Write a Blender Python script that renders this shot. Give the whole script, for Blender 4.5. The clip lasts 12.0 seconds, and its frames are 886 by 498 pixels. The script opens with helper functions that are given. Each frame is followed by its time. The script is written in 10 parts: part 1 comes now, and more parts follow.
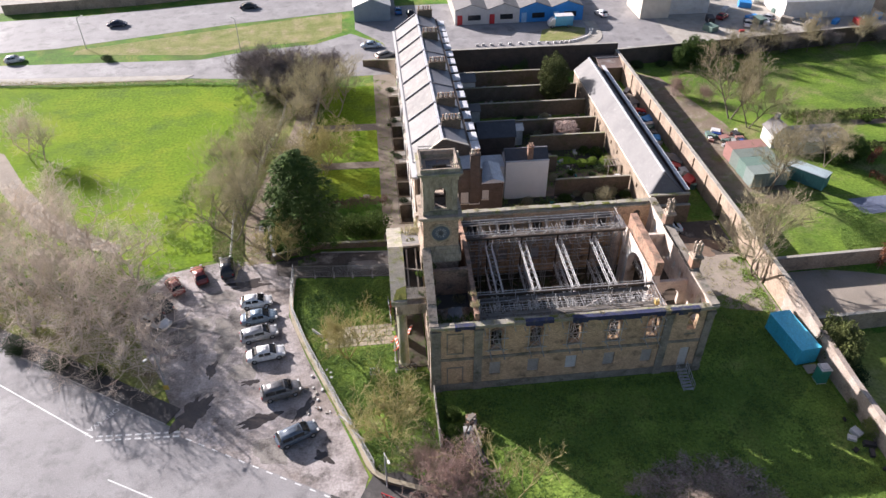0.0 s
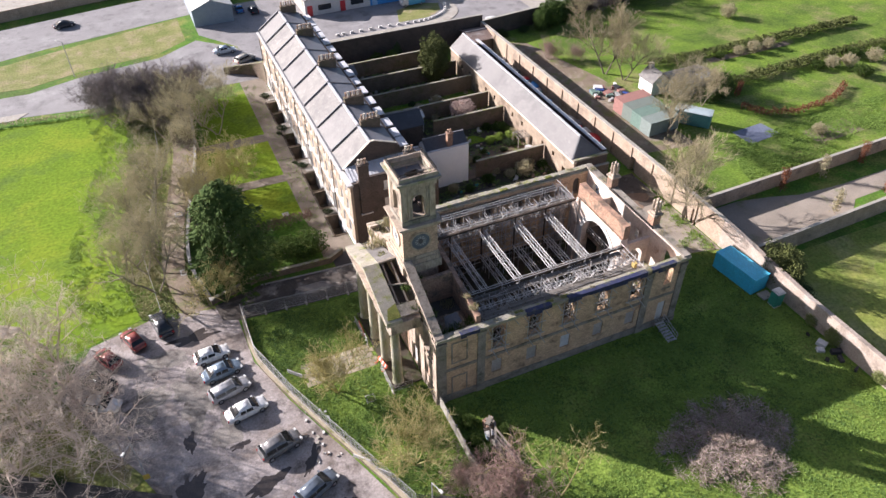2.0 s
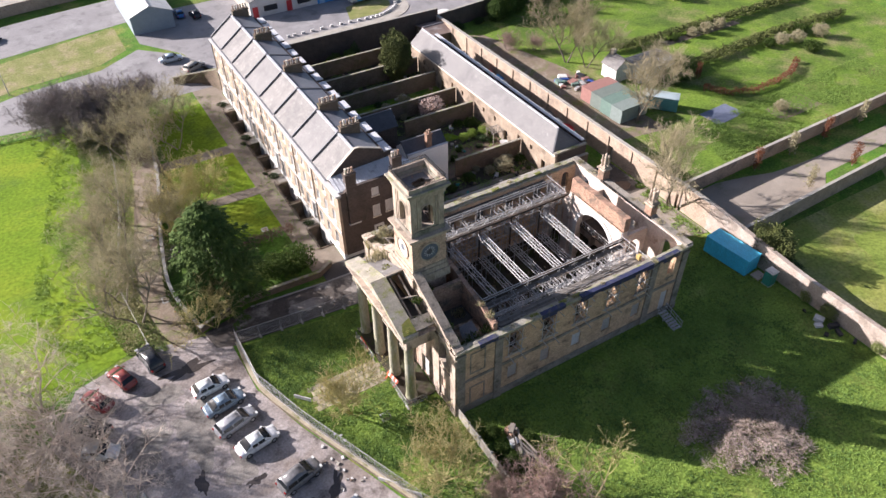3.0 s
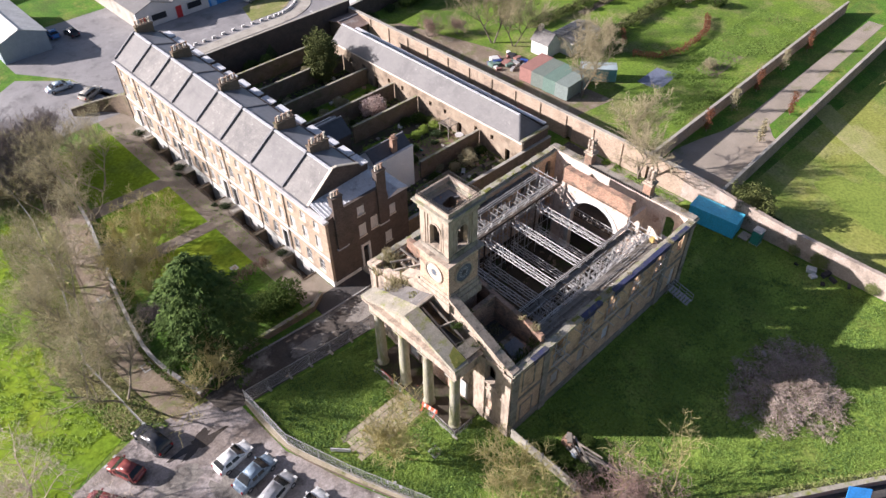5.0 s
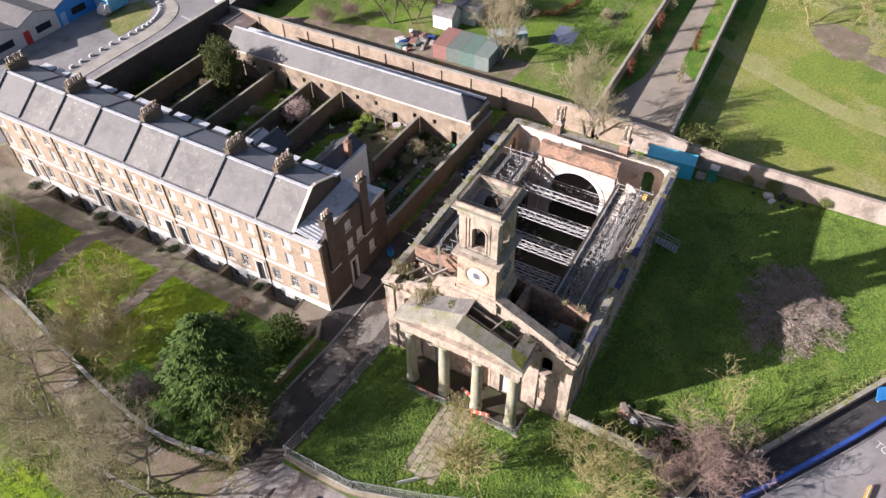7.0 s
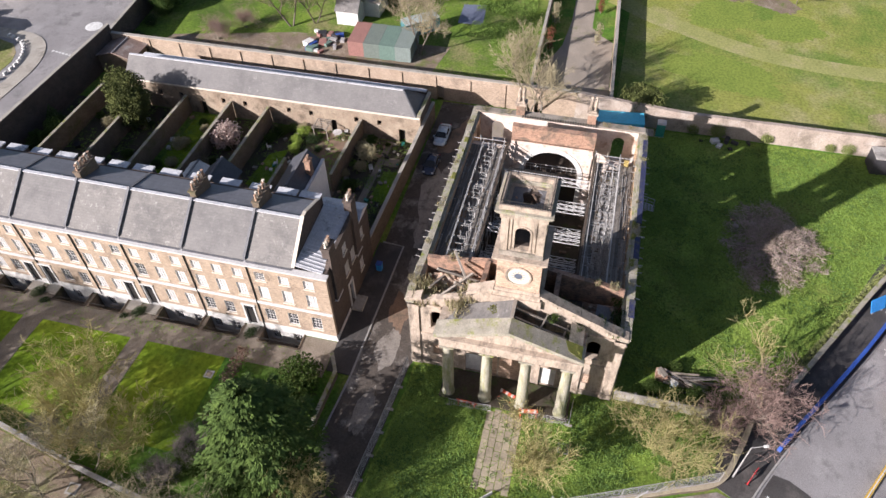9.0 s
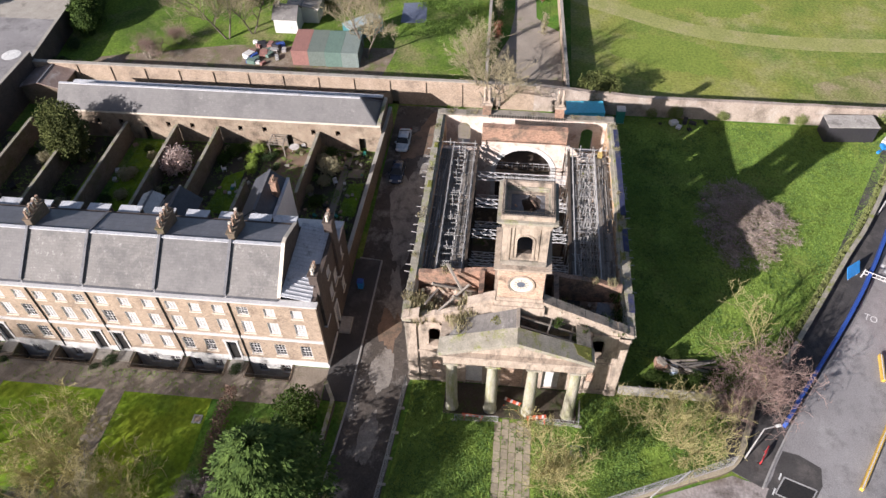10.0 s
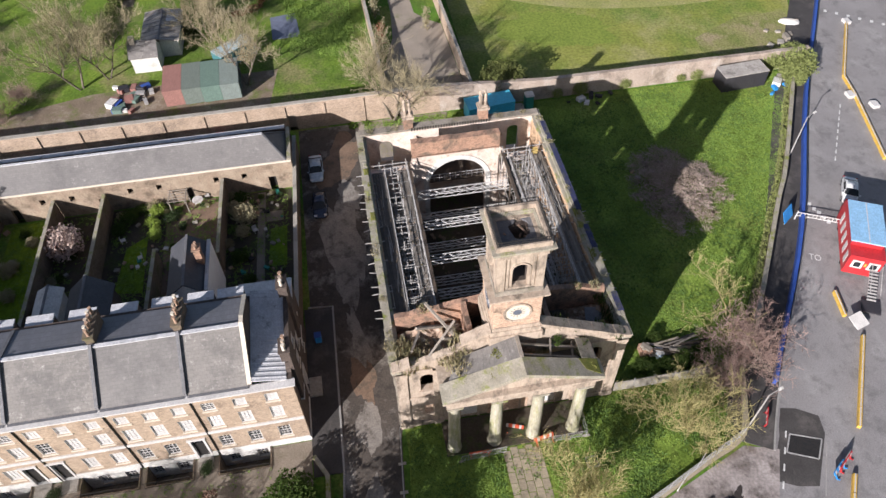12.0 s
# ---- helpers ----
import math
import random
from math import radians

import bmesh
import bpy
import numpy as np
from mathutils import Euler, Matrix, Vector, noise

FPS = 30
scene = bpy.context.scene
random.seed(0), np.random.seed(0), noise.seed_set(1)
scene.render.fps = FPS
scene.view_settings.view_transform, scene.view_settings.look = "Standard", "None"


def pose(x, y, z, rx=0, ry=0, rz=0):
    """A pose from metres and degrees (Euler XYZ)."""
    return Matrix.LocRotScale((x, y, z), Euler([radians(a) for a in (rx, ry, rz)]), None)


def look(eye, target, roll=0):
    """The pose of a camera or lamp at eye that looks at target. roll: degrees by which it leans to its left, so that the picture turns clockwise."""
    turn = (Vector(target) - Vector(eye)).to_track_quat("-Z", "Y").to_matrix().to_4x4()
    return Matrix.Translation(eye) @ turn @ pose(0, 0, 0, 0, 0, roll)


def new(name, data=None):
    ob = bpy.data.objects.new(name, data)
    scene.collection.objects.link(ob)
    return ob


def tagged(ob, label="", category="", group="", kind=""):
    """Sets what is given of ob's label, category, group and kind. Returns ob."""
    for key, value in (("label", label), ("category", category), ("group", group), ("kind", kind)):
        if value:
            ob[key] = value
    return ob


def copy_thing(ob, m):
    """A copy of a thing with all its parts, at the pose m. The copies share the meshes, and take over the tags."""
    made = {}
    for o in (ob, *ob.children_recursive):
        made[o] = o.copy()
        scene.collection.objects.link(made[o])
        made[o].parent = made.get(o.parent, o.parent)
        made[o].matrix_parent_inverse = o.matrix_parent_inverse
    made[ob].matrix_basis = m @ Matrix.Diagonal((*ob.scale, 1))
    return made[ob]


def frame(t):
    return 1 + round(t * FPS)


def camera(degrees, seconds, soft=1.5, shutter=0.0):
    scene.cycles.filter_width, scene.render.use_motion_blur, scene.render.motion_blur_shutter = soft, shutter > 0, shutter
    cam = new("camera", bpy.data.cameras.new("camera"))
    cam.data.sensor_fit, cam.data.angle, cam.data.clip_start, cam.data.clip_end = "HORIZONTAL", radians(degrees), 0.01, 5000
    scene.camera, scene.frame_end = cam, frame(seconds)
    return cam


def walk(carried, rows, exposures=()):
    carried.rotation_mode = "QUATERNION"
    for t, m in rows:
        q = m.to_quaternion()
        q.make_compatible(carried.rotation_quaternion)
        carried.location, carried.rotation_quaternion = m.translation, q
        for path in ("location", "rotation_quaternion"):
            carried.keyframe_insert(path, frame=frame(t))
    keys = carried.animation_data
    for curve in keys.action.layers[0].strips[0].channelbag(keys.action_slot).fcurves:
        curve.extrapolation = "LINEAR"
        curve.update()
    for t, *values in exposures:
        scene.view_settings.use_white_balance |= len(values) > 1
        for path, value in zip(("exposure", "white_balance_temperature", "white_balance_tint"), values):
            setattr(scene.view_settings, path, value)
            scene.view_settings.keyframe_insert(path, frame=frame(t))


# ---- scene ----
cam = camera(64.1, 12.0)
PATH = [
    (0, (-1.263, -0.394, 61.53), (-1.104, 1.169, 60.292), -0.4),
    (0.5, (-4.973, 1.17, 61.635), (-4.703, 2.706, 60.383), -0.5),
    (1, (-8.661, 3.049, 61.677), (-8.277, 4.55, 60.413), -0.5),
    (1.5, (-12.136, 5.364, 61.678), (-11.635, 6.82, 60.401), -0.6),
    (2, (-15.252, 7.973, 61.731), (-14.647, 9.378, 60.441), -0.9),
    (2.5, (-17.993, 10.845, 61.81), (-17.305, 12.197, 60.507), -0.9),
    (3, (-20.412, 13.915, 61.81), (-19.657, 15.221, 60.497), -0.9),
    (3.2, (-21.262, 15.244, 61.813), (-20.486, 16.532, 60.495), -0.6),
    (4.8, (-27.55, 26.374, 61.857), (-26.571, 27.462, 60.494), -0.8),
    (5, (-28.29, 27.834, 61.859), (-27.286, 28.895, 60.493), -0.9),
    (5.5, (-29.997, 31.666, 61.872), (-28.93, 32.644, 60.492), -1.0),
    (6, (-31.62, 35.503, 61.856), (-30.498, 36.395, 60.46), -0.8),
    (6.5, (-33.328, 39.631, 61.859), (-32.156, 40.426, 60.447), -1.1),
    (7, (-34.783, 43.497, 61.903), (-33.57, 44.198, 60.475), -1.0),
    (7.2, (-35.181, 45.022, 61.902), (-33.958, 45.691, 60.468), -1.0),
    (8.8, (-36.678, 56.757, 61.541), (-35.37, 57.133, 60.076), -1.1),
    (9, (-36.604, 58.1, 61.518), (-35.287, 58.445, 60.052), -1.1),
    (9.5, (-35.835, 61.125, 61.426), (-34.505, 61.381, 59.954), -1.0),
    (10, (-34.669, 63.757, 61.306), (-33.337, 63.918, 59.823), -1.2),
    (10.5, (-33.145, 66.214, 61.187), (-31.816, 66.273, 59.693), -1.4),
    (11, (-31.495, 68.413, 61.106), (-30.178, 68.384, 59.602), -1.5),
    (11.5, (-29.656, 70.429, 60.978), (-28.354, 70.312, 59.464), -1.6),
    (12, (-27.752, 72.215, 60.836), (-26.468, 72.018, 59.315), -1.6),
]
walk(cam, [(t, look(eye, target, roll)) for t, eye, target, roll in PATH],
     [(0.0, 1.26, 6200, 19), (2.5, 1.32, 6200, 20), (6.5, 1.07, 6200, 20), (9.5, 0.89, 6200, 18), (12.0, 0.71, 6200, 16)])

# ---- light ----
SUN_DIR = Vector((0.712, -0.702, 0.0)).normalized() * math.cos(radians(22.5)) + Vector((0, 0, -math.sin(radians(22.5))))
world = bpy.data.worlds.new("sky")
scene.world = world
world.use_nodes = True
_sky = world.node_tree.nodes.new("ShaderNodeTexSky")
_sky.sky_type = "NISHITA"
_sky.sun_disc = False
_sky.sun_elevation = radians(22.5)
_sky.sun_rotation = radians(-45.4)
_sky.dust_density = 2.0
world.node_tree.links.new(_sky.outputs[0], world.node_tree.nodes["Background"].inputs[0])
world.node_tree.nodes["Background"].inputs[1].default_value = 0.055
sun_data = bpy.data.lights.new("sun", "SUN")
sun_data.energy, sun_data.angle, sun_data.color = 5.2, radians(0.55), (1.0, 0.95, 0.88)
sun = new("sun", sun_data)
sun.matrix_world = look(Vector((0, 60, 80)), Vector((0, 60, 80)) + SUN_DIR)


# ---- materials ----
def mat(name, a, b, scale=1.0, rough=0.85, metal=0.0, bump=0.25, fine=14.0, stain=None, stain_scale=0.25, stain_at=0.56, rnd=0.0, detail=6.0, spec=0.3, stretch=None, contrast=0.27, patch=None, patch_scale=0.05, patch_at=0.52):
    """Two-scale noise material: a and b mix at `scale`, a fine grain on top, an optional stain colour in patches."""
    m = bpy.data.materials.new(name)
    m.use_nodes = True
    n, l = m.node_tree.nodes, m.node_tree.links
    p = n["Principled BSDF"]
    p.inputs["Roughness"].default_value = rough
    p.inputs["Metallic"].default_value = metal
    p.inputs["Specular IOR Level"].default_value = spec
    co = n.new("ShaderNodeTexCoord").outputs["Object"]
    if stretch:
        mp = n.new("ShaderNodeMapping")
        mp.inputs["Scale"].default_value = stretch
        l.new(co, mp.inputs["Vector"])
        co = mp.outputs[0]

    def noise_tex(s, d, rough_=0.6):
        t = n.new("ShaderNodeTexNoise")
        t.inputs["Scale"].default_value, t.inputs["Detail"].default_value, t.inputs["Roughness"].default_value = s, d, rough_
        l.new(co, t.inputs["Vector"])
        return t.outputs["Fac"]

    def ramp(src, lo, hi):
        r = n.new("ShaderNodeMapRange")
        r.inputs["From Min"].default_value, r.inputs["From Max"].default_value = lo, hi
        l.new(src, r.inputs["Value"])
        return r.outputs[0]

    def mix(f, x, y, mode="MIX"):
        q = n.new("ShaderNodeMix")
        q.data_type, q.blend_type = "RGBA", mode
        for s, v in ((q.inputs["Factor"], f), (q.inputs["A"], x), (q.inputs["B"], y)):
            if isinstance(v, tuple):
                s.default_value = (*v, 1)
            elif isinstance(v, (int, float)):
                s.default_value = v
            else:
                l.new(v, s)
        return q.outputs["Result"]

    big = ramp(noise_tex(scale, detail), 0.32, 0.68)
    grain = noise_tex(fine, 4.0)
    col = mix(big, a, b)
    if stain:
        col = mix(ramp(noise_tex(stain_scale, 7.0, 0.7), stain_at - 0.04, stain_at + 0.10), col, stain)
    if patch:
        col = mix(ramp(noise_tex(patch_scale, 8.0, 0.72), patch_at - 0.06, patch_at + 0.10), col, patch)
    g = ramp(grain, 0.25, 0.75)
    dark = mix(g, (1 - contrast,) * 3, (1 + contrast,) * 3)
    col = mix(1.0, col, dark, "MULTIPLY")
    if rnd:
        oi = n.new("ShaderNodeObjectInfo")
        v = n.new("ShaderNodeMapRange")
        v.inputs["To Min"].default_value, v.inputs["To Max"].default_value = 1 - rnd, 1 + rnd
        l.new(oi.outputs["Random"], v.inputs["Value"])
        cc = n.new("ShaderNodeCombineColor")
        for k in range(3):
            l.new(v.outputs[0], cc.inputs[k])
        col = mix(1.0, col, cc.outputs[0], "MULTIPLY")
    l.new(col, p.inputs["Base Color"])
    if bump:
        bp = n.new("ShaderNodeBump")
        bp.inputs["Strength"].default_value, bp.inputs["Distance"].default_value = bump, 0.06
        l.new(grain, bp.inputs["Height"])
        l.new(bp.outputs[0], p.inputs["Normal"])
    return m


def brick_mat(name, c1, c2, mortar, stain=None, stain_scale=0.35, stain_at=0.57):
    """Brickwork: courses at true size, weathered at two scales."""
    m = mat(name, c1, c2, 0.6, 0.9, 0, 0.2, 9.0, stain, stain_scale, stain_at)
    n, l = m.node_tree.nodes, m.node_tree.links
    p = n["Principled BSDF"]
    old = p.inputs["Base Color"].links[0].from_socket
    co = n.new("ShaderNodeTexCoord").outputs["Object"]
    sep = n.new("ShaderNodeSeparateXYZ")
    l.new(co, sep.inputs[0])
    add = n.new("ShaderNodeMath")
    l.new(sep.outputs[0], add.inputs[0])
    l.new(sep.outputs[1], add.inputs[1])
    com = n.new("ShaderNodeCombineXYZ")
    l.new(add.outputs[0], com.inputs[0])
    l.new(sep.outputs[2], com.inputs[1])
    t = n.new("ShaderNodeTexBrick")
    t.inputs["Scale"].default_value = 1.0
    t.inputs["Brick Width"].default_value, t.inputs["Row Height"].default_value, t.inputs["Mortar Size"].default_value = 0.235, 0.078, 0.008
    t.inputs["Color1"].default_value, t.inputs["Color2"].default_value, t.inputs["Mortar"].default_value = (0.75, 0.72, 0.70, 1), (1.25, 1.2, 1.15, 1), (*mortar, 1)
    l.new(com.outputs[0], t.inputs["Vector"])
    q = n.new("ShaderNodeMix")
    q.data_type, q.blend_type = "RGBA", "MULTIPLY"
    q.inputs["Factor"].default_value = 1.0
    l.new(old, q.inputs["A"])
    l.new(t.outputs["Color"], q.inputs["B"])
    l.new(q.outputs["Result"], p.inputs["Base Color"])
    return m


def coursed(m, width, row, low, high, joint, axis=1):
    """Multiplies slate or tile courses into a roof material; axis is the plan axis along the courses."""
    n, l = m.node_tree.nodes, m.node_tree.links
    p = n["Principled BSDF"]
    old = p.inputs["Base Color"].links[0].from_socket
    sep = n.new("ShaderNodeSeparateXYZ")
    l.new(n.new("ShaderNodeTexCoord").outputs["Object"], sep.inputs[0])
    com = n.new("ShaderNodeCombineXYZ")
    l.new(sep.outputs[axis], com.inputs[0])
    l.new(sep.outputs[2], com.inputs[1])
    t = n.new("ShaderNodeTexBrick")
    t.inputs["Scale"].default_value = 1.0
    t.inputs["Brick Width"].default_value, t.inputs["Row Height"].default_value, t.inputs["Mortar Size"].default_value = width, row, 0.012
    t.inputs["Color1"].default_value, t.inputs["Color2"].default_value, t.inputs["Mortar"].default_value = (low,) * 3 + (1,), (high,) * 3 + (1,), (joint,) * 3 + (1,)
    l.new(com.outputs[0], t.inputs["Vector"])
    q = n.new("ShaderNodeMix")
    q.data_type, q.blend_type = "RGBA", "MULTIPLY"
    q.inputs["Factor"].default_value = 1.0
    l.new(old, q.inputs["A"])
    l.new(t.outputs["Color"], q.inputs["B"])
    l.new(q.outputs["Result"], p.inputs["Base Color"])
    return m


STONE = mat("weathered_stone", (0.47, 0.385, 0.305), (0.375, 0.305, 0.24), 0.9, 0.9, 0, 0.3, 6.0, (0.14, 0.118, 0.095), 0.8, 0.545, stretch=(1, 1, 0.4), patch=(0.29, 0.235, 0.185), patch_scale=2.4, patch_at=0.55, contrast=0.16)
STONE_DARK = mat("sooty_stone", (0.31, 0.275, 0.23), (0.19, 0.165, 0.135), 0.8, 0.92, 0, 0.3, 6.0, (0.10, 0.10, 0.07), 0.6, 0.55)
STONE_MOSS = mat("mossy_stone", (0.36, 0.33, 0.27), (0.25, 0.23, 0.18), 1.1, 0.95, 0, 0.35, 8.0, (0.20, 0.22, 0.05), 0.8, 0.55)
COLUMN_STONE = mat("algae_streaked_stone", (0.40, 0.37, 0.30), (0.30, 0.29, 0.20), 1.6, 0.92, 0, 0.3, 7.0, (0.26, 0.26, 0.125), 0.9, 0.53, stretch=(1.5, 1.5, 0.3))
BRICK_YELLOW = brick_mat("yellow_stock_brick", (0.375, 0.30, 0.228), (0.305, 0.242, 0.184), (1.05, 1.05, 1.05), (0.20, 0.155, 0.12), 0.3, 0.59)
BRICK_CHURCH = brick_mat("soot_stained_stock_brick", (0.58, 0.415, 0.275), (0.43, 0.31, 0.205), (1.0, 1.0, 1.0), (0.19, 0.142, 0.10), 0.5, 0.57)
BRICK_TOWER = brick_mat("pale_pink_brick", (0.53, 0.39, 0.295), (0.42, 0.30, 0.225), (1.0, 1.0, 1.0), (0.20, 0.15, 0.115), 0.9, 0.545)
BRICK_RED = brick_mat("exposed_red_brick", (0.36, 0.23, 0.165), (0.27, 0.175, 0.13), (1.2, 1.15, 1.1), (0.15, 0.115, 0.09), 0.9, 0.515)
# Dark brick; on terrace sides and backs the tone also carries their shade.
BRICK_DARK = brick_mat("dark_shade_toned_brick", (0.10, 0.08, 0.07), (0.073, 0.06, 0.053), (1.2, 1.2, 1.2), (0.06, 0.052, 0.046), 0.4, 0.58)
BRICK_WALL = brick_mat("old_boundary_brick", (0.40, 0.32, 0.25), (0.31, 0.245, 0.185), (1.0, 1.0, 1.0), (0.21, 0.17, 0.135), 0.25, 0.56)
BRICK_GARDEN = brick_mat("mossy_garden_brick", (0.18, 0.14, 0.105), (0.125, 0.10, 0.075), (1.0, 1.0, 1.0), (0.10, 0.10, 0.05), 0.5, 0.56)
PLASTER = mat("peeling_pink_white_plaster", (0.68, 0.60, 0.53), (0.52, 0.42, 0.35), 0.7, 0.9, 0, 0.25, 8.0, (0.34, 0.24, 0.18), 0.6, 0.58)
PLASTER_DIRTY = mat("stained_grey_plaster", (0.42, 0.385, 0.36), (0.31, 0.28, 0.26), 0.6, 0.92, 0, 0.25, 8.0, (0.42, 0.36, 0.31), 0.5, 0.6)
SLATE = coursed(mat("grey_slate", (0.175, 0.167, 0.160), (0.145, 0.138, 0.134), 0.35, 0.62, 0, 0.12, 5.0, (0.30, 0.29, 0.275), 1.3, 0.635, spec=0.35, patch=(0.115, 0.11, 0.108), patch_scale=0.22, patch_at=0.57, contrast=0.10), 0.42, 0.17, 0.94, 1.05, 0.88)
SLATE_DARK = mat("dark_slate", (0.075, 0.078, 0.09), (0.055, 0.058, 0.066), 0.9, 0.55, 0, 0.2, 6.0, spec=0.4)
SLATE_LICHEN = coursed(mat("lichen_slate", (0.205, 0.193, 0.18), (0.168, 0.158, 0.148), 0.5, 0.66, 0, 0.15, 6.0, (0.36, 0.35, 0.33), 1.5, 0.61, contrast=0.14, patch=(0.13, 0.124, 0.12), patch_scale=0.25, patch_at=0.56), 0.42, 0.17, 0.93, 1.06, 0.86)
# Lighter, bluer slate: the sky's sheen on the rear slopes is in the colour.
SLATE_REAR = coursed(mat("sky_sheen_rear_slate", (0.185, 0.187, 0.205), (0.145, 0.148, 0.165), 0.4, 0.4, 0, 0.12, 5.0, (0.19, 0.19, 0.195), 0.6, 0.60, spec=0.45, contrast=0.10), 0.42, 0.17, 0.93, 1.06, 0.86)
# Pale lead, lightened further so the colour holds some sky reflection.
LEAD = mat("pale_sky_toned_lead", (0.58, 0.585, 0.60), (0.45, 0.455, 0.47), 1.2, 0.5, 0.0, 0.15, 8.0, (0.20, 0.20, 0.20), 0.8, 0.6)
# Weathered lead, darkened to paint the shaded side of the roof upstands.
LEAD_DARK = mat("weathered_shade_toned_lead", (0.17, 0.17, 0.178), (0.12, 0.12, 0.128), 1.0, 0.6, 0.0, 0.2, 6.0)
WHITE = mat("white_paint", (0.60, 0.58, 0.56), (0.49, 0.475, 0.455), 0.8, 0.6, 0, 0.05, 10.0)
WHITE_DIRTY = mat("dirty_white_render", (0.66, 0.65, 0.62), (0.52, 0.51, 0.48), 0.6, 0.85, 0, 0.1, 6.0, (0.33, 0.33, 0.30), 0.4, 0.62)
CREAM = mat("cream_stone_trim", (0.66, 0.60, 0.50), (0.55, 0.49, 0.40), 0.8, 0.85, 0, 0.15, 8.0)
GLASS = mat("dark_window_glass", (0.02, 0.022, 0.026), (0.03, 0.032, 0.036), 0.5, 0.06, 0, 0.0, 4.0, spec=0.6)
BLACK_IRON = mat("black_iron", (0.025, 0.025, 0.026), (0.04, 0.036, 0.033), 3.0, 0.6, 0.2, 0.1, 12.0)
DIAL_BLUE = mat("blue_grey_dial_metal", (0.13, 0.15, 0.19), (0.09, 0.105, 0.14), 1.5, 0.5, 0.1, 0.1, 8.0)
RUST_IRON = mat("rusted_dark_beam", (0.055, 0.045, 0.038), (0.10, 0.075, 0.055), 1.4, 0.85, 0.0, 0.25, 9.0)
STEEL = mat("galvanised_scaffold_steel", (0.46, 0.45, 0.435), (0.31, 0.30, 0.29), 2.0, 0.5, 0.15, 0.05, 9.0)
ALU = mat("aluminium_lattice", (0.64, 0.63, 0.61), (0.50, 0.49, 0.475), 2.0, 0.45, 0.2, 0.05, 9.0)
BOARD = mat("grey_scaffold_boards", (0.205, 0.185, 0.16), (0.14, 0.125, 0.108), 1.2, 0.9, 0, 0.2, 8.0, (0.30, 0.27, 0.235), 0.7, 0.6, rnd=0.38, stretch=(0.35, 2.5, 1))
BOARD_DARK = mat("wet_dark_boards", (0.115, 0.105, 0.095), (0.08, 0.074, 0.068), 1.0, 0.7, 0, 0.2, 8.0, rnd=0.3)
TARP = mat("faded_blue_tarpaulin", (0.038, 0.043, 0.105), (0.032, 0.036, 0.07), 1.5, 0.7, 0, 0.3, 5.0, (0.10, 0.10, 0.07), 1.2, 0.55)
GRASS = mat("lawn_grass", (0.112, 0.218, 0.026), (0.052, 0.135, 0.018), 0.35, 0.95, 0, 0.9, 3.0, (0.20, 0.22, 0.055), 0.16, 0.54, spec=0.15, contrast=0.5, patch=(0.08, 0.125, 0.028), patch_scale=0.09, patch_at=0.54)
GRASS_ALLOT = mat("rank_allotment_grass", (0.16, 0.235, 0.035), (0.095, 0.165, 0.025), 0.22, 0.95, 0, 0.8, 2.6, (0.215, 0.205, 0.09), 0.12, 0.53, spec=0.08, contrast=0.45, patch=(0.075, 0.12, 0.025), patch_scale=0.10, patch_at=0.52)
GRASS_FIELD = mat("field_grass", (0.165, 0.25, 0.02), (0.12, 0.20, 0.017), 0.22, 0.95, 0, 1.0, 2.0, (0.20, 0.26, 0.024), 0.07, 0.53, spec=0.05, contrast=0.38, patch=(0.10, 0.16, 0.027), patch_scale=0.13, patch_at=0.57)
GRASS_WEED = mat("weedy_rough_grass", (0.20, 0.285, 0.05), (0.12, 0.19, 0.033), 0.45, 0.95, 0, 0.9, 3.4, (0.10, 0.135, 0.03), 0.3, 0.55, spec=0.1, contrast=0.6, patch=(0.20, 0.235, 0.06), patch_scale=0.16, patch_at=0.56)
GRASS_DRY = mat("dry_rough_grass", (0.26, 0.245, 0.105), (0.15, 0.18, 0.05), 0.3, 0.95, 0, 0.8, 3.2, (0.30, 0.25, 0.15), 0.25, 0.54, spec=0.1, contrast=0.45)
GRASS_VERGE = mat("tussocky_verge_grass", (0.235, 0.25, 0.075), (0.16, 0.185, 0.055), 0.4, 0.95, 0, 0.9, 3.0, (0.26, 0.225, 0.12), 0.3, 0.53, spec=0.1, contrast=0.5, patch=(0.20, 0.155, 0.105), patch_scale=0.35, patch_at=0.58)
GRASS_EAST = mat("pale_olive_pasture", (0.26, 0.27, 0.07), (0.195, 0.22, 0.05), 0.25, 0.95, 0, 0.8, 2.4, (0.29, 0.275, 0.12), 0.09, 0.52, spec=0.1, contrast=0.4, patch=(0.12, 0.185, 0.035), patch_scale=0.05, patch_at=0.52)
GRASS_PALE = mat("faded_mown_grass", (0.30, 0.30, 0.11), (0.235, 0.25, 0.085), 0.3, 0.95, 0, 0.7, 2.6, (0.33, 0.30, 0.15), 0.2, 0.54, spec=0.1, contrast=0.3)
GRASS_LUSH = mat("lush_green_sward", (0.20, 0.25, 0.05), (0.15, 0.205, 0.04), 0.25, 0.95, 0, 0.8, 2.4, (0.19, 0.24, 0.05), 0.12, 0.56, spec=0.1, contrast=0.35)
# Dark earth; in the back gardens it also carries the walls' shadow as colour.
EARTH_DARK = mat("dark_shade_toned_earth", (0.075, 0.06, 0.045), (0.05, 0.042, 0.03), 0.6, 0.95, 0, 0.5, 4.5, (0.05, 0.07, 0.02), 0.4, 0.55)
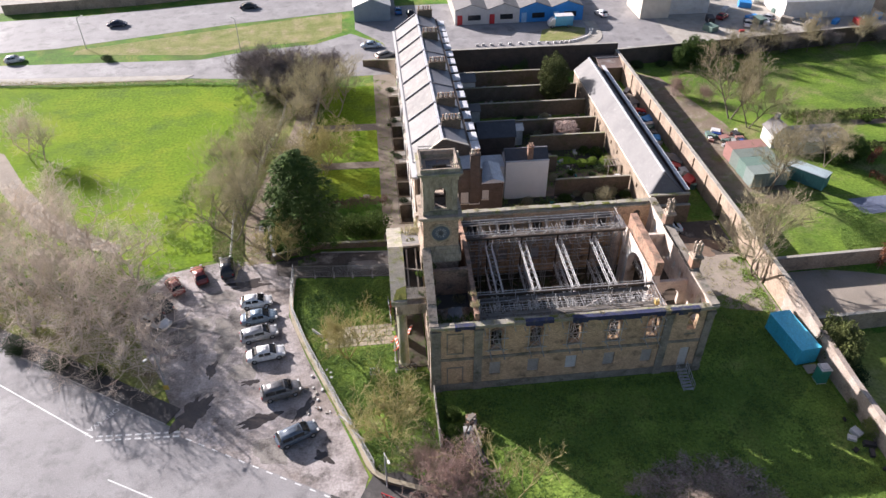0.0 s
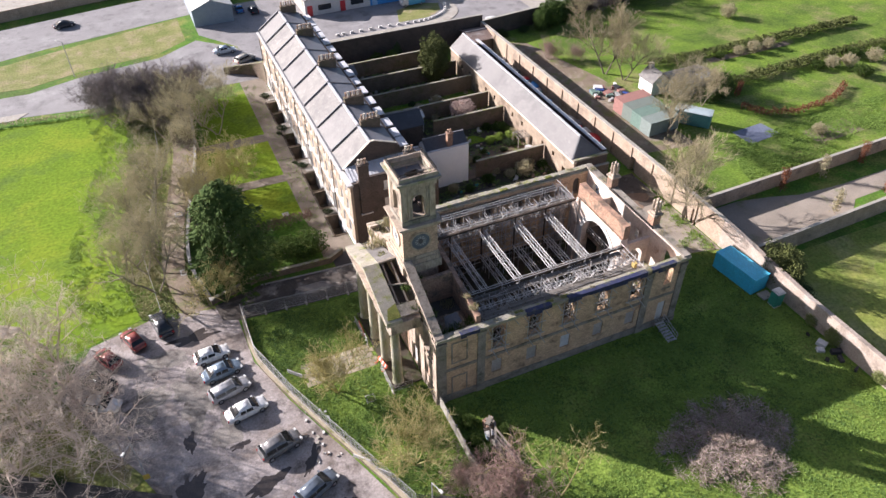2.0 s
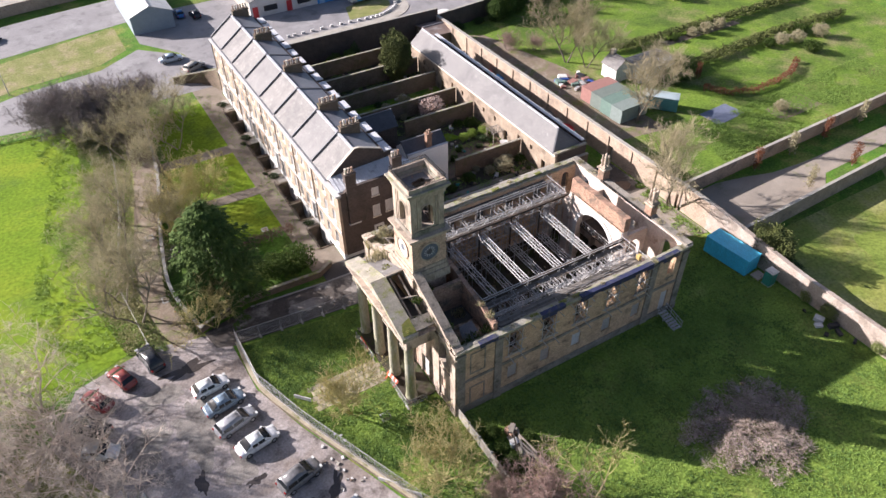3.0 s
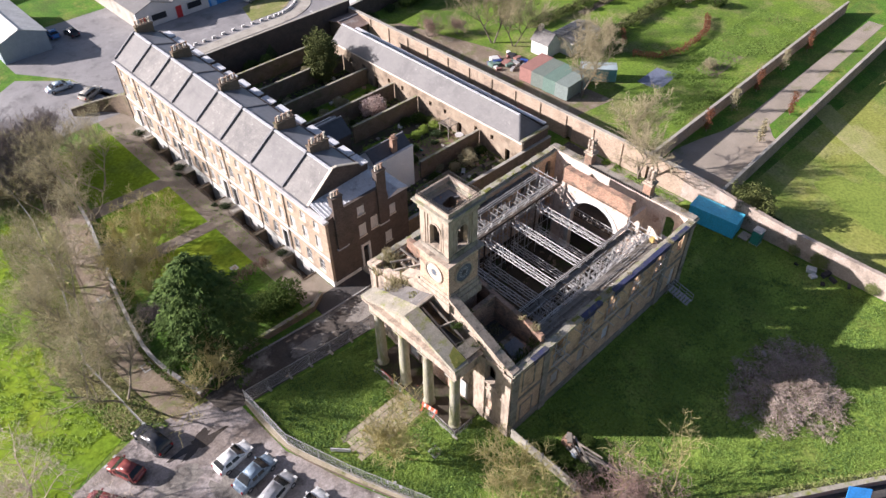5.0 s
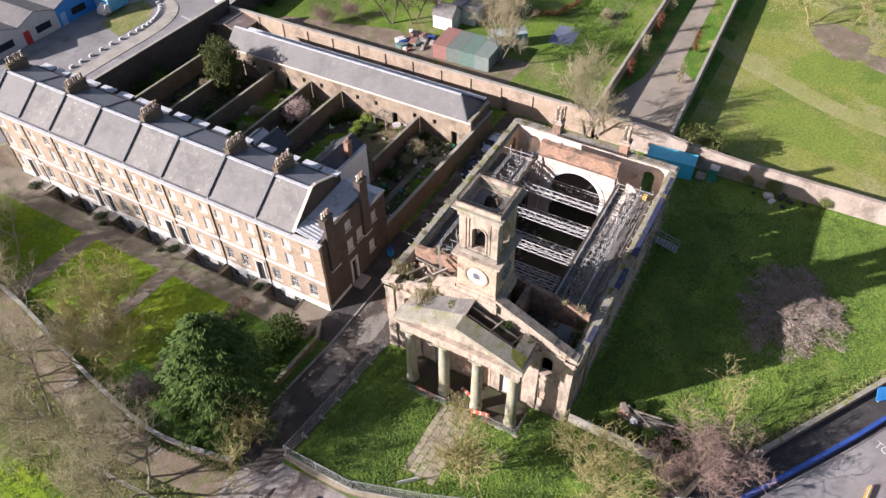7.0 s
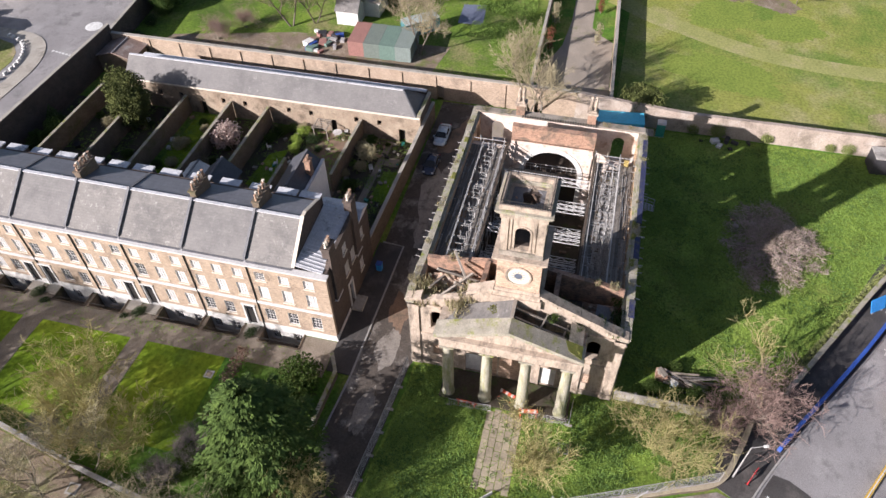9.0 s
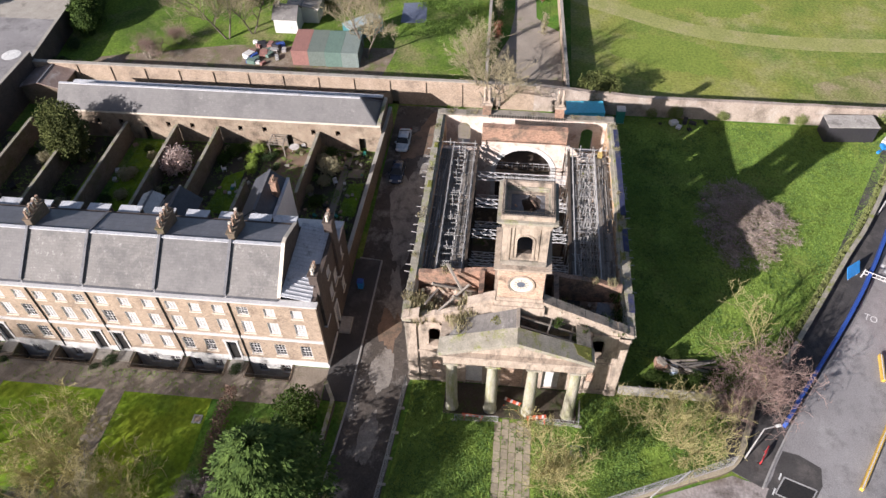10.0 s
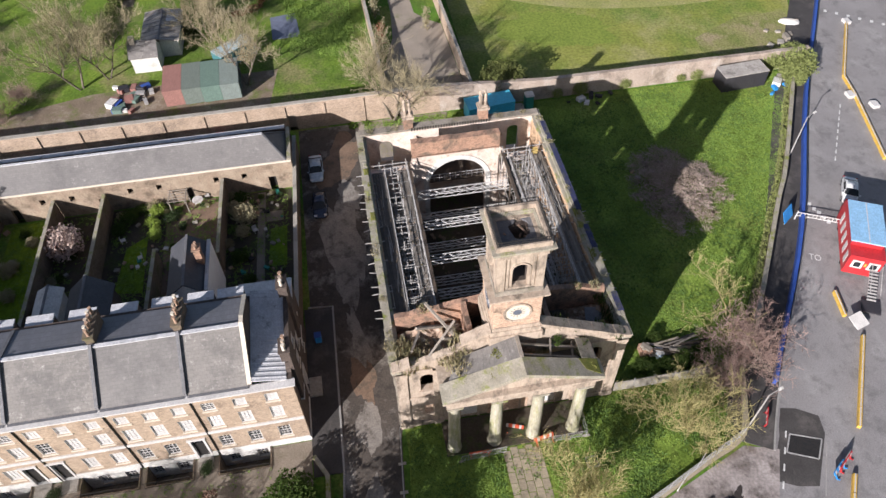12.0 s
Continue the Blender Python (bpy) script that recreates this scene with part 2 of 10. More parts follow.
EARTH = mat("brown_leaf_litter", (0.23, 0.18, 0.13), (0.155, 0.12, 0.085), 0.5, 0.95, 0, 0.5, 4.5, (0.13, 0.15, 0.045), 0.45, 0.55, patch=(0.30, 0.255, 0.20), patch_scale=0.4, patch_at=0.58)
ASPHALT = mat("worn_asphalt", (0.285, 0.272, 0.268), (0.225, 0.214, 0.212), 0.18, 0.72, 0, 0.1, 9.0, (0.33, 0.318, 0.31), 0.12, 0.57, spec=0.25, patch=(0.165, 0.157, 0.156), patch_scale=0.34, patch_at=0.565)
ASPHALT_DARK = mat("damp_dark_asphalt", (0.075, 0.07, 0.067), (0.055, 0.051, 0.049), 0.5, 0.7, 0, 0.1, 8.0, (0.11, 0.10, 0.093), 0.35, 0.56, spec=0.2)
CAR_PARK = mat("muddy_wet_tarmac", (0.40, 0.355, 0.335), (0.22, 0.19, 0.175), 0.36, 0.5, 0, 0.35, 4.0, (0.085, 0.07, 0.06), 0.42, 0.55, spec=0.5, patch=(0.17, 0.135, 0.11), patch_scale=0.16, patch_at=0.55, contrast=0.35)
ALLEY = mat("patched_alley_tarmac", (0.105, 0.09, 0.077), (0.065, 0.056, 0.049), 0.4, 0.8, 0, 0.25, 6.0, spec=0.15, stain=(0.30, 0.275, 0.245), stain_scale=0.2, stain_at=0.55, patch=(0.05, 0.045, 0.04), patch_scale=0.5, patch_at=0.57)
GRAVEL = mat("pale_gravel_lane", (0.32, 0.275, 0.225), (0.245, 0.21, 0.17), 0.3, 0.95, 0, 0.35, 8.0, (0.16, 0.17, 0.07), 0.2, 0.6)
PAVING = mat("worn_paving_stone", (0.36, 0.31, 0.225), (0.28, 0.24, 0.17), 0.8, 0.9, 0, 0.25, 8.0, (0.15, 0.15, 0.06), 0.7, 0.58, rnd=0.18)
PATH = mat("gravelled_garden_path", (0.255, 0.215, 0.17), (0.19, 0.16, 0.125), 0.4, 0.95, 0, 0.3, 8.0, (0.15, 0.13, 0.09), 0.35, 0.58)
KERB = mat("granite_kerb", (0.34, 0.33, 0.31), (0.27, 0.26, 0.245), 1.0, 0.85, 0, 0.15, 9.0)
CONCRETE = mat("stained_concrete", (0.40, 0.37, 0.32), (0.31, 0.285, 0.245), 0.5, 0.9, 0, 0.2, 8.0, (0.22, 0.20, 0.17), 0.4, 0.58)
PAINT_LINE = mat("worn_road_paint", (0.70, 0.70, 0.68), (0.50, 0.50, 0.48), 2.0, 0.7, 0, 0.05, 10.0)
WOOD_GREY = mat("silvered_timber", (0.30, 0.265, 0.225), (0.21, 0.185, 0.155), 1.0, 0.9, 0, 0.2, 9.0)
BARK = mat("grey_brown_bark", (0.30, 0.26, 0.205), (0.21, 0.18, 0.14), 1.5, 0.95, 0, 0.3, 8.0, (0.19, 0.20, 0.09), 0.6, 0.6)
TWIG_GREY = mat("grey_winter_twigs", (0.68, 0.595, 0.51), (0.53, 0.455, 0.39), 1.0, 0.95, 0, 0.0, 6.0)
TWIG_OLIVE = mat("lichened_olive_twigs", (0.50, 0.45, 0.215), (0.38, 0.335, 0.155), 1.0, 0.95, 0, 0.0, 6.0)
TWIG_PINK = mat("budding_pinkish_twigs", (0.46, 0.335, 0.29), (0.34, 0.24, 0.205), 1.0, 0.95, 0, 0.0, 6.0)
TWIG_BROWN = mat("fine_brown_twigs", (0.44, 0.395, 0.255), (0.32, 0.29, 0.18), 1.0, 0.95, 0, 0.0, 6.0)
LEAF_CONIFER = mat("dark_conifer_foliage", (0.09, 0.14, 0.03), (0.04, 0.072, 0.018), 0.9, 0.9, 0, 0.0, 5.0, (0.105, 0.14, 0.04), 0.6, 0.6, spec=0.2)
LEAF_SHRUB = mat("green_shrub_foliage", (0.075, 0.115, 0.025), (0.045, 0.08, 0.018), 1.0, 0.9, 0, 0.0, 5.0, (0.13, 0.15, 0.045), 0.7, 0.58, spec=0.2)
LEAF_IVY = mat("dark_ivy_leaves", (0.042, 0.072, 0.02), (0.025, 0.045, 0.013), 1.0, 0.85, 0, 0.0, 5.0, spec=0.3)
LEAF_BLOSSOM = mat("pale_pink_blossom", (0.66, 0.54, 0.50), (0.52, 0.41, 0.35), 1.5, 0.9, 0, 0.0, 5.0)
LEAF_BRIGHT = mat("fresh_green_leaves", (0.13, 0.20, 0.03), (0.08, 0.14, 0.02), 1.0, 0.9, 0, 0.0, 5.0)
LEAF_BEECH = mat("russet_beech_leaves", (0.26, 0.11, 0.06), (0.18, 0.08, 0.045), 1.0, 0.9, 0, 0.0, 5.0)
WEED_DRY = mat("dry_wall_weeds", (0.40, 0.345, 0.225), (0.27, 0.255, 0.125), 1.2, 0.95, 0, 0.0, 5.0)
MOSS = mat("thick_green_moss", (0.13, 0.15, 0.03), (0.19, 0.18, 0.05), 1.4, 0.95, 0, 0.6, 9.0)


def leafy(*materials):
    """Thin leaves let light through: adds a translucent share of the same colour."""
    for m in materials:
        n, l = m.node_tree.nodes, m.node_tree.links
        p = n["Principled BSDF"]
        tr_ = n.new("ShaderNodeBsdfTranslucent")
        l.new(p.inputs["Base Color"].links[0].from_socket, tr_.inputs["Color"])
        mx = n.new("ShaderNodeMixShader")
        mx.inputs[0].default_value = 0.4
        l.new(p.outputs[0], mx.inputs[1])
        l.new(tr_.outputs[0], mx.inputs[2])
        l.new(mx.outputs[0], n["Material Output"].inputs["Surface"])


leafy(LEAF_SHRUB, LEAF_BRIGHT, LEAF_BLOSSOM, LEAF_BEECH, WEED_DRY, TWIG_GREY, TWIG_BROWN, TWIG_OLIVE, TWIG_PINK)


def paint(name, c, rough=0.35, metal=0.0):
    return mat(name, c, tuple(min(1, v * 0.86) for v in c), 1.2, rough, metal, 0.02, 6.0, spec=0.5)


TEAL = paint("teal_blue_painted_steel", (0.05, 0.46, 0.68), 0.5)
TEAL_ROOF = paint("faded_teal_roof", (0.10, 0.54, 0.74), 0.6)
GREEN_BOX = paint("green_plastic", (0.03, 0.22, 0.17), 0.5)
RED_PAINT = paint("red_gloss_paint", (0.48, 0.03, 0.035), 0.4)
SKY_ROOF = paint("pale_blue_sheeting", (0.28, 0.50, 0.72), 0.5)
BLUE_HOARD = paint("blue_hoarding", (0.035, 0.09, 0.36), 0.55)
BLUE_SIGN = paint("bright_blue_sign", (0.03, 0.25, 0.62), 0.5)
ORANGE = paint("orange_red_plastic", (0.60, 0.10, 0.04), 0.5)
YELLOW = paint("yellow_steel", (0.62, 0.40, 0.07), 0.5)
YELLOW_PALE = paint("faded_yellow_steel", (0.50, 0.38, 0.14), 0.6)
MAROON = paint("faded_red_steel", (0.30, 0.15, 0.125), 0.8)
GREEN_CONT = paint("green_container_steel", (0.13, 0.20, 0.165), 0.8)
DARK_CABIN = paint("charcoal_steel", (0.035, 0.033, 0.038), 0.6)
TERRACOTTA = mat("sooty_terracotta", (0.40, 0.27, 0.19), (0.27, 0.18, 0.13), 2.5, 0.9, 0, 0.1, 10.0)
TYRE = paint("tyre_rubber", (0.02, 0.02, 0.02), 0.85)
RIM = paint("alloy_rim", (0.45, 0.45, 0.46), 0.35, 0.6)


# ---- mesh helpers ----
class Mesh:
    """Collects vertices and faces."""

    def __init__(self):
        self.v, self.f, self.weld = [], [], False

    def add(self, verts, faces):
        k = len(self.v)
        self.v.extend([tuple(p) for p in verts])
        self.f.extend([tuple(k + i for i in f) for f in faces])
        return self

    def box(self, x0, x1, y0, y1, z0, z1):
        return self.add([(x0, y0, z0), (x1, y0, z0), (x1, y1, z0), (x0, y1, z0), (x0, y0, z1), (x1, y0, z1), (x1, y1, z1), (x0, y1, z1)],
                        [(3, 2, 1, 0), (4, 5, 6, 7), (0, 1, 5, 4), (1, 2, 6, 5), (2, 3, 7, 6), (3, 0, 4, 7)])

    def beam(self, p, q, w, h):
        """A bar of width w and height h from p to q."""
        p, q = Vector(p), Vector(q)
        d = (q - p).normalized()
        s = d.cross(Vector((0, 0, 1)))
        s = s.normalized() if s.length > 1e-4 else Vector((1, 0, 0))
        u = s.cross(d).normalized()
        c = [(-s * w + -u * h) / 2, (s * w - u * h) / 2, (s * w + u * h) / 2, (-s * w + u * h) / 2]
        return self.add([p + o for o in c] + [q + o for o in c], [(3, 2, 1, 0), (4, 5, 6, 7), (0, 1, 5, 4), (1, 2, 6, 5), (2, 3, 7, 6), (3, 0, 4, 7)])

    def tube(self, p, q, r, r2=None, n=6, caps=True):
        p, q = Vector(p), Vector(q)
        r2 = r if r2 is None else r2
        d = q - p
        if d.length < 1e-6:
            return self
        d.normalize()
        s = d.orthogonal().normalized()
        u = d.cross(s)
        ring = [s * math.cos(2 * math.pi * i / n) + u * math.sin(2 * math.pi * i / n) for i in range(n)]
        faces = [(i, (i + 1) % n, n + (i + 1) % n, n + i) for i in range(n)]
        if caps:
            faces += [tuple(range(n))[::-1], tuple(range(n, 2 * n))]
        return self.add([p + o * r for o in ring] + [q + o * r2 for o in ring], faces)

    def lathe(self, x, y, profile, n=16):
        """Rings of (radius, z) about a vertical axis."""
        verts = [(x + r * math.cos(2 * math.pi * i / n), y + r * math.sin(2 * math.pi * i / n), z) for r, z in profile for i in range(n)]
        faces = [(k * n + i, k * n + (i + 1) % n, (k + 1) * n + (i + 1) % n, (k + 1) * n + i) for k in range(len(profile) - 1) for i in range(n)]
        faces += [tuple(range(n))[::-1], tuple(range((len(profile) - 1) * n, len(profile) * n))]
        return self.add(verts, faces)

    def prism(self, poly, z0, z1):
        """An upright prism on an anticlockwise outline."""
        n = len(poly)
        return self.add([(x, y, z0) for x, y in poly] + [(x, y, z1) for x, y in poly],
                        [tuple(range(n))[::-1], tuple(range(n, 2 * n))] + [(i, (i + 1) % n, n + (i + 1) % n, n + i) for i in range(n)])

    def extrude(self, poly, vec):
        """A flat outline in space, pushed along vec."""
        n, vec = len(poly), Vector(vec)
        return self.add([Vector(p) for p in poly] + [Vector(p) + vec for p in poly],
                        [tuple(range(n))[::-1], tuple(range(n, 2 * n))] + [(i, (i + 1) % n, n + (i + 1) % n, n + i) for i in range(n)])

    def wall(self, o, du, dn, length, zb, top, thick, openings=(), step=None):
        """A wall from o along du, thickness along dn; openings (u0, u1, z0, z1, arched); top a number or a function of u."""
        self.weld = True
        o, du, dn = Vector(o), Vector(du), Vector(dn)
        top_at = top if callable(top) else (lambda u: top)
        edges = {0.0, length}
        for u0, u1, z0, z1, arched in openings:
            edges |= {u0, u1}
            if arched:
                edges |= {u0 + (u1 - u0) * (1 - math.cos(math.pi * k / 10)) / 2 for k in range(1, 10)}
        if step:
            edges |= {step * k for k in range(1, int(length / step))}
        es = sorted(edges)
        es = [e for i, e in enumerate(es) if i == 0 or e - es[i - 1] > 1e-5]

        def roof(u, op):
            u0, u1, z0, z1, arched = op
            if not arched:
                return z1
            r = (u1 - u0) / 2
            return z1 - r + math.sqrt(max(0, r * r - (u - (u0 + u1) / 2) ** 2))

        for a, b in zip(es, es[1:]):
            mid = (a + b) / 2
            ops = sorted((op for op in openings if op[0] - 1e-6 < mid < op[1] + 1e-6), key=lambda op: op[2])
            lo_a = lo_b = zb
            for op in ops:
                self._slab(o, du, dn, thick, a, b, lo_a, lo_b, op[2], op[2])
                lo_a, lo_b = roof(a, op), roof(b, op)
            self._slab(o, du, dn, thick, a, b, lo_a, lo_b, top_at(a), top_at(b))
        return self

    def _slab(self, o, du, dn, t, a, b, za0, zb0, za1, zb1):
        if za1 - za0 < 1e-4 and zb1 - zb0 < 1e-4:
            return
        z = Vector((0, 0, 1))
        pts = [o + du * a + z * za0, o + du * b + z * zb0, o + du * b + z * zb1, o + du * a + z * za1]
        self.add(pts + [p + dn * t for p in pts], [(0, 1, 2, 3), (7, 6, 5, 4), (1, 0, 4, 5), (2, 1, 5, 6), (3, 2, 6, 7), (0, 3, 7, 4)])


def link(name, m, material, smooth=False):
    me = bpy.data.meshes.new(name)
    me.from_pydata(m.v, [], m.f)
    bm = bmesh.new()
    bm.from_mesh(me)
    if m.weld:
        bmesh.ops.remove_doubles(bm, verts=bm.verts, dist=2e-4)
    bmesh.ops.recalc_face_normals(bm, faces=bm.faces)
    bm.to_mesh(me)
    bm.free()
    if smooth:
        me.polygons.foreach_set("use_smooth", [True] * len(me.polygons))
    for k in material if isinstance(material, (list, tuple)) else [material]:
        me.materials.append(k)
    me.update()
    return new(name, me)


def part(name, m, material, parent, label="", smooth=False, kind=""):
    ob = link(name, m, material, smooth)
    ob.parent = parent
    root = parent
    inv = Matrix.Identity(4)
    chain = []
    while root is not None:
        chain.append(root)
        root = root.parent
    if len(chain) == 1:
        inv = chain[0].matrix_basis.inverted()
    ob.matrix_parent_inverse = inv
    return tagged(ob, label, "", "", kind)


def thing(name, label, category, group="", at=(0, 0, 0), kind=""):
    ob = new(name)
    ob.empty_display_size = 0.3
    ob.matrix_basis = Matrix.Translation(at)
    return tagged(ob, label, category, group, kind)


def solid(name, m, material, label, category, group="", kind="", smooth=False):
    return tagged(link(name, m, material, smooth), label, category, group, kind)


def ragged(seed, amp, wave=0.5):
    """A broken-edge offset along a wall top."""
    return lambda u: amp * (noise.noise(Vector((u / wave, seed * 7.3, 0))) + 0.5 * noise.noise(Vector((u * 3 / wave, seed * 3.1, 5))))


def place(name, data, parent, m, label=""):
    """One more object on a mesh that exists, under a thing or part."""
    ob = new(name, data)
    ob.parent = parent
    if parent.parent is None:
        ob.matrix_parent_inverse = parent.matrix_basis.inverted()
    ob.matrix_basis = m
    return tagged(ob, label)


def mesh_data(name, m, material):
    ob = link(name, m, material)
    data = ob.data
    bpy.data.objects.remove(ob)
    return data



# ---- ground, roads, boundaries ----
WELLS = [(84.0, 88.5), (90.9, 94.9), (95.6, 100.6), (105.0, 108.9), (109.5, 113.4), (117.2, 121.0), (121.6, 125.4)]
WELL_X = (1.25, 3.1)


def ground_sheet():
    m = Mesh()
    xs = [-3000, -300, -60, -30, 0, WELL_X[0], WELL_X[1], 30, 60, 120, 400, 3000]
    ys = sorted([-3000, -300, 0, 40, 80, 140, 200, 500, 3000] + [v for w in WELLS for v in w])
    for x0, x1 in zip(xs, xs[1:]):
        for y0, y1 in zip(ys, ys[1:]):
            if x0 == WELL_X[0] and (y0, y1) in WELLS:
                continue
            m.add([(x0, y0, 0), (x1, y0, 0), (x1, y1, 0), (x0, y1, 0)], [(0, 1, 2, 3)])
    return solid("ground", m, GRASS, "green grass covering the open ground", "ground", kind="structure")


def area(name, poly, material, z, label, category="ground", zb=-0.05):
    return solid(name, Mesh().prism(poly, zb, z), material, label, category, kind="structure")


def ribbon_mesh(pts, a, b, z0, z1, m=None):
    """A band along a line, from offset a to offset b on its left."""
    m = m or Mesh()
    P = [Vector((*p, 0)) for p in pts]
    N = []
    for i, p in enumerate(P):
        d = (P[min(i + 1, len(P) - 1)] - P[max(i - 1, 0)]).normalized()
        N.append(Vector((-d.y, d.x, 0)))
    for i in range(len(P) - 1):
        q = [P[i] + N[i] * a, P[i + 1] + N[i + 1] * a, P[i + 1] + N[i + 1] * b, P[i] + N[i] * b]
        m.add([(v.x, v.y, z0) for v in q] + [(v.x, v.y, z1) for v in q], [(3, 2, 1, 0), (4, 5, 6, 7), (0, 1, 5, 4), (1, 2, 6, 5), (2, 3, 7, 6), (3, 0, 4, 7)])
    return m


def smooth_line(pts, n=6):
    """Catmull-Rom through plan points."""
    P = [Vector(p) for p in pts]
    out = []
    for i in range(len(P) - 1):
        a, b, c, d = P[max(i - 1, 0)], P[i], P[i + 1], P[min(i + 2, len(P) - 1)]
        for k in range(n):
            t = k / n
            out.append(tuple(0.5 * ((2 * b) + (c - a) * t + (2 * a - 5 * b + 4 * c - d) * t * t + (3 * b - a - 3 * c + d) * t ** 3)))
    return out + [tuple(P[-1])]


ground_sheet()
KERB_LINE = smooth_line([(-130, 112), (-90, 89), (-47.8, 63.6), (-36, 56.3), (-23.6, 48.6), (-9.5, 41.0), (0.3, 35.4), (17.9, 23.4), (40.2, 10.9), (63.6, -3.6), (140, -50)], 5)
solid("road", ribbon_mesh(KERB_LINE, -16.5, 0.3, -0.05, 0.012), ASPHALT, "worn grey asphalt two-lane road", "road", kind="structure")
area("car_park", [(-31, 76), (-23, 78), (-15.5, 76.2), (-14.3, 73.8), (-14.0, 65.9), (-11.6, 58.8), (-7.9, 50), (-4.6, 41.6), (-5.5, 38.6), (-9.5, 40.6), (-24, 48.4), (-27, 55), (-31, 62), (-35, 69)], CAR_PARK, 0.02, "muddy wet tarmac car park with puddles")
area("alley", [(-16, 74.0), (-13.8, 73.2), (2, 72.0), (2.8, 71.7), (47.4, 71.7), (47.4, 79.6), (18.1, 79.6), (18.1, 77.3), (-0.7, 77.6), (-10.6, 78.4), (-16.5, 77.0)], ALLEY, 0.03, "patched damp tarmac alley beside the church")
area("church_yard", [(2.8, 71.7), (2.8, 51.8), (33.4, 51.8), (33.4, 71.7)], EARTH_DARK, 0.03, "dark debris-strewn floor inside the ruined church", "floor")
area("rear_yard", [(33.4, 64.2), (37.6, 62.6), (41, 61.2), (44.5, 60.4), (47.6, 59.6), (47.6, 71.8), (33.4, 71.8)], GRAVEL, 0.025, "pale gravel yard behind the church")
area("south_lawn", [(3.0, 51.6), (3.0, 41.5), (6.6, 35.6), (22.6, 24.9), (28.3, 21.0), (42.9, 12.4), (47.4, 10.2), (47.4, 59.5), (44.5, 60.3), (41, 61.1), (37.6, 62.5), (33.5, 64.1), (33.5, 51.6)], GRASS_WEED, 0.02, "rough weedy green grass")
area("front_lawn", [(2.6, 71.6), (-0.2, 71.6), (-13.2, 73.0), (-13.2, 65.9), (-10.9, 58.8), (-7.2, 50.2), (-3.6, 41.4), (2.5, 41.4), (2.6, 51.8)], GRASS_WEED, 0.015, "weedy green grass before the portico")
area("field", [(-24.5, 78.5), (-26.5, 90), (-24, 104), (-21, 120), (-21.5, 133.5), (-42, 136), (-75, 138.5), (-140, 142), (-140, 122), (-60, 79), (-36, 74.5)], GRASS_FIELD, 0.02, "bright green open field")
area("rough_verge", [(-16, 74.5), (-18.2, 85.8), (-17, 95.4), (-13.4, 112.6), (-12, 134), (-21.5, 133.6), (-21, 120), (-24, 104), (-26.5, 90), (-24.5, 77.5)], GRASS_VERGE, 0.018, "rough tussocky green verge under bare trees")
WALL_CURVE = smooth_line([(-11.5, 137), (-12.2, 122), (-13.2, 112.6), (-15.0, 104), (-16.8, 95.4), (-18.0, 85.8), (-16.6, 77.2)], 6)
solid("footpath", ribbon_mesh(WALL_CURVE, -3.6, -0.3, -0.05, 0.03), EARTH, "pale brown earth footpath strewn with leaf litter", "path", kind="structure")
area("tree_belt", [(-34.5, 69.5), (-31, 62), (-27, 55.5), (-30, 53.3), (-47.8, 65.5), (-90, 91), (-90, 100), (-60, 79)], GRASS_VERGE, 0.022, "rough ground below the tree belt")
area("field_path", [(-70, 114.5), (-64.8, 111.5), (-58.0, 101), (-49.6, 90.8), (-43, 86), (-38.5, 83), (-39.5, 81.4), (-45, 83.6), (-52.5, 88.8), (-61, 99.4), (-68, 109), (-72, 111)], GRAVEL, 0.026, "pale worn path across the field edge", "path")
solid("pavement", ribbon_mesh([p for p in KERB_LINE if -92 < p[0] < -24], 0.3, 2.6, -0.05, 0.10), ASPHALT_DARK, "dark asphalt roadside pavement", "pavement", kind="structure")
solid("pavement", ribbon_mesh([p for p in KERB_LINE if -6 < p[0]], 0.3, 4.6, -0.05, 0.10), ASPHALT_DARK, "dark asphalt roadside pavement", "pavement", kind="structure")
solid("kerb", ribbon_mesh([p for p in KERB_LINE if -92 < p[0] < -24], 0.15, 0.32, -0.05, 0.125), KERB, "pale granite kerb", "kerb", kind="structure")
solid("kerb", ribbon_mesh([p for p in KERB_LINE if -6 < p[0]], 0.15, 0.32, -0.05, 0.125), KERB, "pale granite kerb", "kerb", kind="structure")
solid("alley_kerb", ribbon_mesh([(-10.4, 78.3), (-0.7, 77.5), (17.9, 77.2), (18.1, 79.8)], -0.08, 0.10, -0.05, 0.15), KERB, "pale stone alley kerb", "kerb", kind="structure")
area("side_pavement", [(-0.6, 77.6), (17.8, 77.3), (17.9, 80.2), (-0.6, 80.2)], ASPHALT_DARK, 0.12, "dark tarmac pavement beside the end house", "pavement")



def patch_of(name, cx, cy, rx, ry, turn, material, z, label, seed, wob=0.28):
    """A worn patch with an irregular edge, lying just above the surface it covers."""
    poly = []
    for k in range(40):
        a = 2 * math.pi * k / 40
        r = 1 + wob * noise.noise(Vector((math.cos(a) * 1.4, math.sin(a) * 1.4, seed))) + 0.5 * wob * noise.noise(Vector((math.cos(a) * 4, math.sin(a) * 4, seed + 5)))
        u, v = rx * r * math.cos(a), ry * r * math.sin(a)
        c, s_ = math.cos(radians(turn)), math.sin(radians(turn))
        poly.append((cx + u * c - v * s_, cy + u * s_ + v * c))
    return area(name, poly, material, z, label)


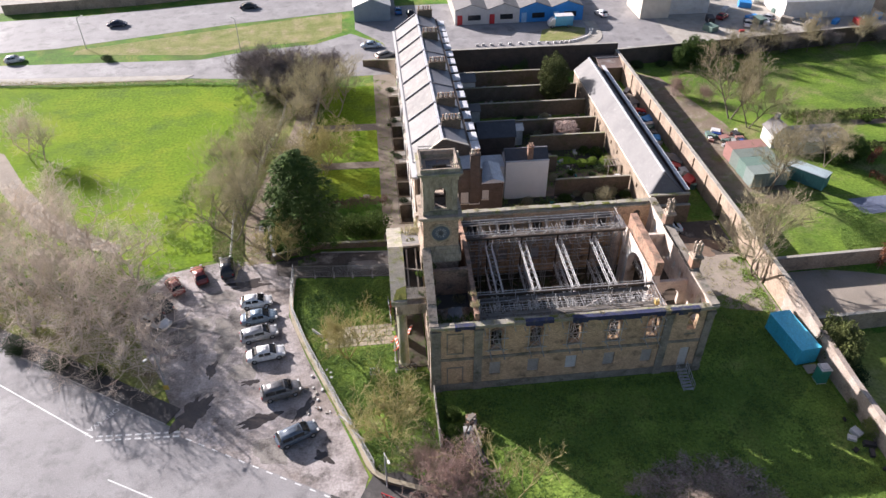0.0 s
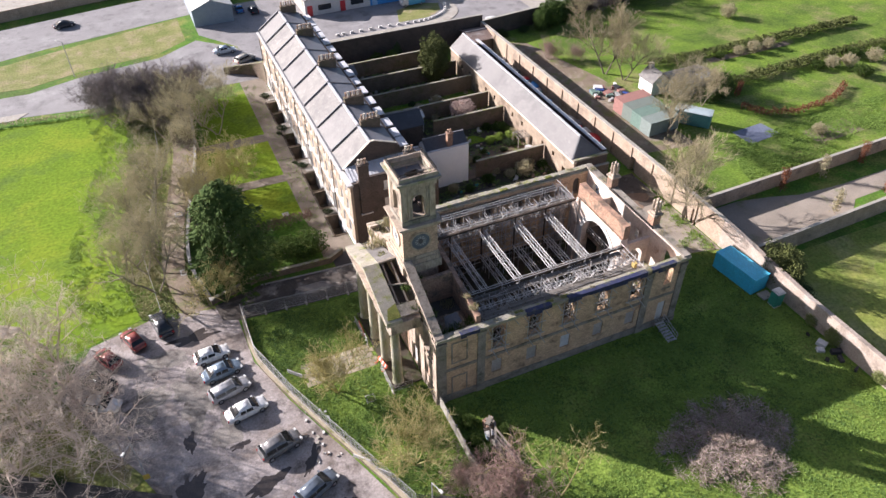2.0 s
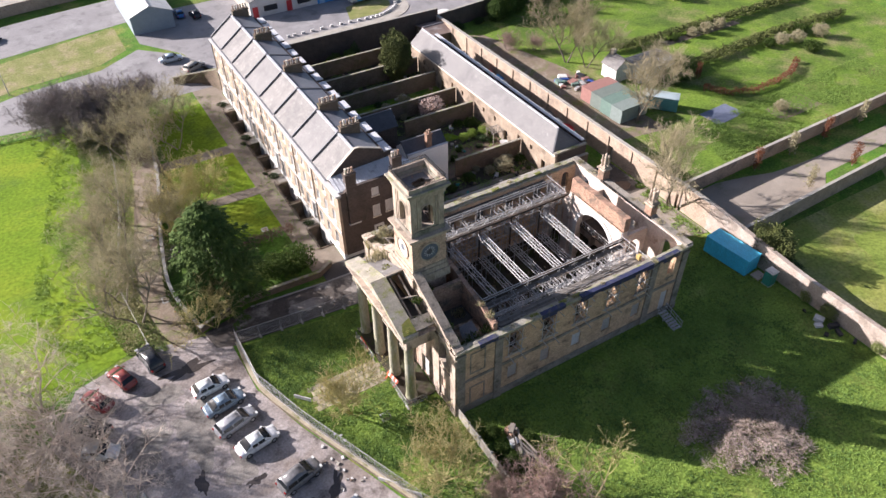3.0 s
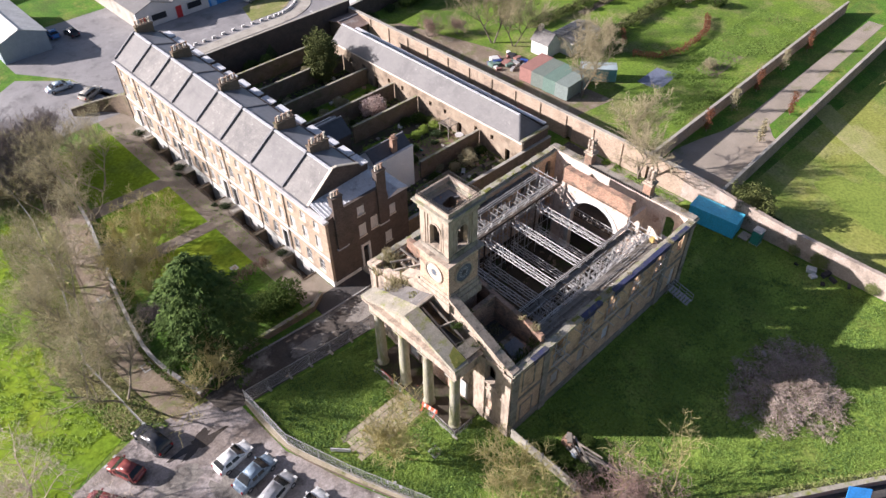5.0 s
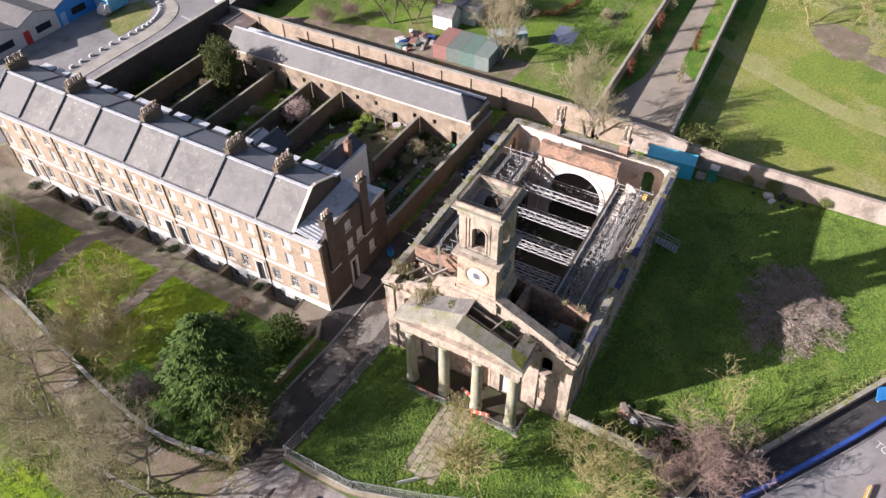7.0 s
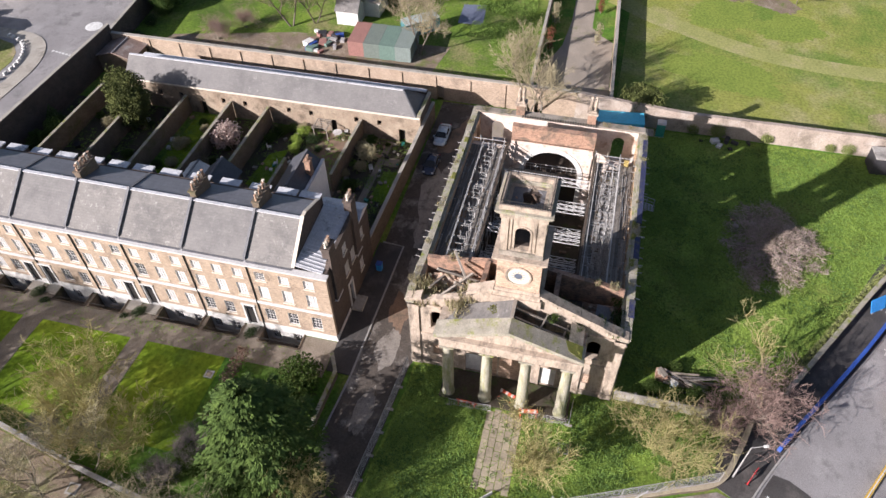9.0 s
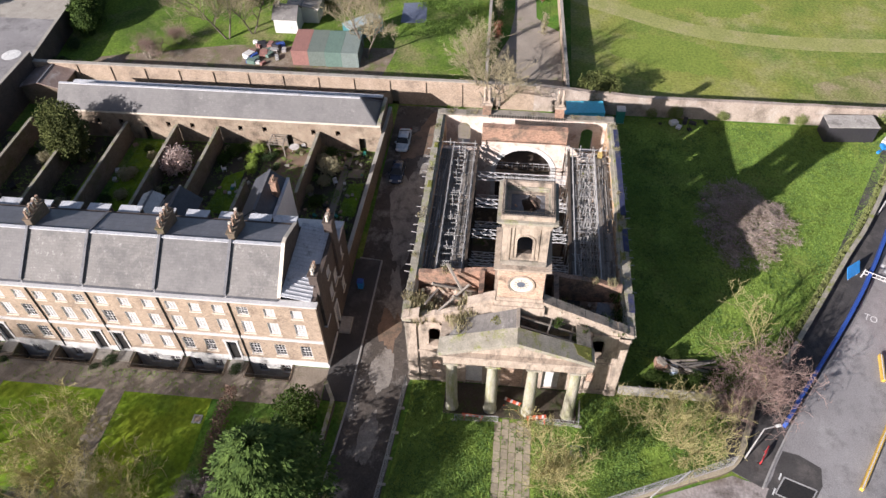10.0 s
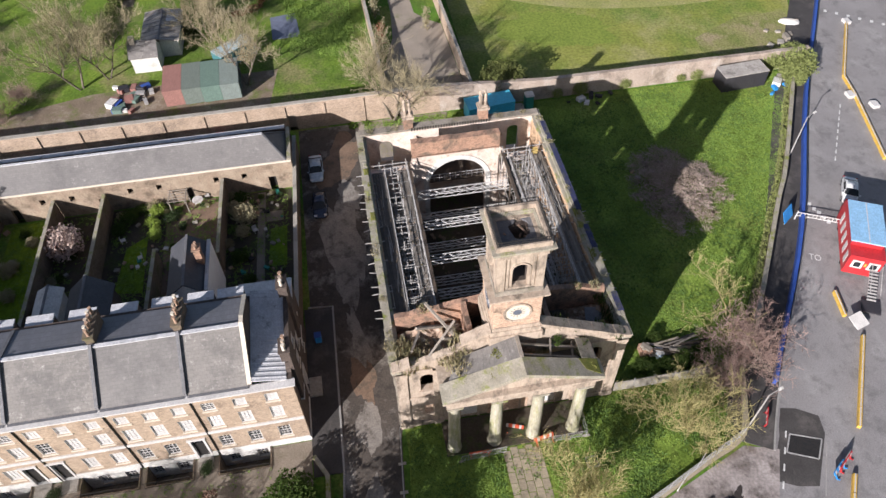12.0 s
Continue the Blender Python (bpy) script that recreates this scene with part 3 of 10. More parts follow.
PALE_TARMAC = mat("worn_pale_concrete_skim", (0.28, 0.255, 0.225), (0.205, 0.185, 0.162), 0.5, 0.85, 0, 0.25, 6.0, (0.12, 0.105, 0.092), 0.7, 0.53)
MUD = mat("reddish_trodden_mud", (0.22, 0.15, 0.105), (0.15, 0.105, 0.075), 0.6, 0.9, 0, 0.4, 6.0, (0.10, 0.085, 0.065), 0.6, 0.56)
ALLEY_PATCHES = [(27.2, 75.2, 8.4, 1.9, 4, 0), (20.0, 75.4, 2.6, 1.2, 0, 0), (13.5, 75.0, 3.4, 0.9, 10, 0), (40.5, 74.8, 5.0, 2.4, -20, 1), (8.6, 74.9, 2.6, 1.0, 5, 1), (3.2, 74.8, 2.6, 1.0, 0, 0), (-4.5, 75.0, 3.0, 0.8, -4, 0), (34.5, 74.0, 2.4, 1.2, 20, 0)]
for k, (cx, cy, rx, ry, turn, mm) in enumerate(ALLEY_PATCHES):
    patch_of("surface_patch", cx, cy, rx, ry, turn, PALE_TARMAC if mm == 0 else MUD, 0.036 + 0.002 * (k % 3), "worn pale concrete patch in the alley" if mm == 0 else "reddish trodden mud in the alley", k * 3.7, 0.5)

PUDDLE = mat("shallow_muddy_puddle", (0.06, 0.05, 0.044), (0.045, 0.038, 0.034), 0.6, 0.12, 0, 0.0, 6.0, spec=0.5)
for k, (cx, cy, rx, ry, turn) in enumerate(((-23.6, 51.7, 2.6, 1.2, 60), (-15.9, 50.0, 2.0, 0.8, 20), (-11.4, 50.8, 1.6, 0.5, 60), (-9.2, 44.4, 1.0, 0.5, -40), (-19.8, 72.6, 2.4, 0.9, 5), (-22.4, 57.6, 1.2, 0.5, 80), (-17.8, 55.4, 0.9, 0.4, 10))):
    patch_of("puddle", cx, cy, rx, ry, turn, PUDDLE, 0.026, "shallow dark puddle in the car park", 50 + k * 2.3, 0.9)
for k, (cx, cy, rx, ry, turn) in enumerate(((-20.5, 64.0, 4.0, 2.2, 80), (-25.8, 64.6, 2.6, 1.6, 40), (-18.6, 58.0, 2.4, 1.4, 70), (-14.6, 46.0, 2.2, 1.2, -30), (-23.2, 70.2, 2.0, 1.2, 10))):
    patch_of("mud_patch", cx, cy, rx, ry, turn, PALE_TARMAC, 0.023, "dried pale mud over the tarmac", 90 + k * 3.1, 0.8)

# terrace gardens
m = Mesh()
ys = sorted([80.2, 136] + [v for w in WELLS for v in w])
m.box(-1.5, WELL_X[0] - 0.15, 80.3, 136, -0.05, 0.022)
for y0, y1 in zip(ys, ys[1:]):
    if (y0, y1) not in WELLS:
        m.box(WELL_X[0] - 0.15, 3.0, y0, y1, -0.05, 0.022)
solid("garden_walk", m, PATH, "worn brown gravel walk before the terrace", "path", kind="structure")
for y0, y1 in ((100.0, 102.0), (112.8, 115.2)):
    area("garden_path", [(-14.5, y0 + 0.4), (-1.5, y0), (-1.5, y1), (-14.0, y1 + 0.4)], PATH, 0.024, "brown gravel path between the lawns", "path")
for y0, y1, x0 in ((91.0, 100.0, -12.5), (102.0, 112.8, -12.0), (115.2, 131.0, -11.0)):
    area("lawn", [(x0, y0), (-1.5, y0), (-1.5, y1), (x0, y1)], GRASS_FIELD, 0.021, "bright green mown lawn before the terrace", "lawn")
for k, (y0, y1) in enumerate(WELLS):
    m = Mesh()
    x0, x1 = WELL_X
    m.box(x0 - 0.14, x0, y0 - 0.14, y1 + 0.14, -2.35, 0.12).box(x0, x1 + 0.2, y0 - 0.14, y0, -2.35, 0.12).box(x0, x1 + 0.2, y1, y1 + 0.14, -2.35, 0.12).box(x0, x1 + 0.2, y0, y1, -2.45, -2.3)
    solid("basement_area", m, BRICK_GARDEN, "sunken basement area with dark brick walls", "basement area", kind="structure")

# rear gardens
GX0, GX1 = 15.0, 36.8
GARDENS = [80.9, 88.6, 95.6, 102.2, 107.9, 114.8, 121.4, 128.2, 133.6]
for k, (y0, y1) in enumerate(zip(GARDENS, GARDENS[1:])):
    # Most plots take the darkest earth to paint in terrace and wall shadow.
    area("garden_plot", [(GX0, y0), (GX1, y0), (GX1, y1), (GX0, y1)], (EARTH_DARK, MUD, EARTH_DARK, EARTH_DARK, GRASS, EARTH_DARK, EARTH_DARK, EARTH_DARK)[k], 0.012 + 0.002 * k, ("planted back garden with beds and pots", "bare earth back garden", "grassy back garden", "planted back garden darkened for wall shade")[k % 4], "garden")
for poly in ([(23.5, 97.4), (31.9, 97.6), (30.4, 99.8), (24, 100.5)], [(20.5, 109.2), (36.6, 110.0), (36.6, 113.4), (20.5, 114.0)], [(24.6, 81.8), (30.6, 81.6), (30.4, 83.5), (24.8, 83.8)], [(24.0, 116.4), (35.0, 116.0), (35.0, 117.6), (24.0, 118.0)]):
    area("garden_lawn", poly, GRASS_FIELD, 0.05, "small green back-garden lawn", "lawn")
for poly in ([(18, 84.4), (36.6, 84.0), (36.6, 84.9), (18, 85.3)], [(26, 103.0), (36.8, 103.0), (36.8, 103.8), (26, 103.8)], [(31.6, 82.0), (33.2, 82.0), (33.2, 84.0), (31.6, 84.0)]):
    area("garden_path", poly, PATH, 0.054, "narrow paved back-garden path", "path")

# north side: road, verge, yard
area("north_road", [(-140, 143), (-75, 141), (-40, 139), (-20, 136), (4, 136), (4, 143), (1, 152), (-6, 159), (-14, 153.5), (-28, 151.5), (-38, 148), (-75, 149.5), (-140, 154)], ASPHALT, 0.02, "pale sunlit asphalt side road", "road")
area("north_pavement", [(-80, 139.8), (-40, 138.2), (-38, 140.2), (-78, 142.8)], CONCRETE, 0.08, "pale sunlit concrete pavement", "pavement")
area("north_highway", [(-260, 158), (-140, 158), (-90, 156), (-70, 158), (-35, 168), (5, 176), (5, 190), (-20, 187), (-70, 178), (-95, 176), (-140, 185), (-260, 190)], ASPHALT, 0.024, "wide pale asphalt main road", "road")
area("north_green", [(-66, 154), (-38, 150.5), (-28, 154), (-14, 155.5), (-8, 160), (-8, 173), (-36, 165), (-66, 156.5)], GRASS_DRY, 0.022, "rough sunlit grass island between roads", "ground")
area("industrial_yard", [(4.5, 134.6), (52, 134.9), (52, 161), (49, 176), (-5, 176), (-5, 161.5), (1.2, 152.5)], ASPHALT, 0.02, "grey asphalt yard with parking bays", "ground")
area("east_road", [(52, 135.3), (66, 136.8), (66, 190), (49.5, 190), (49.5, 162)], ASPHALT, 0.022, "grey asphalt side street", "road")
area("far_yard", [(66, 137), (120, 143), (170, 143), (170, 200), (66, 200)], CONCRETE, 0.02, "pale cluttered works yard", "ground")

# east side
area("allotment", [(48.4, 68.2), (130, 69.5), (150, 145), (120, 142), (48.8, 134.2)], GRASS_ALLOT, 0.012, "green allotment garden ground", "ground")
area("allotment_earth", [(49, 84), (62, 82), (61, 108), (56, 128), (49.5, 132)], EARTH, 0.016, "bare trodden earth along the wall", "ground")
area("gravel_lane", [(48.7, 56.0), (69.0, 56.7), (70.6, 58.6), (73.0, 60.4), (120, 61.6), (120, 64.4), (74, 64.0), (66.5, 64.6), (62.0, 66.0), (57.0, 67.1), (48.7, 66.9)], GRAVEL, 0.016, "pale gravel lane between brick walls", "path")
area("east_field", [(48.4, 8), (170, -40), (170, 54), (48.4, 55)], GRASS_EAST, 0.014, "wide mown pale green field", "ground")
area("bare_patch", [(54.0, 20.5), (57.5, 20), (61.5, 12), (62, 4), (56, 2.5), (52.0, 7), (51.4, 15)], GRASS_DRY, 0.018, "scuffed bare earth at the field corner", "ground")
FIELD_TRACK = smooth_line([(84, 57.5), (79.0, 51.0), (75.6, 44.6), (72.6, 38.8), (70.4, 32.4), (69.0, 24), (68.6, 15.0), (69.5, 2), (74, -14)], 5)
solid("field_track", ribbon_mesh(FIELD_TRACK, -1.9, 1.9, -0.05, 0.02), GRASS_PALE, "faded curved track mown through the grass", "path", kind="structure")

PATCHES = [(82.5, 40.0, 5.4, 5.0, 60, 0), (79.5, 29.0, 4.0, 6.5, 10, 0), (64.0, 40.0, 5.0, 8.0, -20, 0), (93.5, 38.5, 6.0, 4.6, 30, 1), (88.0, 30.5, 4.2, 3.0, 70, 1)]
for k, (cx, cy, rx, ry, turn, dry) in enumerate(PATCHES):
    poly = []
    for q in range(90):
        a = 2 * math.pi * q / 90
        r_ = 1 + 0.35 * noise.noise(Vector((math.cos(a) * 1.5, math.sin(a) * 1.5, k * 4.1))) + 0.22 * noise.noise(Vector((math.cos(a) * 9, math.sin(a) * 9, k * 2.3)))
        u, v = rx * r_ * math.cos(a), ry * r_ * math.sin(a)
        poly.append((cx + u * math.cos(radians(turn)) - v * math.sin(radians(turn)), cy + u * math.sin(radians(turn)) + v * math.cos(radians(turn))))
    area("field_patch", poly, EARTH if dry else GRASS_LUSH, 0.017 + 0.001 * k, "bare trodden ground under a tree" if dry else "darker lush grass in the field", "ground")

WALL_RENDER = mat("stained_pinkish_render", (0.42, 0.345, 0.285), (0.32, 0.26, 0.215), 0.35, 0.92, 0, 0.25, 6.0, (0.22, 0.18, 0.145), 0.3, 0.55, patch=(0.47, 0.42, 0.37), patch_scale=0.4, patch_at=0.58)


def boundary_wall(name, a, b, h, thick, material, label, coping=None, openings=(), buttress=0.0, cap=True, seed=1):
    """A free-standing wall with a coping and upright piers."""
    a, b = Vector((*a, 0)), Vector((*b, 0))
    d = (b - a)
    L = d.length
    d.normalize()
    n = Vector((-d.y, d.x, 0))
    t = thing(name, label, "wall", at=tuple(a), kind="structure")
    hh = h if callable(h) else (lambda u: h)
    part("brickwork", Mesh().wall(a, d, n, L, -0.3, hh, thick, openings, step=2.0 if callable(h) else None), material, t)
    m = Mesh()
    N = max(1, int(L / 2.5))
    for i in range(N):
        u0, u1 = L * i / N, L * (i + 1) / N - 0.01
        z0, z1 = hh(u0), hh(u1)
        p = [a + d * u0 - n * 0.05, a + d * u1 - n * 0.05, a + d * u1 + n * (thick + 0.05), a + d * u0 + n * (thick + 0.05)]
        zs = (z0, z1, z1, z0)
        m.add([(v.x, v.y, z + 0.003) for v, z in zip(p, zs)] + [(v.x, v.y, z + 0.11) for v, z in zip(p, zs)], [(3, 2, 1, 0), (4, 5, 6, 7), (0, 1, 5, 4), (1, 2, 6, 5), (2, 3, 7, 6), (3, 0, 4, 7)])
    part("coping", m, coping or CONCRETE, t, "pale weathered coping")
    if buttress:
        for k in range(1, int(L / buttress)):
            u = k * buttress
            c = a + d * u
            m = Mesh()
            q = [c - d * 0.16 + n * (thick - 0.02), c + d * 0.16 + n * (thick - 0.02), c + d * 0.16 + n * (thick + 0.16), c - d * 0.16 + n * (thick + 0.16)]
            m.prism([(v.x, v.y) for v in q], -0.2, hh(u) - 0.25)
            part("pier", m, material, t)
    return t


# great east wall: inner face towards the church
boundary_wall("east_wall", (48.3, 60.5), (48.3, 134.0), 4.1, 0.5, BRICK_WALL, "long old brown brick boundary wall with buttress piers", openings=((19.1, 20.1, 0, 2.4, False), (4.6, 5.8, 0, 2.2, False)), buttress=5.1)
boundary_wall("east_wall", (48.3, 8.0), (48.3, 60.5), lambda u: 3.0 + 1.1 * max(0, (u - 38) / 14.5) + 0.12 * noise.noise(Vector((u * 0.3, 2, 0))), 0.5, WALL_RENDER, "long old rendered brick boundary wall", coping=WALL_RENDER, buttress=0)
m = Mesh().box(48.35, 48.6, 79.6, 80.6, 0, 2.4).box(48.35, 48.6, 65.1, 66.3, 0, 2.2)
solid("door_1", m, WOOD_GREY, "dark weathered timber doors in the brick wall", "door", kind="structure")
boundary_wall("north_wall", (48.25, 133.7), (12.6, 134.0), 5.4, 0.4, BRICK_DARK, "high dark brick wall behind the back gardens")
boundary_wall("north_wall", (48.85, 134.4), (120, 142.0), 3.6, 0.4, BRICK_DARK, "high dark brick wall north of the allotments")
boundary_wall("lane_wall", (48.9, 67.2), (120, 69.0), 2.3, 0.35, BRICK_WALL, "old brick wall along the gravel lane")
boundary_wall("lane_wall", (48.9, 55.6), (120, 58.0), 2.6, 0.35, BRICK_WALL, "old brick wall along the gravel lane")
boundary_wall("garden_wall", (15.2, 80.4), (42.9, 79.7), 3.0, 0.35, BRICK_GARDEN, "tall mossy brick garden wall beside the alley")
for k, y in enumerate(GARDENS[1:-1]):
    x1 = 27.0 if k == 1 else GX1
    x0 = 25.2 if k == 0 else (24.0 if k == 2 else 15.0)
    boundary_wall("garden_wall", (x0, y), (x1, y - 0.2), 2.9, 0.28, BRICK_GARDEN, "dark mossy brick wall between back gardens", coping=STONE_MOSS)

# low curved wall before the terrace gardens
t = thing("garden_boundary_wall", "low curved brick wall with pale coping around the terrace gardens", "wall", at=(*WALL_CURVE[0], 0), kind="structure")
part("brickwork", ribbon_mesh(WALL_CURVE, -0.15, 0.15, -0.2, 0.75), BRICK_GARDEN, t)
part("coping", ribbon_mesh(WALL_CURVE, -0.21, 0.21, 0.753, 0.86), KERB, t)
# roadside wall of the south lawn
ROAD_WALL = smooth_line([(3.2, 38.4), (6.4, 35.5), (22.6, 24.8), (28.3, 20.9), (43.5, 12.0), (48.6, 9.0)], 5)
t = thing("roadside_wall", "low pale rendered wall overgrown with grass beside the road", "wall", at=(*ROAD_WALL[0], 0), kind="structure")
part("masonry", ribbon_mesh(ROAD_WALL, -0.2, 0.2, -0.2, 0.95), BRICK_WALL, t)
part("coping", ribbon_mesh(ROAD_WALL, -0.24, 0.24, 0.953, 1.04), STONE_MOSS, t)
# car park wall below the mesh fence
CP_WALL = smooth_line([(-13.7, 73.2), (-13.6, 65.9), (-11.2, 58.8), (-7.5, 50.0), (-5.6, 45.5), (-3.9, 41.6), (-0.6, 39.8), (3.2, 38.4)], 6)
t = thing("car_park_wall", "low crumbling brick wall along the car park", "wall", at=(*CP_WALL[0], 0), kind="structure")
part("masonry", ribbon_mesh(CP_WALL, -0.2, 0.2, -0.2, 0.55), BRICK_GARDEN, t)
part("coping", ribbon_mesh(CP_WALL, -0.25, 0.25, 0.553, 0.65), PAVING, t)
# low wall of the shrub garden beside the alley
SH_WALL = [(-16.6, 77.4), (-10.6, 79.3), (-1.0, 78.9), (1.0, 80.0)]
t = thing("alley_wall", "low dark brick wall along the alley", "wall", at=(-10, 79, 0), kind="structure")
part("masonry", ribbon_mesh(SH_WALL, -0.15, 0.15, -0.2, 0.9), BRICK_GARDEN, t)
part("coping", ribbon_mesh(SH_WALL, -0.2, 0.2, 0.903, 1.0), STONE_MOSS, t)


# road markings
def marking(name, pts, w, label, material=None):
    return solid(name, ribbon_mesh(pts, -w / 2, w / 2, 0.005, 0.019), material or PAINT_LINE, label, "road marking", kind="structure")


marking("edge_line", [(-60, 67.2), (-45.9, 58.1), (-33.4, 49.5)], 0.16, "worn white edge line")
for off in (0.0, 0.55):
    m = Mesh()
    for k in range(9):
        p = Vector((-33.2 + off * 0.1, 49.6 - off)) + Vector((9.0, -0.35)) * ((k + 0.15) / 9)
        ribbon_mesh([tuple(p), tuple(p + Vector((0.65, -0.025)))], -0.1, 0.1, 0.005, 0.019, m)
    solid("give_way_line", m, PAINT_LINE, "broken white give-way line", "road marking", kind="structure")
m = Mesh()
for k in range(14):
    p = Vector((-23.6, 48.3)) + Vector((20.5, -11.6)) * (k / 14)
    ribbon_mesh([tuple(p), tuple(p + Vector((0.62, -0.35)))], -0.07, 0.07, 0.005, 0.024, m)
solid("entrance_line", m, PAINT_LINE, "broken white line across the car park mouth", "road marking", kind="structure")
marking("centre_line", [(-30.5, 44.1), (-25.1, 41.2), (-18, 37.2)], 0.14, "worn white centre line")
marking("edge_line", [(-9.2, 42.0), (-3.0, 38.15), (0.4, 35.8)], 0.09, "worn cream edge line", KERB)
marking("edge_line", [(-9.4, 41.7), (-3.2, 37.85), (0.2, 35.5)], 0.09, "worn cream edge line", KERB)
marking("edge_line", [(-5.6, 34.1), (-10.2, 36.7)], 0.09, "worn pale joint line", KERB)
for base, d in (((23.1, 20.9), (-3.8, -1.0)), ((60.5, -2.6), (-5.2, -6.6))):
    m = Mesh()
    for k in range(6):
        p = Vector(base) + Vector(d) * (k / 5)
        q = Vector((0.62, -0.41))
        ribbon_mesh([tuple(p - q * 0.45), tuple(p + q * 0.45)], -0.22, 0.22, 0.005, 0.019, m)
    solid("crossing_marks", m, PAINT_LINE, "row of white crossing blocks", "road marking", kind="structure")


def road_text(text, at, turn, size, sx=1.0):
    c = bpy.data.curves.new("road_text", "FONT")
    c.body, c.size, c.extrude, c.align_x = text, size, 0.002, "CENTER"
    c.materials.append(PAINT_LINE)
    ob = new("road_lettering", c)
    ob.matrix_basis = pose(*at, 0, 0, turn) @ Matrix.Diagonal((sx, 1, 1, 1))
    return tagged(ob, "white painted lettering on the asphalt", "road marking", kind="structure")


road_text("ONE WAY", (-33.3, 51.8, 0.018), -130.5, 0.92)
road_text("TO", (14.3, 24.3, 0.018), -115, 1.25, 0.75)


# ---- ruined church ----
CX0, CX1, CY0, CY1, CH = 2.8, 33.4, 51.8, 71.8, 10.0
MID = 61.85
church = thing("ruined_church", "roofless stone and brick classical church with a square clock tower", "church", at=(18, 61.8, 0))
WIN_X = (9.7, 13.95, 18.2, 22.5, 26.8)


def side_wall(y, inward, name):
    ops = []
    for x in WIN_X:
        u = x - CX0
        ops += [(u - 0.62, u + 0.62, 6.1, 8.95, True), (u - 0.62, u + 0.62, 2.0, 4.0, False)]
    ops += [(31.2 - CX0 - 0.5, 31.2 - CX0 + 0.5, 6.6, 9.0, True), (31.2 - CX0 - 0.55, 31.2 - CX0 + 0.55, 0.7, 3.8, False)]
    r = ragged(3 if y < 60 else 8, 0.12, 0.9)
    w = part(name, Mesh().wall((CX0, y, 0), (1, 0, 0), (0, inward, 0), CX1 - CX0, -0.3, lambda u: CH - 0.35 + r(u), 0.6, ops, step=0.7), BRICK_CHURCH, church, "soot-stained brick side wall with arched windows")
    o = -inward
    for a, b in ((CX0 - 0.02, CX0 + 0.95), (7.3, 8.2), (28.0, 28.9), (CX1 - 0.85, CX1 + 0.02)):
        m = Mesh()
        y0, y1 = sorted((y + o * 0.003, y + o * 0.16))
        m.box(a, b, y0, y1, -0.2, CH - 0.75)
        y0, y1 = sorted((y + o * 0.003, y + o * 0.22))
        m.box(a - 0.06, b + 0.06, y0, y1, -0.2, 0.9).box(a - 0.06, b + 0.06, y0, y1, CH - 1.15, CH - 0.76)
        part("pilaster", m, STONE_DARK, w, "grey stone pilaster strip")
    y0, y1 = sorted((y + o * 0.003, y + o * 0.10))
    for a, b in ((CX0 + 0.96, 7.29), (8.21, 27.99), (28.91, CX1 - 0.86)):
        part("plinth", Mesh().box(a, b, y0, y1, -0.2, 1.0), STONE_DARK, w, "dark stone plinth")
        part("string_course", Mesh().box(a, b, y0, y1, 4.75, 5.1), STONE_DARK, w, "stone string course")
    # cornice in broken lengths
    x = CX0 - 0.15
    rnd = random.Random(int(y))
    while x < CX1:
        L = min(rnd.uniform(0.8, 1.7), CX1 + 0.15 - x)
        m = Mesh()
        p = rnd.uniform(0.22, 0.36)
        y0, y1 = sorted((y + o * p, y - o * rnd.uniform(0.5, 0.66)))
        dz = rnd.uniform(-0.05, 0.04)
        m.box(x, x + L - 0.015, y0, y1, CH - 0.38 + dz, CH - 0.12 + dz)
        y0, y1 = sorted((y + o * (p + 0.1), y - o * 0.3))
        m.box(x, x + L - 0.015, y0, y1, CH - 0.117 + dz, CH + 0.1 + dz)
        part("cornice_stone", m, STONE_MOSS, w, "broken mossy cornice stone")
        x += L
    # window trim, boards
    for x in (*WIN_X, 31.2):
        h = 0.62 if x != 31.2 else 0.5
        y0, y1 = sorted((y + o * 0.003, y + o * 0.07))
        m = Mesh().box(x - h - 0.12, x + h + 0.12, y0, y1, 5.93, 6.09)
        part("window_sill", m, STONE_DARK, w)
        m = Mesh()
        for k in range(12):
            a, b = math.pi * k / 12, math.pi * (k + 1) / 12 - 0.03
            zc = (8.95 if x != 31.2 else 9.0) - h
            ring = [(x + r_ * math.cos(q), zc + r_ * math.sin(q)) for r_, q in ((h + 0.01, a), (h + 0.26, a), (h + 0.26, b), (h + 0.01, b))]
            m.extrude([(p, y + o * 0.003, q) for p, q in ring], (0, o * 0.05, 0))
        part("window_arch", m, BRICK_RED, w, kind="stuff")
    y0, y1 = sorted((y + inward * 0.16, y + inward * 0.22))
    for k, x in enumerate(WIN_X):
        part("window_board", Mesh().box(x - 0.62, x + 0.62, y0, y1, 2.0, 4.0), (PLASTER_DIRTY, PLASTER_DIRTY, LEAD, PLASTER_DIRTY, PLASTER_DIRTY)[k], w, ("grey window board", "grey window board", "clean white window board", "grey window board", "grey window board")[k])
    if y > 60:
        for x in (*WIN_X, 31.2):
            part("window_board", Mesh().box(x - 0.64, x + 0.64, y0, y1, 6.05, 9.0), BOARD_DARK, w, "dark boarded arched window")
    part("door_panel", Mesh().box(30.66, 31.74, y0, y1, 0.7, 3.8), WHITE, w, "white painted door panel")
    # blind recessed panels at the west bay
    y0, y1 = sorted((y + o * 0.003, y + o * 0.05))
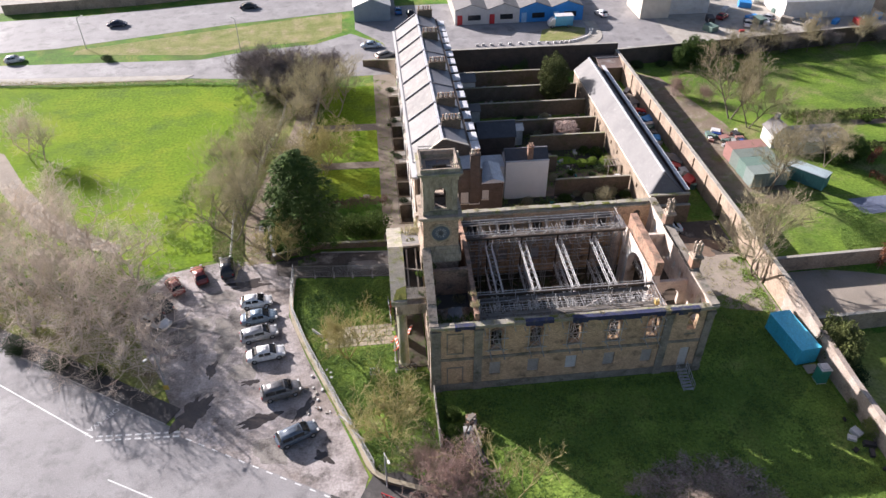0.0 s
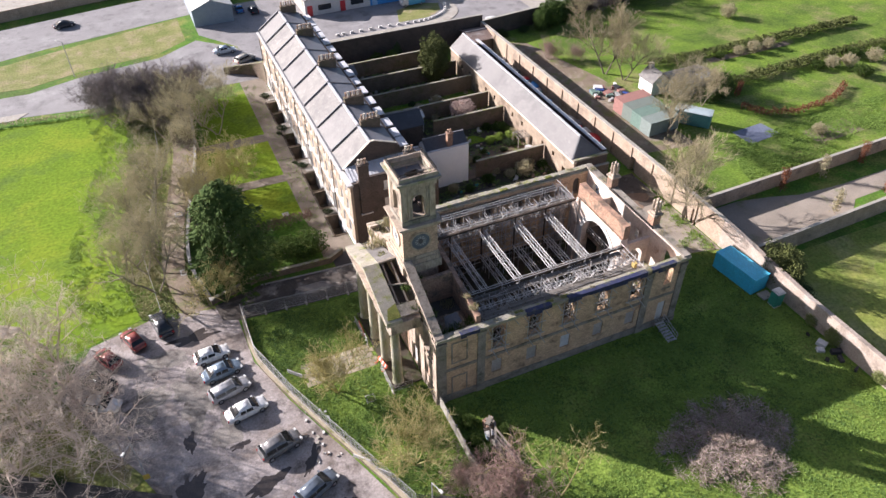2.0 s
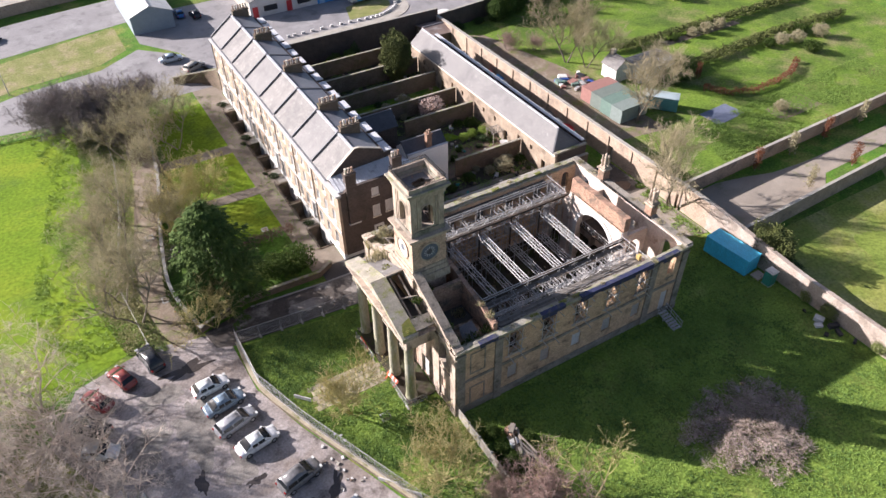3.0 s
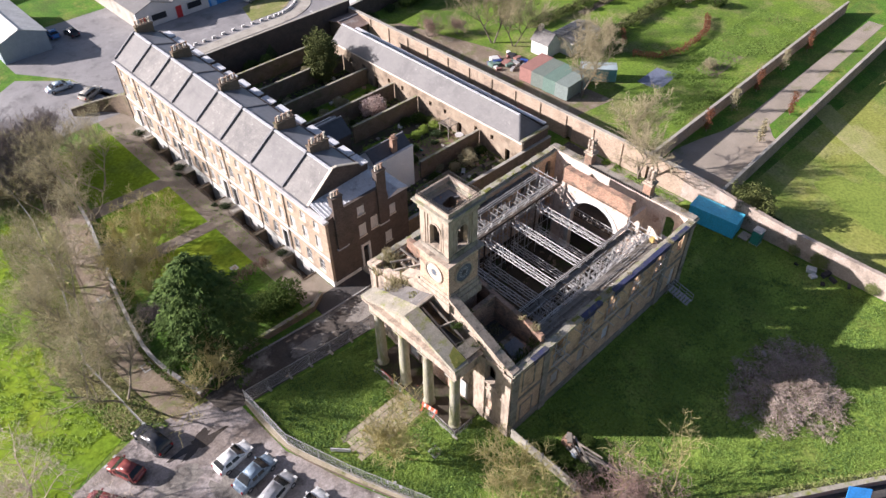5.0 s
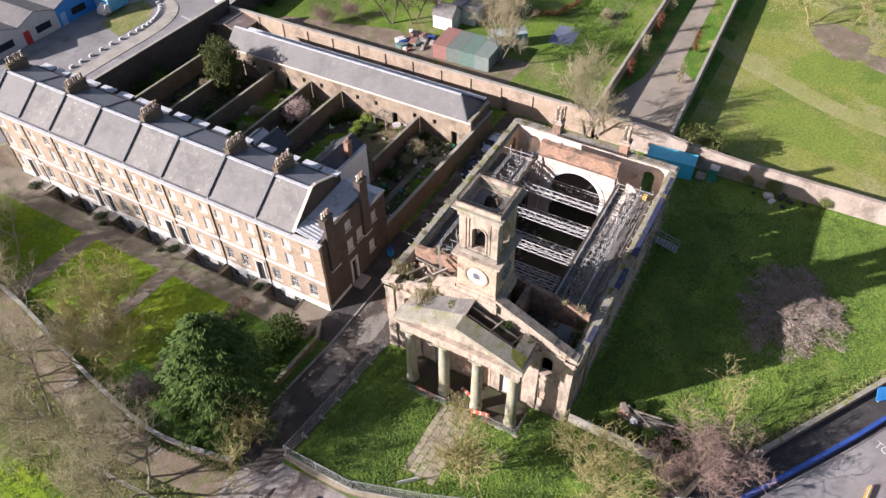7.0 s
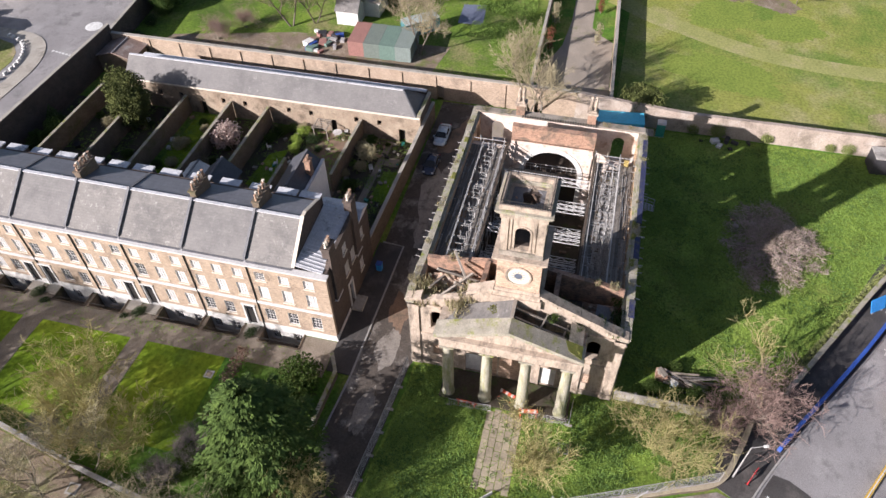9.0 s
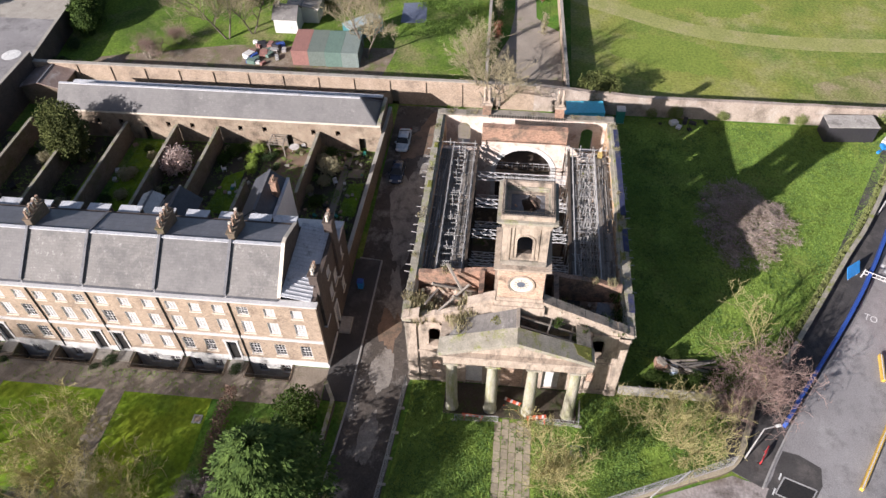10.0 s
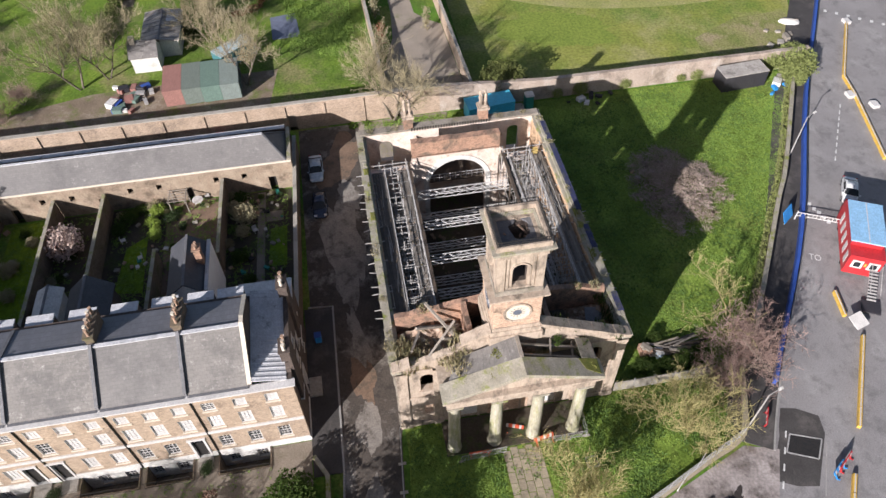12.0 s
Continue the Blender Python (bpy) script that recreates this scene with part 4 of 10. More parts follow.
    for z0, z1 in ((5.7, 8.8), (0.7, 3.7)):
        m = Mesh().box(4.35, 4.5, y0, y1, z0, z1).box(6.05, 6.2, y0, y1, z0, z1).box(4.5, 6.05, y0, y1, z1 - 0.16, z1).box(4.5, 6.05, y0, y1, z0, z0 + 0.16)
        part("blind_panel", m, STONE_DARK, w)
    return w


south = side_wall(CY0, 1, "south_side")
north = side_wall(CY1, -1, "north_side")


# west front with a raking gable
def gable(u):
    y = CY0 + u
    k = min(1.0, max(0.0, (abs(y - MID) - 2.0) / 8.0))
    return 13.9 - 3.75 * k


def broken_north(u):
    """Stones lost from the north half of the gable."""
    return 0.0 if u < 12.6 else max(0.0, 0.45 + 0.6 * noise.noise(Vector((u * 0.9, 3.1, 0)))) * min(1.0, (u - 12.6) / 1.5, max(0.0, 19.3 - u))


ops = [(2.0, 3.2, 6.2, 8.75, True), (16.8, 18.0, 6.2, 8.75, True), (9.0, 11.1, 0.0, 3.75, False), (5.5, 7.1, 0.1, 3.2, False), (12.9, 14.5, 0.1, 3.2, False), (2.2, 3.0, 1.9, 3.5, False), (17.0, 17.8, 1.9, 3.5, False)]
r = ragged(5, 0.10, 0.8)
front = part("west_front", Mesh().wall((CX0, CY0, 0), (0, 1, 0), (1, 0, 0), CY1 - CY0, -0.3, lambda u: gable(u) - 0.3 + r(u) - broken_north(u), 0.6, ops, step=0.4), STONE, church, "pale sunlit stone west front with raking gable")
for k in range(2):
    s = -1 if k == 0 else 1
    rnd = random.Random(11 + k)
    q = 2.05
    while q < 10.2:
        L = min(rnd.uniform(0.8, 1.5), 10.25 - q)
        za, zb = gable(MID + s * q - CY0), gable(MID + s * (q + L - 0.02) - CY0)
        ya, yb = MID + s * q, MID + s * (q + L - 0.02)
        dz = rnd.uniform(-0.06, 0.04)
        if s > 0 and broken_north(ya - CY0) > 0.3:
            q += L
            continue
        pa = [(CX0 - 0.24, ya, za - 0.22 + dz), (CX0 + 0.72, ya, za - 0.22 + dz), (CX0 + 0.72, ya, za + 0.12 + dz), (CX0 - 0.24, ya, za + 0.12 + dz)]
        part("raking_cornice_stone", Mesh().extrude(pa, (0, yb - ya, zb - za)), STONE, front)
        q += L
for a, b in ((CY0 - 0.03, CY0 + 0.9), (CY1 - 0.9, CY1 + 0.03), (55.0, 55.75), (67.95, 68.7)):
    m = Mesh().box(CX0 - 0.17, CX0 - 0.003, a, b, -0.2, 9.5).box(CX0 - 0.23, CX0 - 0.003, a - 0.06, b + 0.06, -0.2, 0.8).box(CX0 - 0.23, CX0 - 0.003, a - 0.06, b + 0.06, 9.1, 9.5)
    part("pilaster", m, STONE, front, "pale stone pilaster")
for a, b in ((CY0 + 0.91, 54.98), (68.72, CY1 - 0.91)):
    part("string_course", Mesh().box(CX0 - 0.1, CX0 - 0.003, a, b, 4.9, 5.25), STONE, front)
    part("plinth", Mesh().box(CX0 - 0.12, CX0 - 0.003, a, b, -0.2, 0.7), STONE, front)
    part("frieze_band", Mesh().box(CX0 - 0.16, CX0 - 0.003, a, b, 9.45, 9.75), STONE, front)
for y in (54.4, 69.2):
    part("window_sill", Mesh().box(CX0 - 0.14, CX0 - 0.003, y - 0.8, y + 0.8, 5.95, 6.18), STONE, front)
    part("small_panel", Mesh().box(CX0 + 0.12, CX0 + 0.2, y - 0.4, y + 0.4, 1.9, 3.5), BRICK_TOWER, front)
for y in (58.1, 65.5):
    part("door_board", Mesh().box(CX0 + 0.2, CX0 + 0.27, y - 0.8, y + 0.8, 0.1, 3.2), WHITE_DIRTY, front, "white boarded side doorway")
for y in (58.1, 65.5, MID):
    w_, z1 = (0.8, 3.2) if y != MID else (1.05, 3.75)
    m = Mesh().box(CX0 - 0.1, CX0 - 0.003, y - w_ - 0.2, y - w_, 0, z1 + 0.2).box(CX0 - 0.1, CX0 - 0.003, y + w_, y + w_ + 0.2, 0, z1 + 0.2).box(CX0 - 0.1, CX0 - 0.003, y - w_, y + w_, z1, z1 + 0.2)
    part("door_surround", m, STONE, front)
part("main_door", Mesh().box(CX0 + 0.3, CX0 + 0.38, MID - 1.05, MID + 1.05, 0.0, 3.1), RUST_IRON, front, "dark boarded main doorway")
part("door_notice", Mesh().box(CX0 + 0.26, CX0 + 0.298, MID - 0.25, MID + 0.25, 1.9, 2.5), WHITE, front)

# portico
portico = part("portico_floor", Mesh().box(-0.85, CX0 - 0.24, 55.5, 68.2, -0.2, 0.25), EARTH_DARK, church, "dark mossy portico floor")
for y in (56.35, 60.1, 63.7, 67.4):
    prof = [(0.66, 0.253), (0.66, 0.42), (0.58, 0.46), (0.55, 0.55), (0.56, 2.0), (0.545, 3.6), (0.52, 5.2), (0.485, 7.0), (0.465, 7.75), (0.50, 7.8), (0.465, 7.86), (0.475, 8.0), (0.60, 8.2), (0.62, 8.28)]
    col = part("column", Mesh().lathe(-0.05, y, prof, 20), COLUMN_STONE, church, "tall round stone column streaked with green algae", smooth=False)
    part("capital", Mesh().box(-0.72, 0.62, y - 0.67, y + 0.67, 8.283, 8.48), STONE_MOSS, col, "square stone capital")
    col.data.polygons.foreach_set("use_smooth", [True] * len(col.data.polygons))
Y0, Y1 = 55.35, 68.35
m = Mesh().box(-0.62, 0.52, Y0 + 0.25, Y1 - 0.25, 8.49, 9.85)
m.box(0.523, CX0 - 0.24, Y0 + 0.25, Y0 + 1.2, 8.49, 9.85).box(0.523, CX0 - 0.24, Y1 - 1.2, Y1 - 0.25, 8.49, 9.85)
ent = part("entablature", m, STONE, church, "plain stone entablature on the columns")
m = Mesh().box(-0.80, 0.6, Y0 + 0.1, Y1 - 0.1, 9.853, 10.05).box(-1.1, 0.6, Y0 - 0.12, Y1 + 0.12, 10.053, 10.28)
m.box(0.603, CX0 - 0.24, Y0 - 0.12, Y0 + 1.2, 10.053, 10.28).box(0.603, CX0 - 0.24, Y1 - 1.2, Y1 + 0.12, 10.053, 10.28)
part("cornice", m, STONE, ent)
PZ, PA = 10.29, 12.55
m = Mesh().extrude([(-0.55, Y0 + 0.6, PZ), (-0.55, Y1 - 0.6, PZ), (-0.55, MID, PA - 0.25)], (0.75, 0, 0))
ped = part("pediment", m, STONE, church, "low triangular stone pediment")
for s in (-1, 1):
    ye = Y0 - 0.15 if s < 0 else Y1 + 0.15
    pa = [(-1.15, ye, PZ), (0.55, ye, PZ), (0.55, ye, PZ + 0.42), (-1.15, ye, PZ + 0.42)]
    part("raking_slab", Mesh().extrude(pa, (0, MID - ye + s * 0.002, PA - PZ)), STONE_MOSS, ped, "lichened stone slab capping the pediment")
# portico roof: north side covered, south side open to the joists
m = Mesh()
m.extrude([(0.553, MID + 0.05, PA + 0.38), (2.5, MID + 0.05, PA + 0.42), (2.5, Y1 - 1.6, PZ + 0.62), (0.553, Y1 - 0.6, PZ + 0.40)], (0, 0, 0.12))
part("slate_covering", m, SLATE_LICHEN, ped, "lichened grey slates on one slope")
for a, b, w_, h_ in (((0.553, MID, PA + 0.45), (2.6, MID, PA + 0.5), 0.3, 0.22), ((0.9, MID - 0.2, PA + 0.1), (0.9, Y0 + 0.8, PZ + 0.25), 0.16, 0.2), ((1.9, MID - 0.2, PA + 0.1), (1.9, Y0 + 0.8, PZ + 0.25), 0.16, 0.2), ((0.6, 59.4, PA - 0.7), (2.5, 58.9, PA - 0.8), 0.14, 0.16), ((0.6, 57.4, PZ + 0.6), (2.5, 57.0, PZ + 0.5), 0.14, 0.16)):
    part("roof_timber", Mesh().beam(a, b, w_, h_), WOOD_GREY, ped, "bare weathered roof timber")
part("ceiling_deck", Mesh().box(0.525, CX0 - 0.24, Y0 + 1.22, Y1 - 1.22, 9.4, 9.5), BOARD_DARK, ped, "dark rotten boarding")
part("side_slab", Mesh().extrude([(0.56, Y0 + 0.15, PZ + 0.45), (2.55, Y0 + 0.15, PZ + 0.45), (2.55, Y0 + 1.4, PZ + 0.9), (0.56, Y0 + 1.4, PZ + 0.9)], (0, 0, 0.12)), STONE_DARK, ped)
part("moss_patch", Mesh().extrude([(-0.9, Y0 + 0.1, PZ + 0.50), (0.5, Y0 + 0.1, PZ + 0.50), (0.5, Y0 + 1.7, PZ + 1.02), (-0.5, Y0 + 1.3, PZ + 0.90)], (0, 0, 0.06)), MOSS, ped, "thick moss")

# tower
TX0, TX1, TY0, TY1 = 2.75, 6.55, 59.95, 63.75
TC = ((TX0 + TX1) / 2, (TY0 + TY1) / 2)


def ring_walls(m, x0, x1, y0, y1, z0, z1, t, ops=()):
    """Four walls round a rectangle, the same openings on each face."""
    m.wall((x0, y0, 0), (1, 0, 0), (0, 1, 0), x1 - x0, z0, z1, t, ops)
    m.wall((x0, y1, 0), (1, 0, 0), (0, -1, 0), x1 - x0, z0, z1, t, ops)
    m.wall((x0, y0 + t, 0), (0, 1, 0), (1, 0, 0), y1 - y0 - 2 * t, z0, z1, t, [(a - t, b - t, *o) for a, b, *o in ops])
    m.wall((x1, y0 + t, 0), (0, 1, 0), (-1, 0, 0), y1 - y0 - 2 * t, z0, z1, t, [(a - t, b - t, *o) for a, b, *o in ops])
    return m


def ring_band(m, g, z0, z1, t=0.6):
    x0, x1, y0, y1 = TX0 - g, TX1 + g, TY0 - g, TY1 + g
    out = [(x0, y0), (x1, y0), (x1, y1), (x0, y1)]
    inn = [(x0 + t, y0 + t), (x1 - t, y0 + t), (x1 - t, y1 - t), (x0 + t, y1 - t)]
    V = [(*p, z) for z in (z0, z1) for p in out + inn]
    F = []
    for i in range(4):
        j = (i + 1) % 4
        F += [(i, j, 8 + j, 8 + i), (4 + j, 4 + i, 12 + i, 12 + j), (8 + i, 8 + j, 12 + j, 12 + i), (j, i, 4 + i, 4 + j)]
    return m.add(V, F)


tower = part("tower", ring_walls(Mesh(), TX0, TX1, TY0, TY1, 0, 18.0, 0.5), BRICK_TOWER, church, "square pale brick clock tower stage")
part("tower_plinth", ring_band(ring_band(ring_band(Mesh(), 0.30, 12.2, 13.2, 0.32), 0.18, 13.203, 13.75, 0.2), 0.08, 13.753, 14.15, 0.12), STONE, tower, "stepped stone tower plinth")
part("clock_cornice", ring_band(ring_band(ring_band(Mesh(), 0.10, 17.6, 17.85, 0.5), 0.30, 17.853, 18.05), 0.42, 18.053, 18.2, 0.8), STONE, tower, "sooty stone cornice")
B = 0.22
bw = TX1 - TX0 - 2 * B
belfry = part("belfry", ring_walls(Mesh(), TX0 + B, TX1 - B, TY0 + B, TY1 - B, 18.2, 22.9, 0.45, [(bw / 2 - 0.62, bw / 2 + 0.62, 19.05, 21.55, True)]), STONE, church, "pale stone belfry with an arched opening on each face")
# Added liner: darkens the belfry inside and blocks sun passing through the openings.
part("belfry_lining", ring_walls(Mesh(), TX0 + B + 0.453, TX1 - B - 0.453, TY0 + B + 0.453, TY1 - B - 0.453, 18.2, 22.9, 0.4, [(bw / 2 - 0.453 - 0.62, bw / 2 - 0.453 + 0.62, 19.05, 21.55, True)]), BRICK_DARK, belfry, "added dark inner liner that keeps the belfry openings unlit")
part("belfry_floor", Mesh().box(TX0 + 0.8, TX1 - 0.8, TY0 + 0.8, TY1 - 0.8, 18.6, 18.75), BOARD_DARK, belfry)
m = Mesh()
for x in (TX0 + B, TX1 - B):
    for y in (TY0 + B, TY1 - B):
        sx, sy = (1 if x < TC[0] else -1), (1 if y < TC[1] else -1)
        part("corner_pilaster", Mesh().box(min(x - sx * 0.12, x + sx * 0.5), max(x - sx * 0.12, x + sx * 0.5), min(y - sy * 0.12, y + sy * 0.5), max(y - sy * 0.12, y + sy * 0.5), 18.2, 22.5), STONE, belfry)
        a, b = sorted((x + sx * 0.60, x + sx * 0.78))
        c, d = sorted((y - sy * 0.09, y + sy * 0.003))
        part("pilaster_strip", Mesh().box(a, b, c, d, 18.9, 22.5), STONE, belfry)
        a, b = sorted((y + sy * 0.60, y + sy * 0.78))
        c, d = sorted((x - sx * 0.09, x + sx * 0.003))
        part("pilaster_strip", Mesh().box(c, d, a, b, 18.9, 22.5), STONE, belfry)
m = Mesh()
ring_band(m, -0.06, 18.203, 18.75, 0.25)
part("belfry_plinth", m, STONE_DARK, belfry)
for k in range(4):
    m = Mesh()
    R = Matrix.Translation((*TC, 0)) @ Matrix.Rotation(k * math.pi / 2, 4, "Z")
    h = (TX1 - TX0) / 2 - B
    for bx in ((-0.84, 0.84, -h - 0.1, -h - 0.003, 18.83, 19.04), (-0.78, -0.63, -h - 0.07, -h - 0.003, 19.05, 20.93), (0.63, 0.78, -h - 0.07, -h - 0.003, 19.05, 20.93)):
        q = Mesh().box(*bx)
        m.add([R @ Vector(v) for v in q.v], q.f)
    for j in range(10):
        a, b = math.pi * j / 10, math.pi * (j + 1) / 10 - 0.02
        ringp = [R @ Vector((r_ * math.cos(w_), -h - 0.003, 20.93 + r_ * math.sin(w_))) for r_, w_ in ((0.63, a), (0.78, a), (0.78, b), (0.63, b))]
        m.extrude(ringp, R.to_3x3() @ Vector((0, -0.08, 0)))
    part("opening_surround", m, STONE, belfry)
part("belfry_entablature", ring_band(ring_band(Mesh(), 0.02, 22.55, 23.0, 0.6), 0.10, 23.003, 23.2, 0.7), STONE, belfry)
part("belfry_cornice", ring_band(ring_band(Mesh(), 0.28, 23.203, 23.4, 0.62), 0.4, 23.403, 23.55, 0.68), STONE_MOSS, belfry, "weathered projecting stone cornice")
part("parapet", ring_band(Mesh(), 0.12, 23.553, 23.98, 0.3), STONE, belfry, "low stone tower parapet")
m = Mesh()
g = 0.02
rp = [(TX0 - g, TY0 - g), (TX1 + g, TY0 - g), (TX1 + g, TY1 + g), (TX0 - g, TY1 + g)]
for i in range(4):
    a, b = Vector((*rp[i], 0)), Vector((*rp[(i + 1) % 4], 0))
    for z in (24.08, 24.42):
        m.tube(a + Vector((0, 0, z)), b + Vector((0, 0, z)), 0.028, n=4)
    for k in range(20):
        p = a.lerp(b, k / 20)
        m.tube(p + Vector((0, 0, 23.9)), p + Vector((0, 0, 24.55)), 0.022, n=4)
part("railing", m, BLACK_IRON, belfry, "thin rusted iron railing round the top")
m = Mesh()
ring_o, ring_i = [], []
for k in range(32):
    a = 2 * math.pi * k / 32
    c, s = math.cos(a), math.sin(a)
    q = 1.42 / max(abs(c), abs(s))
    ring_o.append((TC[0] + c * q, TC[1] + s * q))
    q = 0.95 + 0.45 * noise.noise(Vector((c * 1.6, s * 1.6, 4.2)))
    ring_i.append((TC[0] + 0.25 + c * q, TC[1] - 0.3 + s * q * 0.85))
for k in range(32):
    j = (k + 1) % 32
    z = 22.95
    P = [ring_o[k], ring_o[j], ring_i[j], ring_i[k]]
    m.add([(x, y, z) for x, y in P] + [(x, y, z + 0.14) for x, y in P], [(3, 2, 1, 0), (4, 5, 6, 7), (0, 1, 5, 4), (2, 3, 7, 6)])
m.weld = True
part("tower_floor", m, LEAD_DARK, belfry, "grey lead tower roof with a broken hole")
rnd = random.Random(4)
for k in range(10):
    a = Vector((rnd.uniform(TX0 + 0.7, TX1 - 0.7), rnd.uniform(TY0 + 0.7, TY1 - 0.7), 22.5))
    part("fallen_timber", Mesh().beam(a, a + Vector((rnd.uniform(-1, 1), rnd.uniform(-1, 1), rnd.uniform(0.1, 0.8))), 0.12, 0.1), BRICK_RED, belfry)
m = Mesh()
# clock faces
for k in range(4):
    R = Matrix.Translation((*TC, 15.95)) @ Matrix.Rotation(k * math.pi / 2, 4, "Z") @ Matrix.Translation((0, -(TX1 - TX0) / 2, 0)) @ Matrix.Rotation(math.pi / 2, 4, "X")

    def disc(r0, r1, z0, z1, n=32):
        q = Mesh()
        if r0 == 0:
            q.lathe(0, 0, [(r1, z0), (r1, z1)], n)
        else:
            q.add([(r_ * math.cos(2 * math.pi * i / n), r_ * math.sin(2 * math.pi * i / n), z_) for r_, z_ in ((r0, z0), (r1, z0), (r1, z1), (r0, z1)) for i in range(n)],
                  [(k_ * n + i, k_ * n + (i + 1) % n, ((k_ + 1) % 4) * n + (i + 1) % n, ((k_ + 1) % 4) * n + i) for k_ in range(4) for i in range(n)])
        out = Mesh()
        out.add([R @ Vector(v) for v in q.v], q.f)
        return out
    west = k == 3
    cl = part("clock_face", disc(0, 0.98, 0.004, 0.04), CREAM if west else DIAL_BLUE, tower, "round pale weathered clock face" if west else "round blue-grey clock face")
    part("clock_surround", disc(0.98, 1.14, 0.004, 0.11), STONE, cl, "moulded stone ring")
    part("dial_centre", disc(0, 0.34, 0.041, 0.05), DIAL_BLUE if west else SLATE_DARK, cl, "blue-grey inner dial")
    for q in range(12):
        c, s_ = math.cos(q * math.pi / 6), math.sin(q * math.pi / 6)
        bar = Mesh().extrude([Vector((r_ * c - w_ * s_, r_ * s_ + w_ * c, 0.042)) for r_, w_ in ((0.30, -0.02), (0.62, -0.03), (0.62, 0.03), (0.30, 0.02))], (0, 0, 0.012))
        part("hour_mark", Mesh().add([R @ Vector(v) for v in bar.v], bar.f), LEAD_DARK if west else LEAD, cl)

# cross wall behind the front, little rooms, north-west debris
r2 = ragged(21, 0.25, 1.2)
part("cross_wall", Mesh().wall((7.4, CY0 + 0.6, 0), (0, 1, 0), (1, 0, 0), 18.8, 0, lambda u: 10.9 + 0.16 * (9.4 - abs(u - 9.4)) + r2(u), 0.5, [(8.2, 10.6, 0, 6.5, True)], step=0.5), BRICK_RED, church, "broken red brick wall between vestibule and nave")
for y, k in ((58.3, 3), (65.0, 9)):
    part("vestibule_wall", Mesh().wall((CX0 + 0.6, y, 0), (1, 0, 0), (0, 1, 0), 4.0, 0, lambda u, k=k: 12.0 + r2(u + k), 0.45, [], step=0.5), BRICK_RED, church, "broken brick vestibule wall")
for a, b in ((CY0 + 0.6, 58.3), (65.45, CY1 - 0.6)):
    part("vestibule_deck", Mesh().box(CX0 + 0.6, 7.4, a, b, 8.3, 8.5), BOARD_DARK, church, "dark rotten vestibule roof deck")
m = Mesh().extrude([(4.4, 53.0, 9.0), (6.4, 53.1, 9.3), (6.2, 54.6, 9.9), (4.9, 54.8, 9.5)], (0, 0, 0.12))
part("lead_dome", m, LEAD_DARK, church, "crumpled weathered lead sheet")
m = Mesh()
rnd = random.Random(9)
for a, b in (((4.2, 66.2, 11.0), (7.6, 68.5, 12.3)), ((6.9, 65.8, 9.4), (5.2, 69.6, 12.2)), ((5.5, 66.3, 12.0), (3.2, 69.0, 10.6)), ((4.6, 66.0, 10.6), (3.6, 67.6, 12.6)), ((6.8, 69.0, 10.0), (4.2, 70.2, 10.4))):
    part("fallen_timber", Mesh().beam(a, b, 0.2, 0.24), WOOD_GREY, church, "collapsed grey roof timber")
for k in range(14):
    a = Vector((rnd.uniform(3.6, 7), rnd.uniform(66, 71), rnd.uniform(8.6, 9.6)))
    part("fallen_timber", Mesh().beam(a, a + Vector((rnd.uniform(-1.2, 1.2), rnd.uniform(-1.2, 1.2), rnd.uniform(0, 0.5))), 0.14, 0.1), WOOD_GREY, church, "collapsed grey roof timber")

# east end: chancel wall with arch, end wall, turrets
r3 = ragged(31, 0.10, 0.6)
AX = 28.4


def arch_top(u):
    y = CY0 + 0.6 + u
    return (11.9 if 57.1 < y < 66.7 else 8.4) + r3(u) * 0.6


def arch_wall_top(u):
    """Full height over the great arch; over the south aisle only a fragment that follows the side arch."""
    y = CY0 + 0.6 + u
    if 57.1 < y < 66.7:
        return min(arch_top(u), 9.95)
    if y >= 66.7:
        return 8.4 + r3(u)
    q = u - 2.3
    return 6.3 + math.sqrt(max(0.0, 1.95 ** 2 - q * q)) + r3(u) * 0.8 if q > -1.4 else 7.2 + r3(u)


arch = part("chancel_arch_wall", Mesh().wall((AX, CY0 + 0.6, 0), (0, 1, 0), (1, 0, 0), 18.8, 0, arch_wall_top, 0.7, [(6.15, 12.55, 0, 8.9, True), (1.0, 3.6, 0, 7.6, True), (15.2, 17.8, 0, 7.6, True)], step=0.3), PLASTER, church, "peeling plastered wall with a great round arch")
part("brick_band", Mesh().wall((AX - 0.05, 57.15, 0), (0, 1, 0), (1, 0, 0), 9.5, 9.96, lambda u: 11.85 + r3(u), 0.8, [], step=0.4), BRICK_RED, arch, "exposed red brick band over the arch")
m = Mesh()
for k in range(48):
    y = 57.2 + k * 0.2
    m.box(AX - 0.16, AX - 0.06, y, y + 0.1, 9.96, 10.12)
part("dentil_course", m, BRICK_RED, arch, kind="stuff")
m = Mesh()
for k in range(26):
    a, b = math.pi * k / 26, math.pi * (k + 1) / 26 - 0.004
    P = [(AX - 0.003, 61.75 + r_ * math.cos(w_), 5.7 + r_ * math.sin(w_)) for r_, w_ in ((3.2, a), (3.75, a), (3.75, b), (3.2, b))]
    m.extrude(P, (-0.1, 0, 0))
m.box(AX - 0.1, AX - 0.003, 58.0, 58.55, 0.2, 5.69).box(AX - 0.1, AX - 0.003, 64.95, 65.5, 0.2, 5.69)
part("arch_ring", m, WHITE_DIRTY, arch, "pale plastered arch ring")
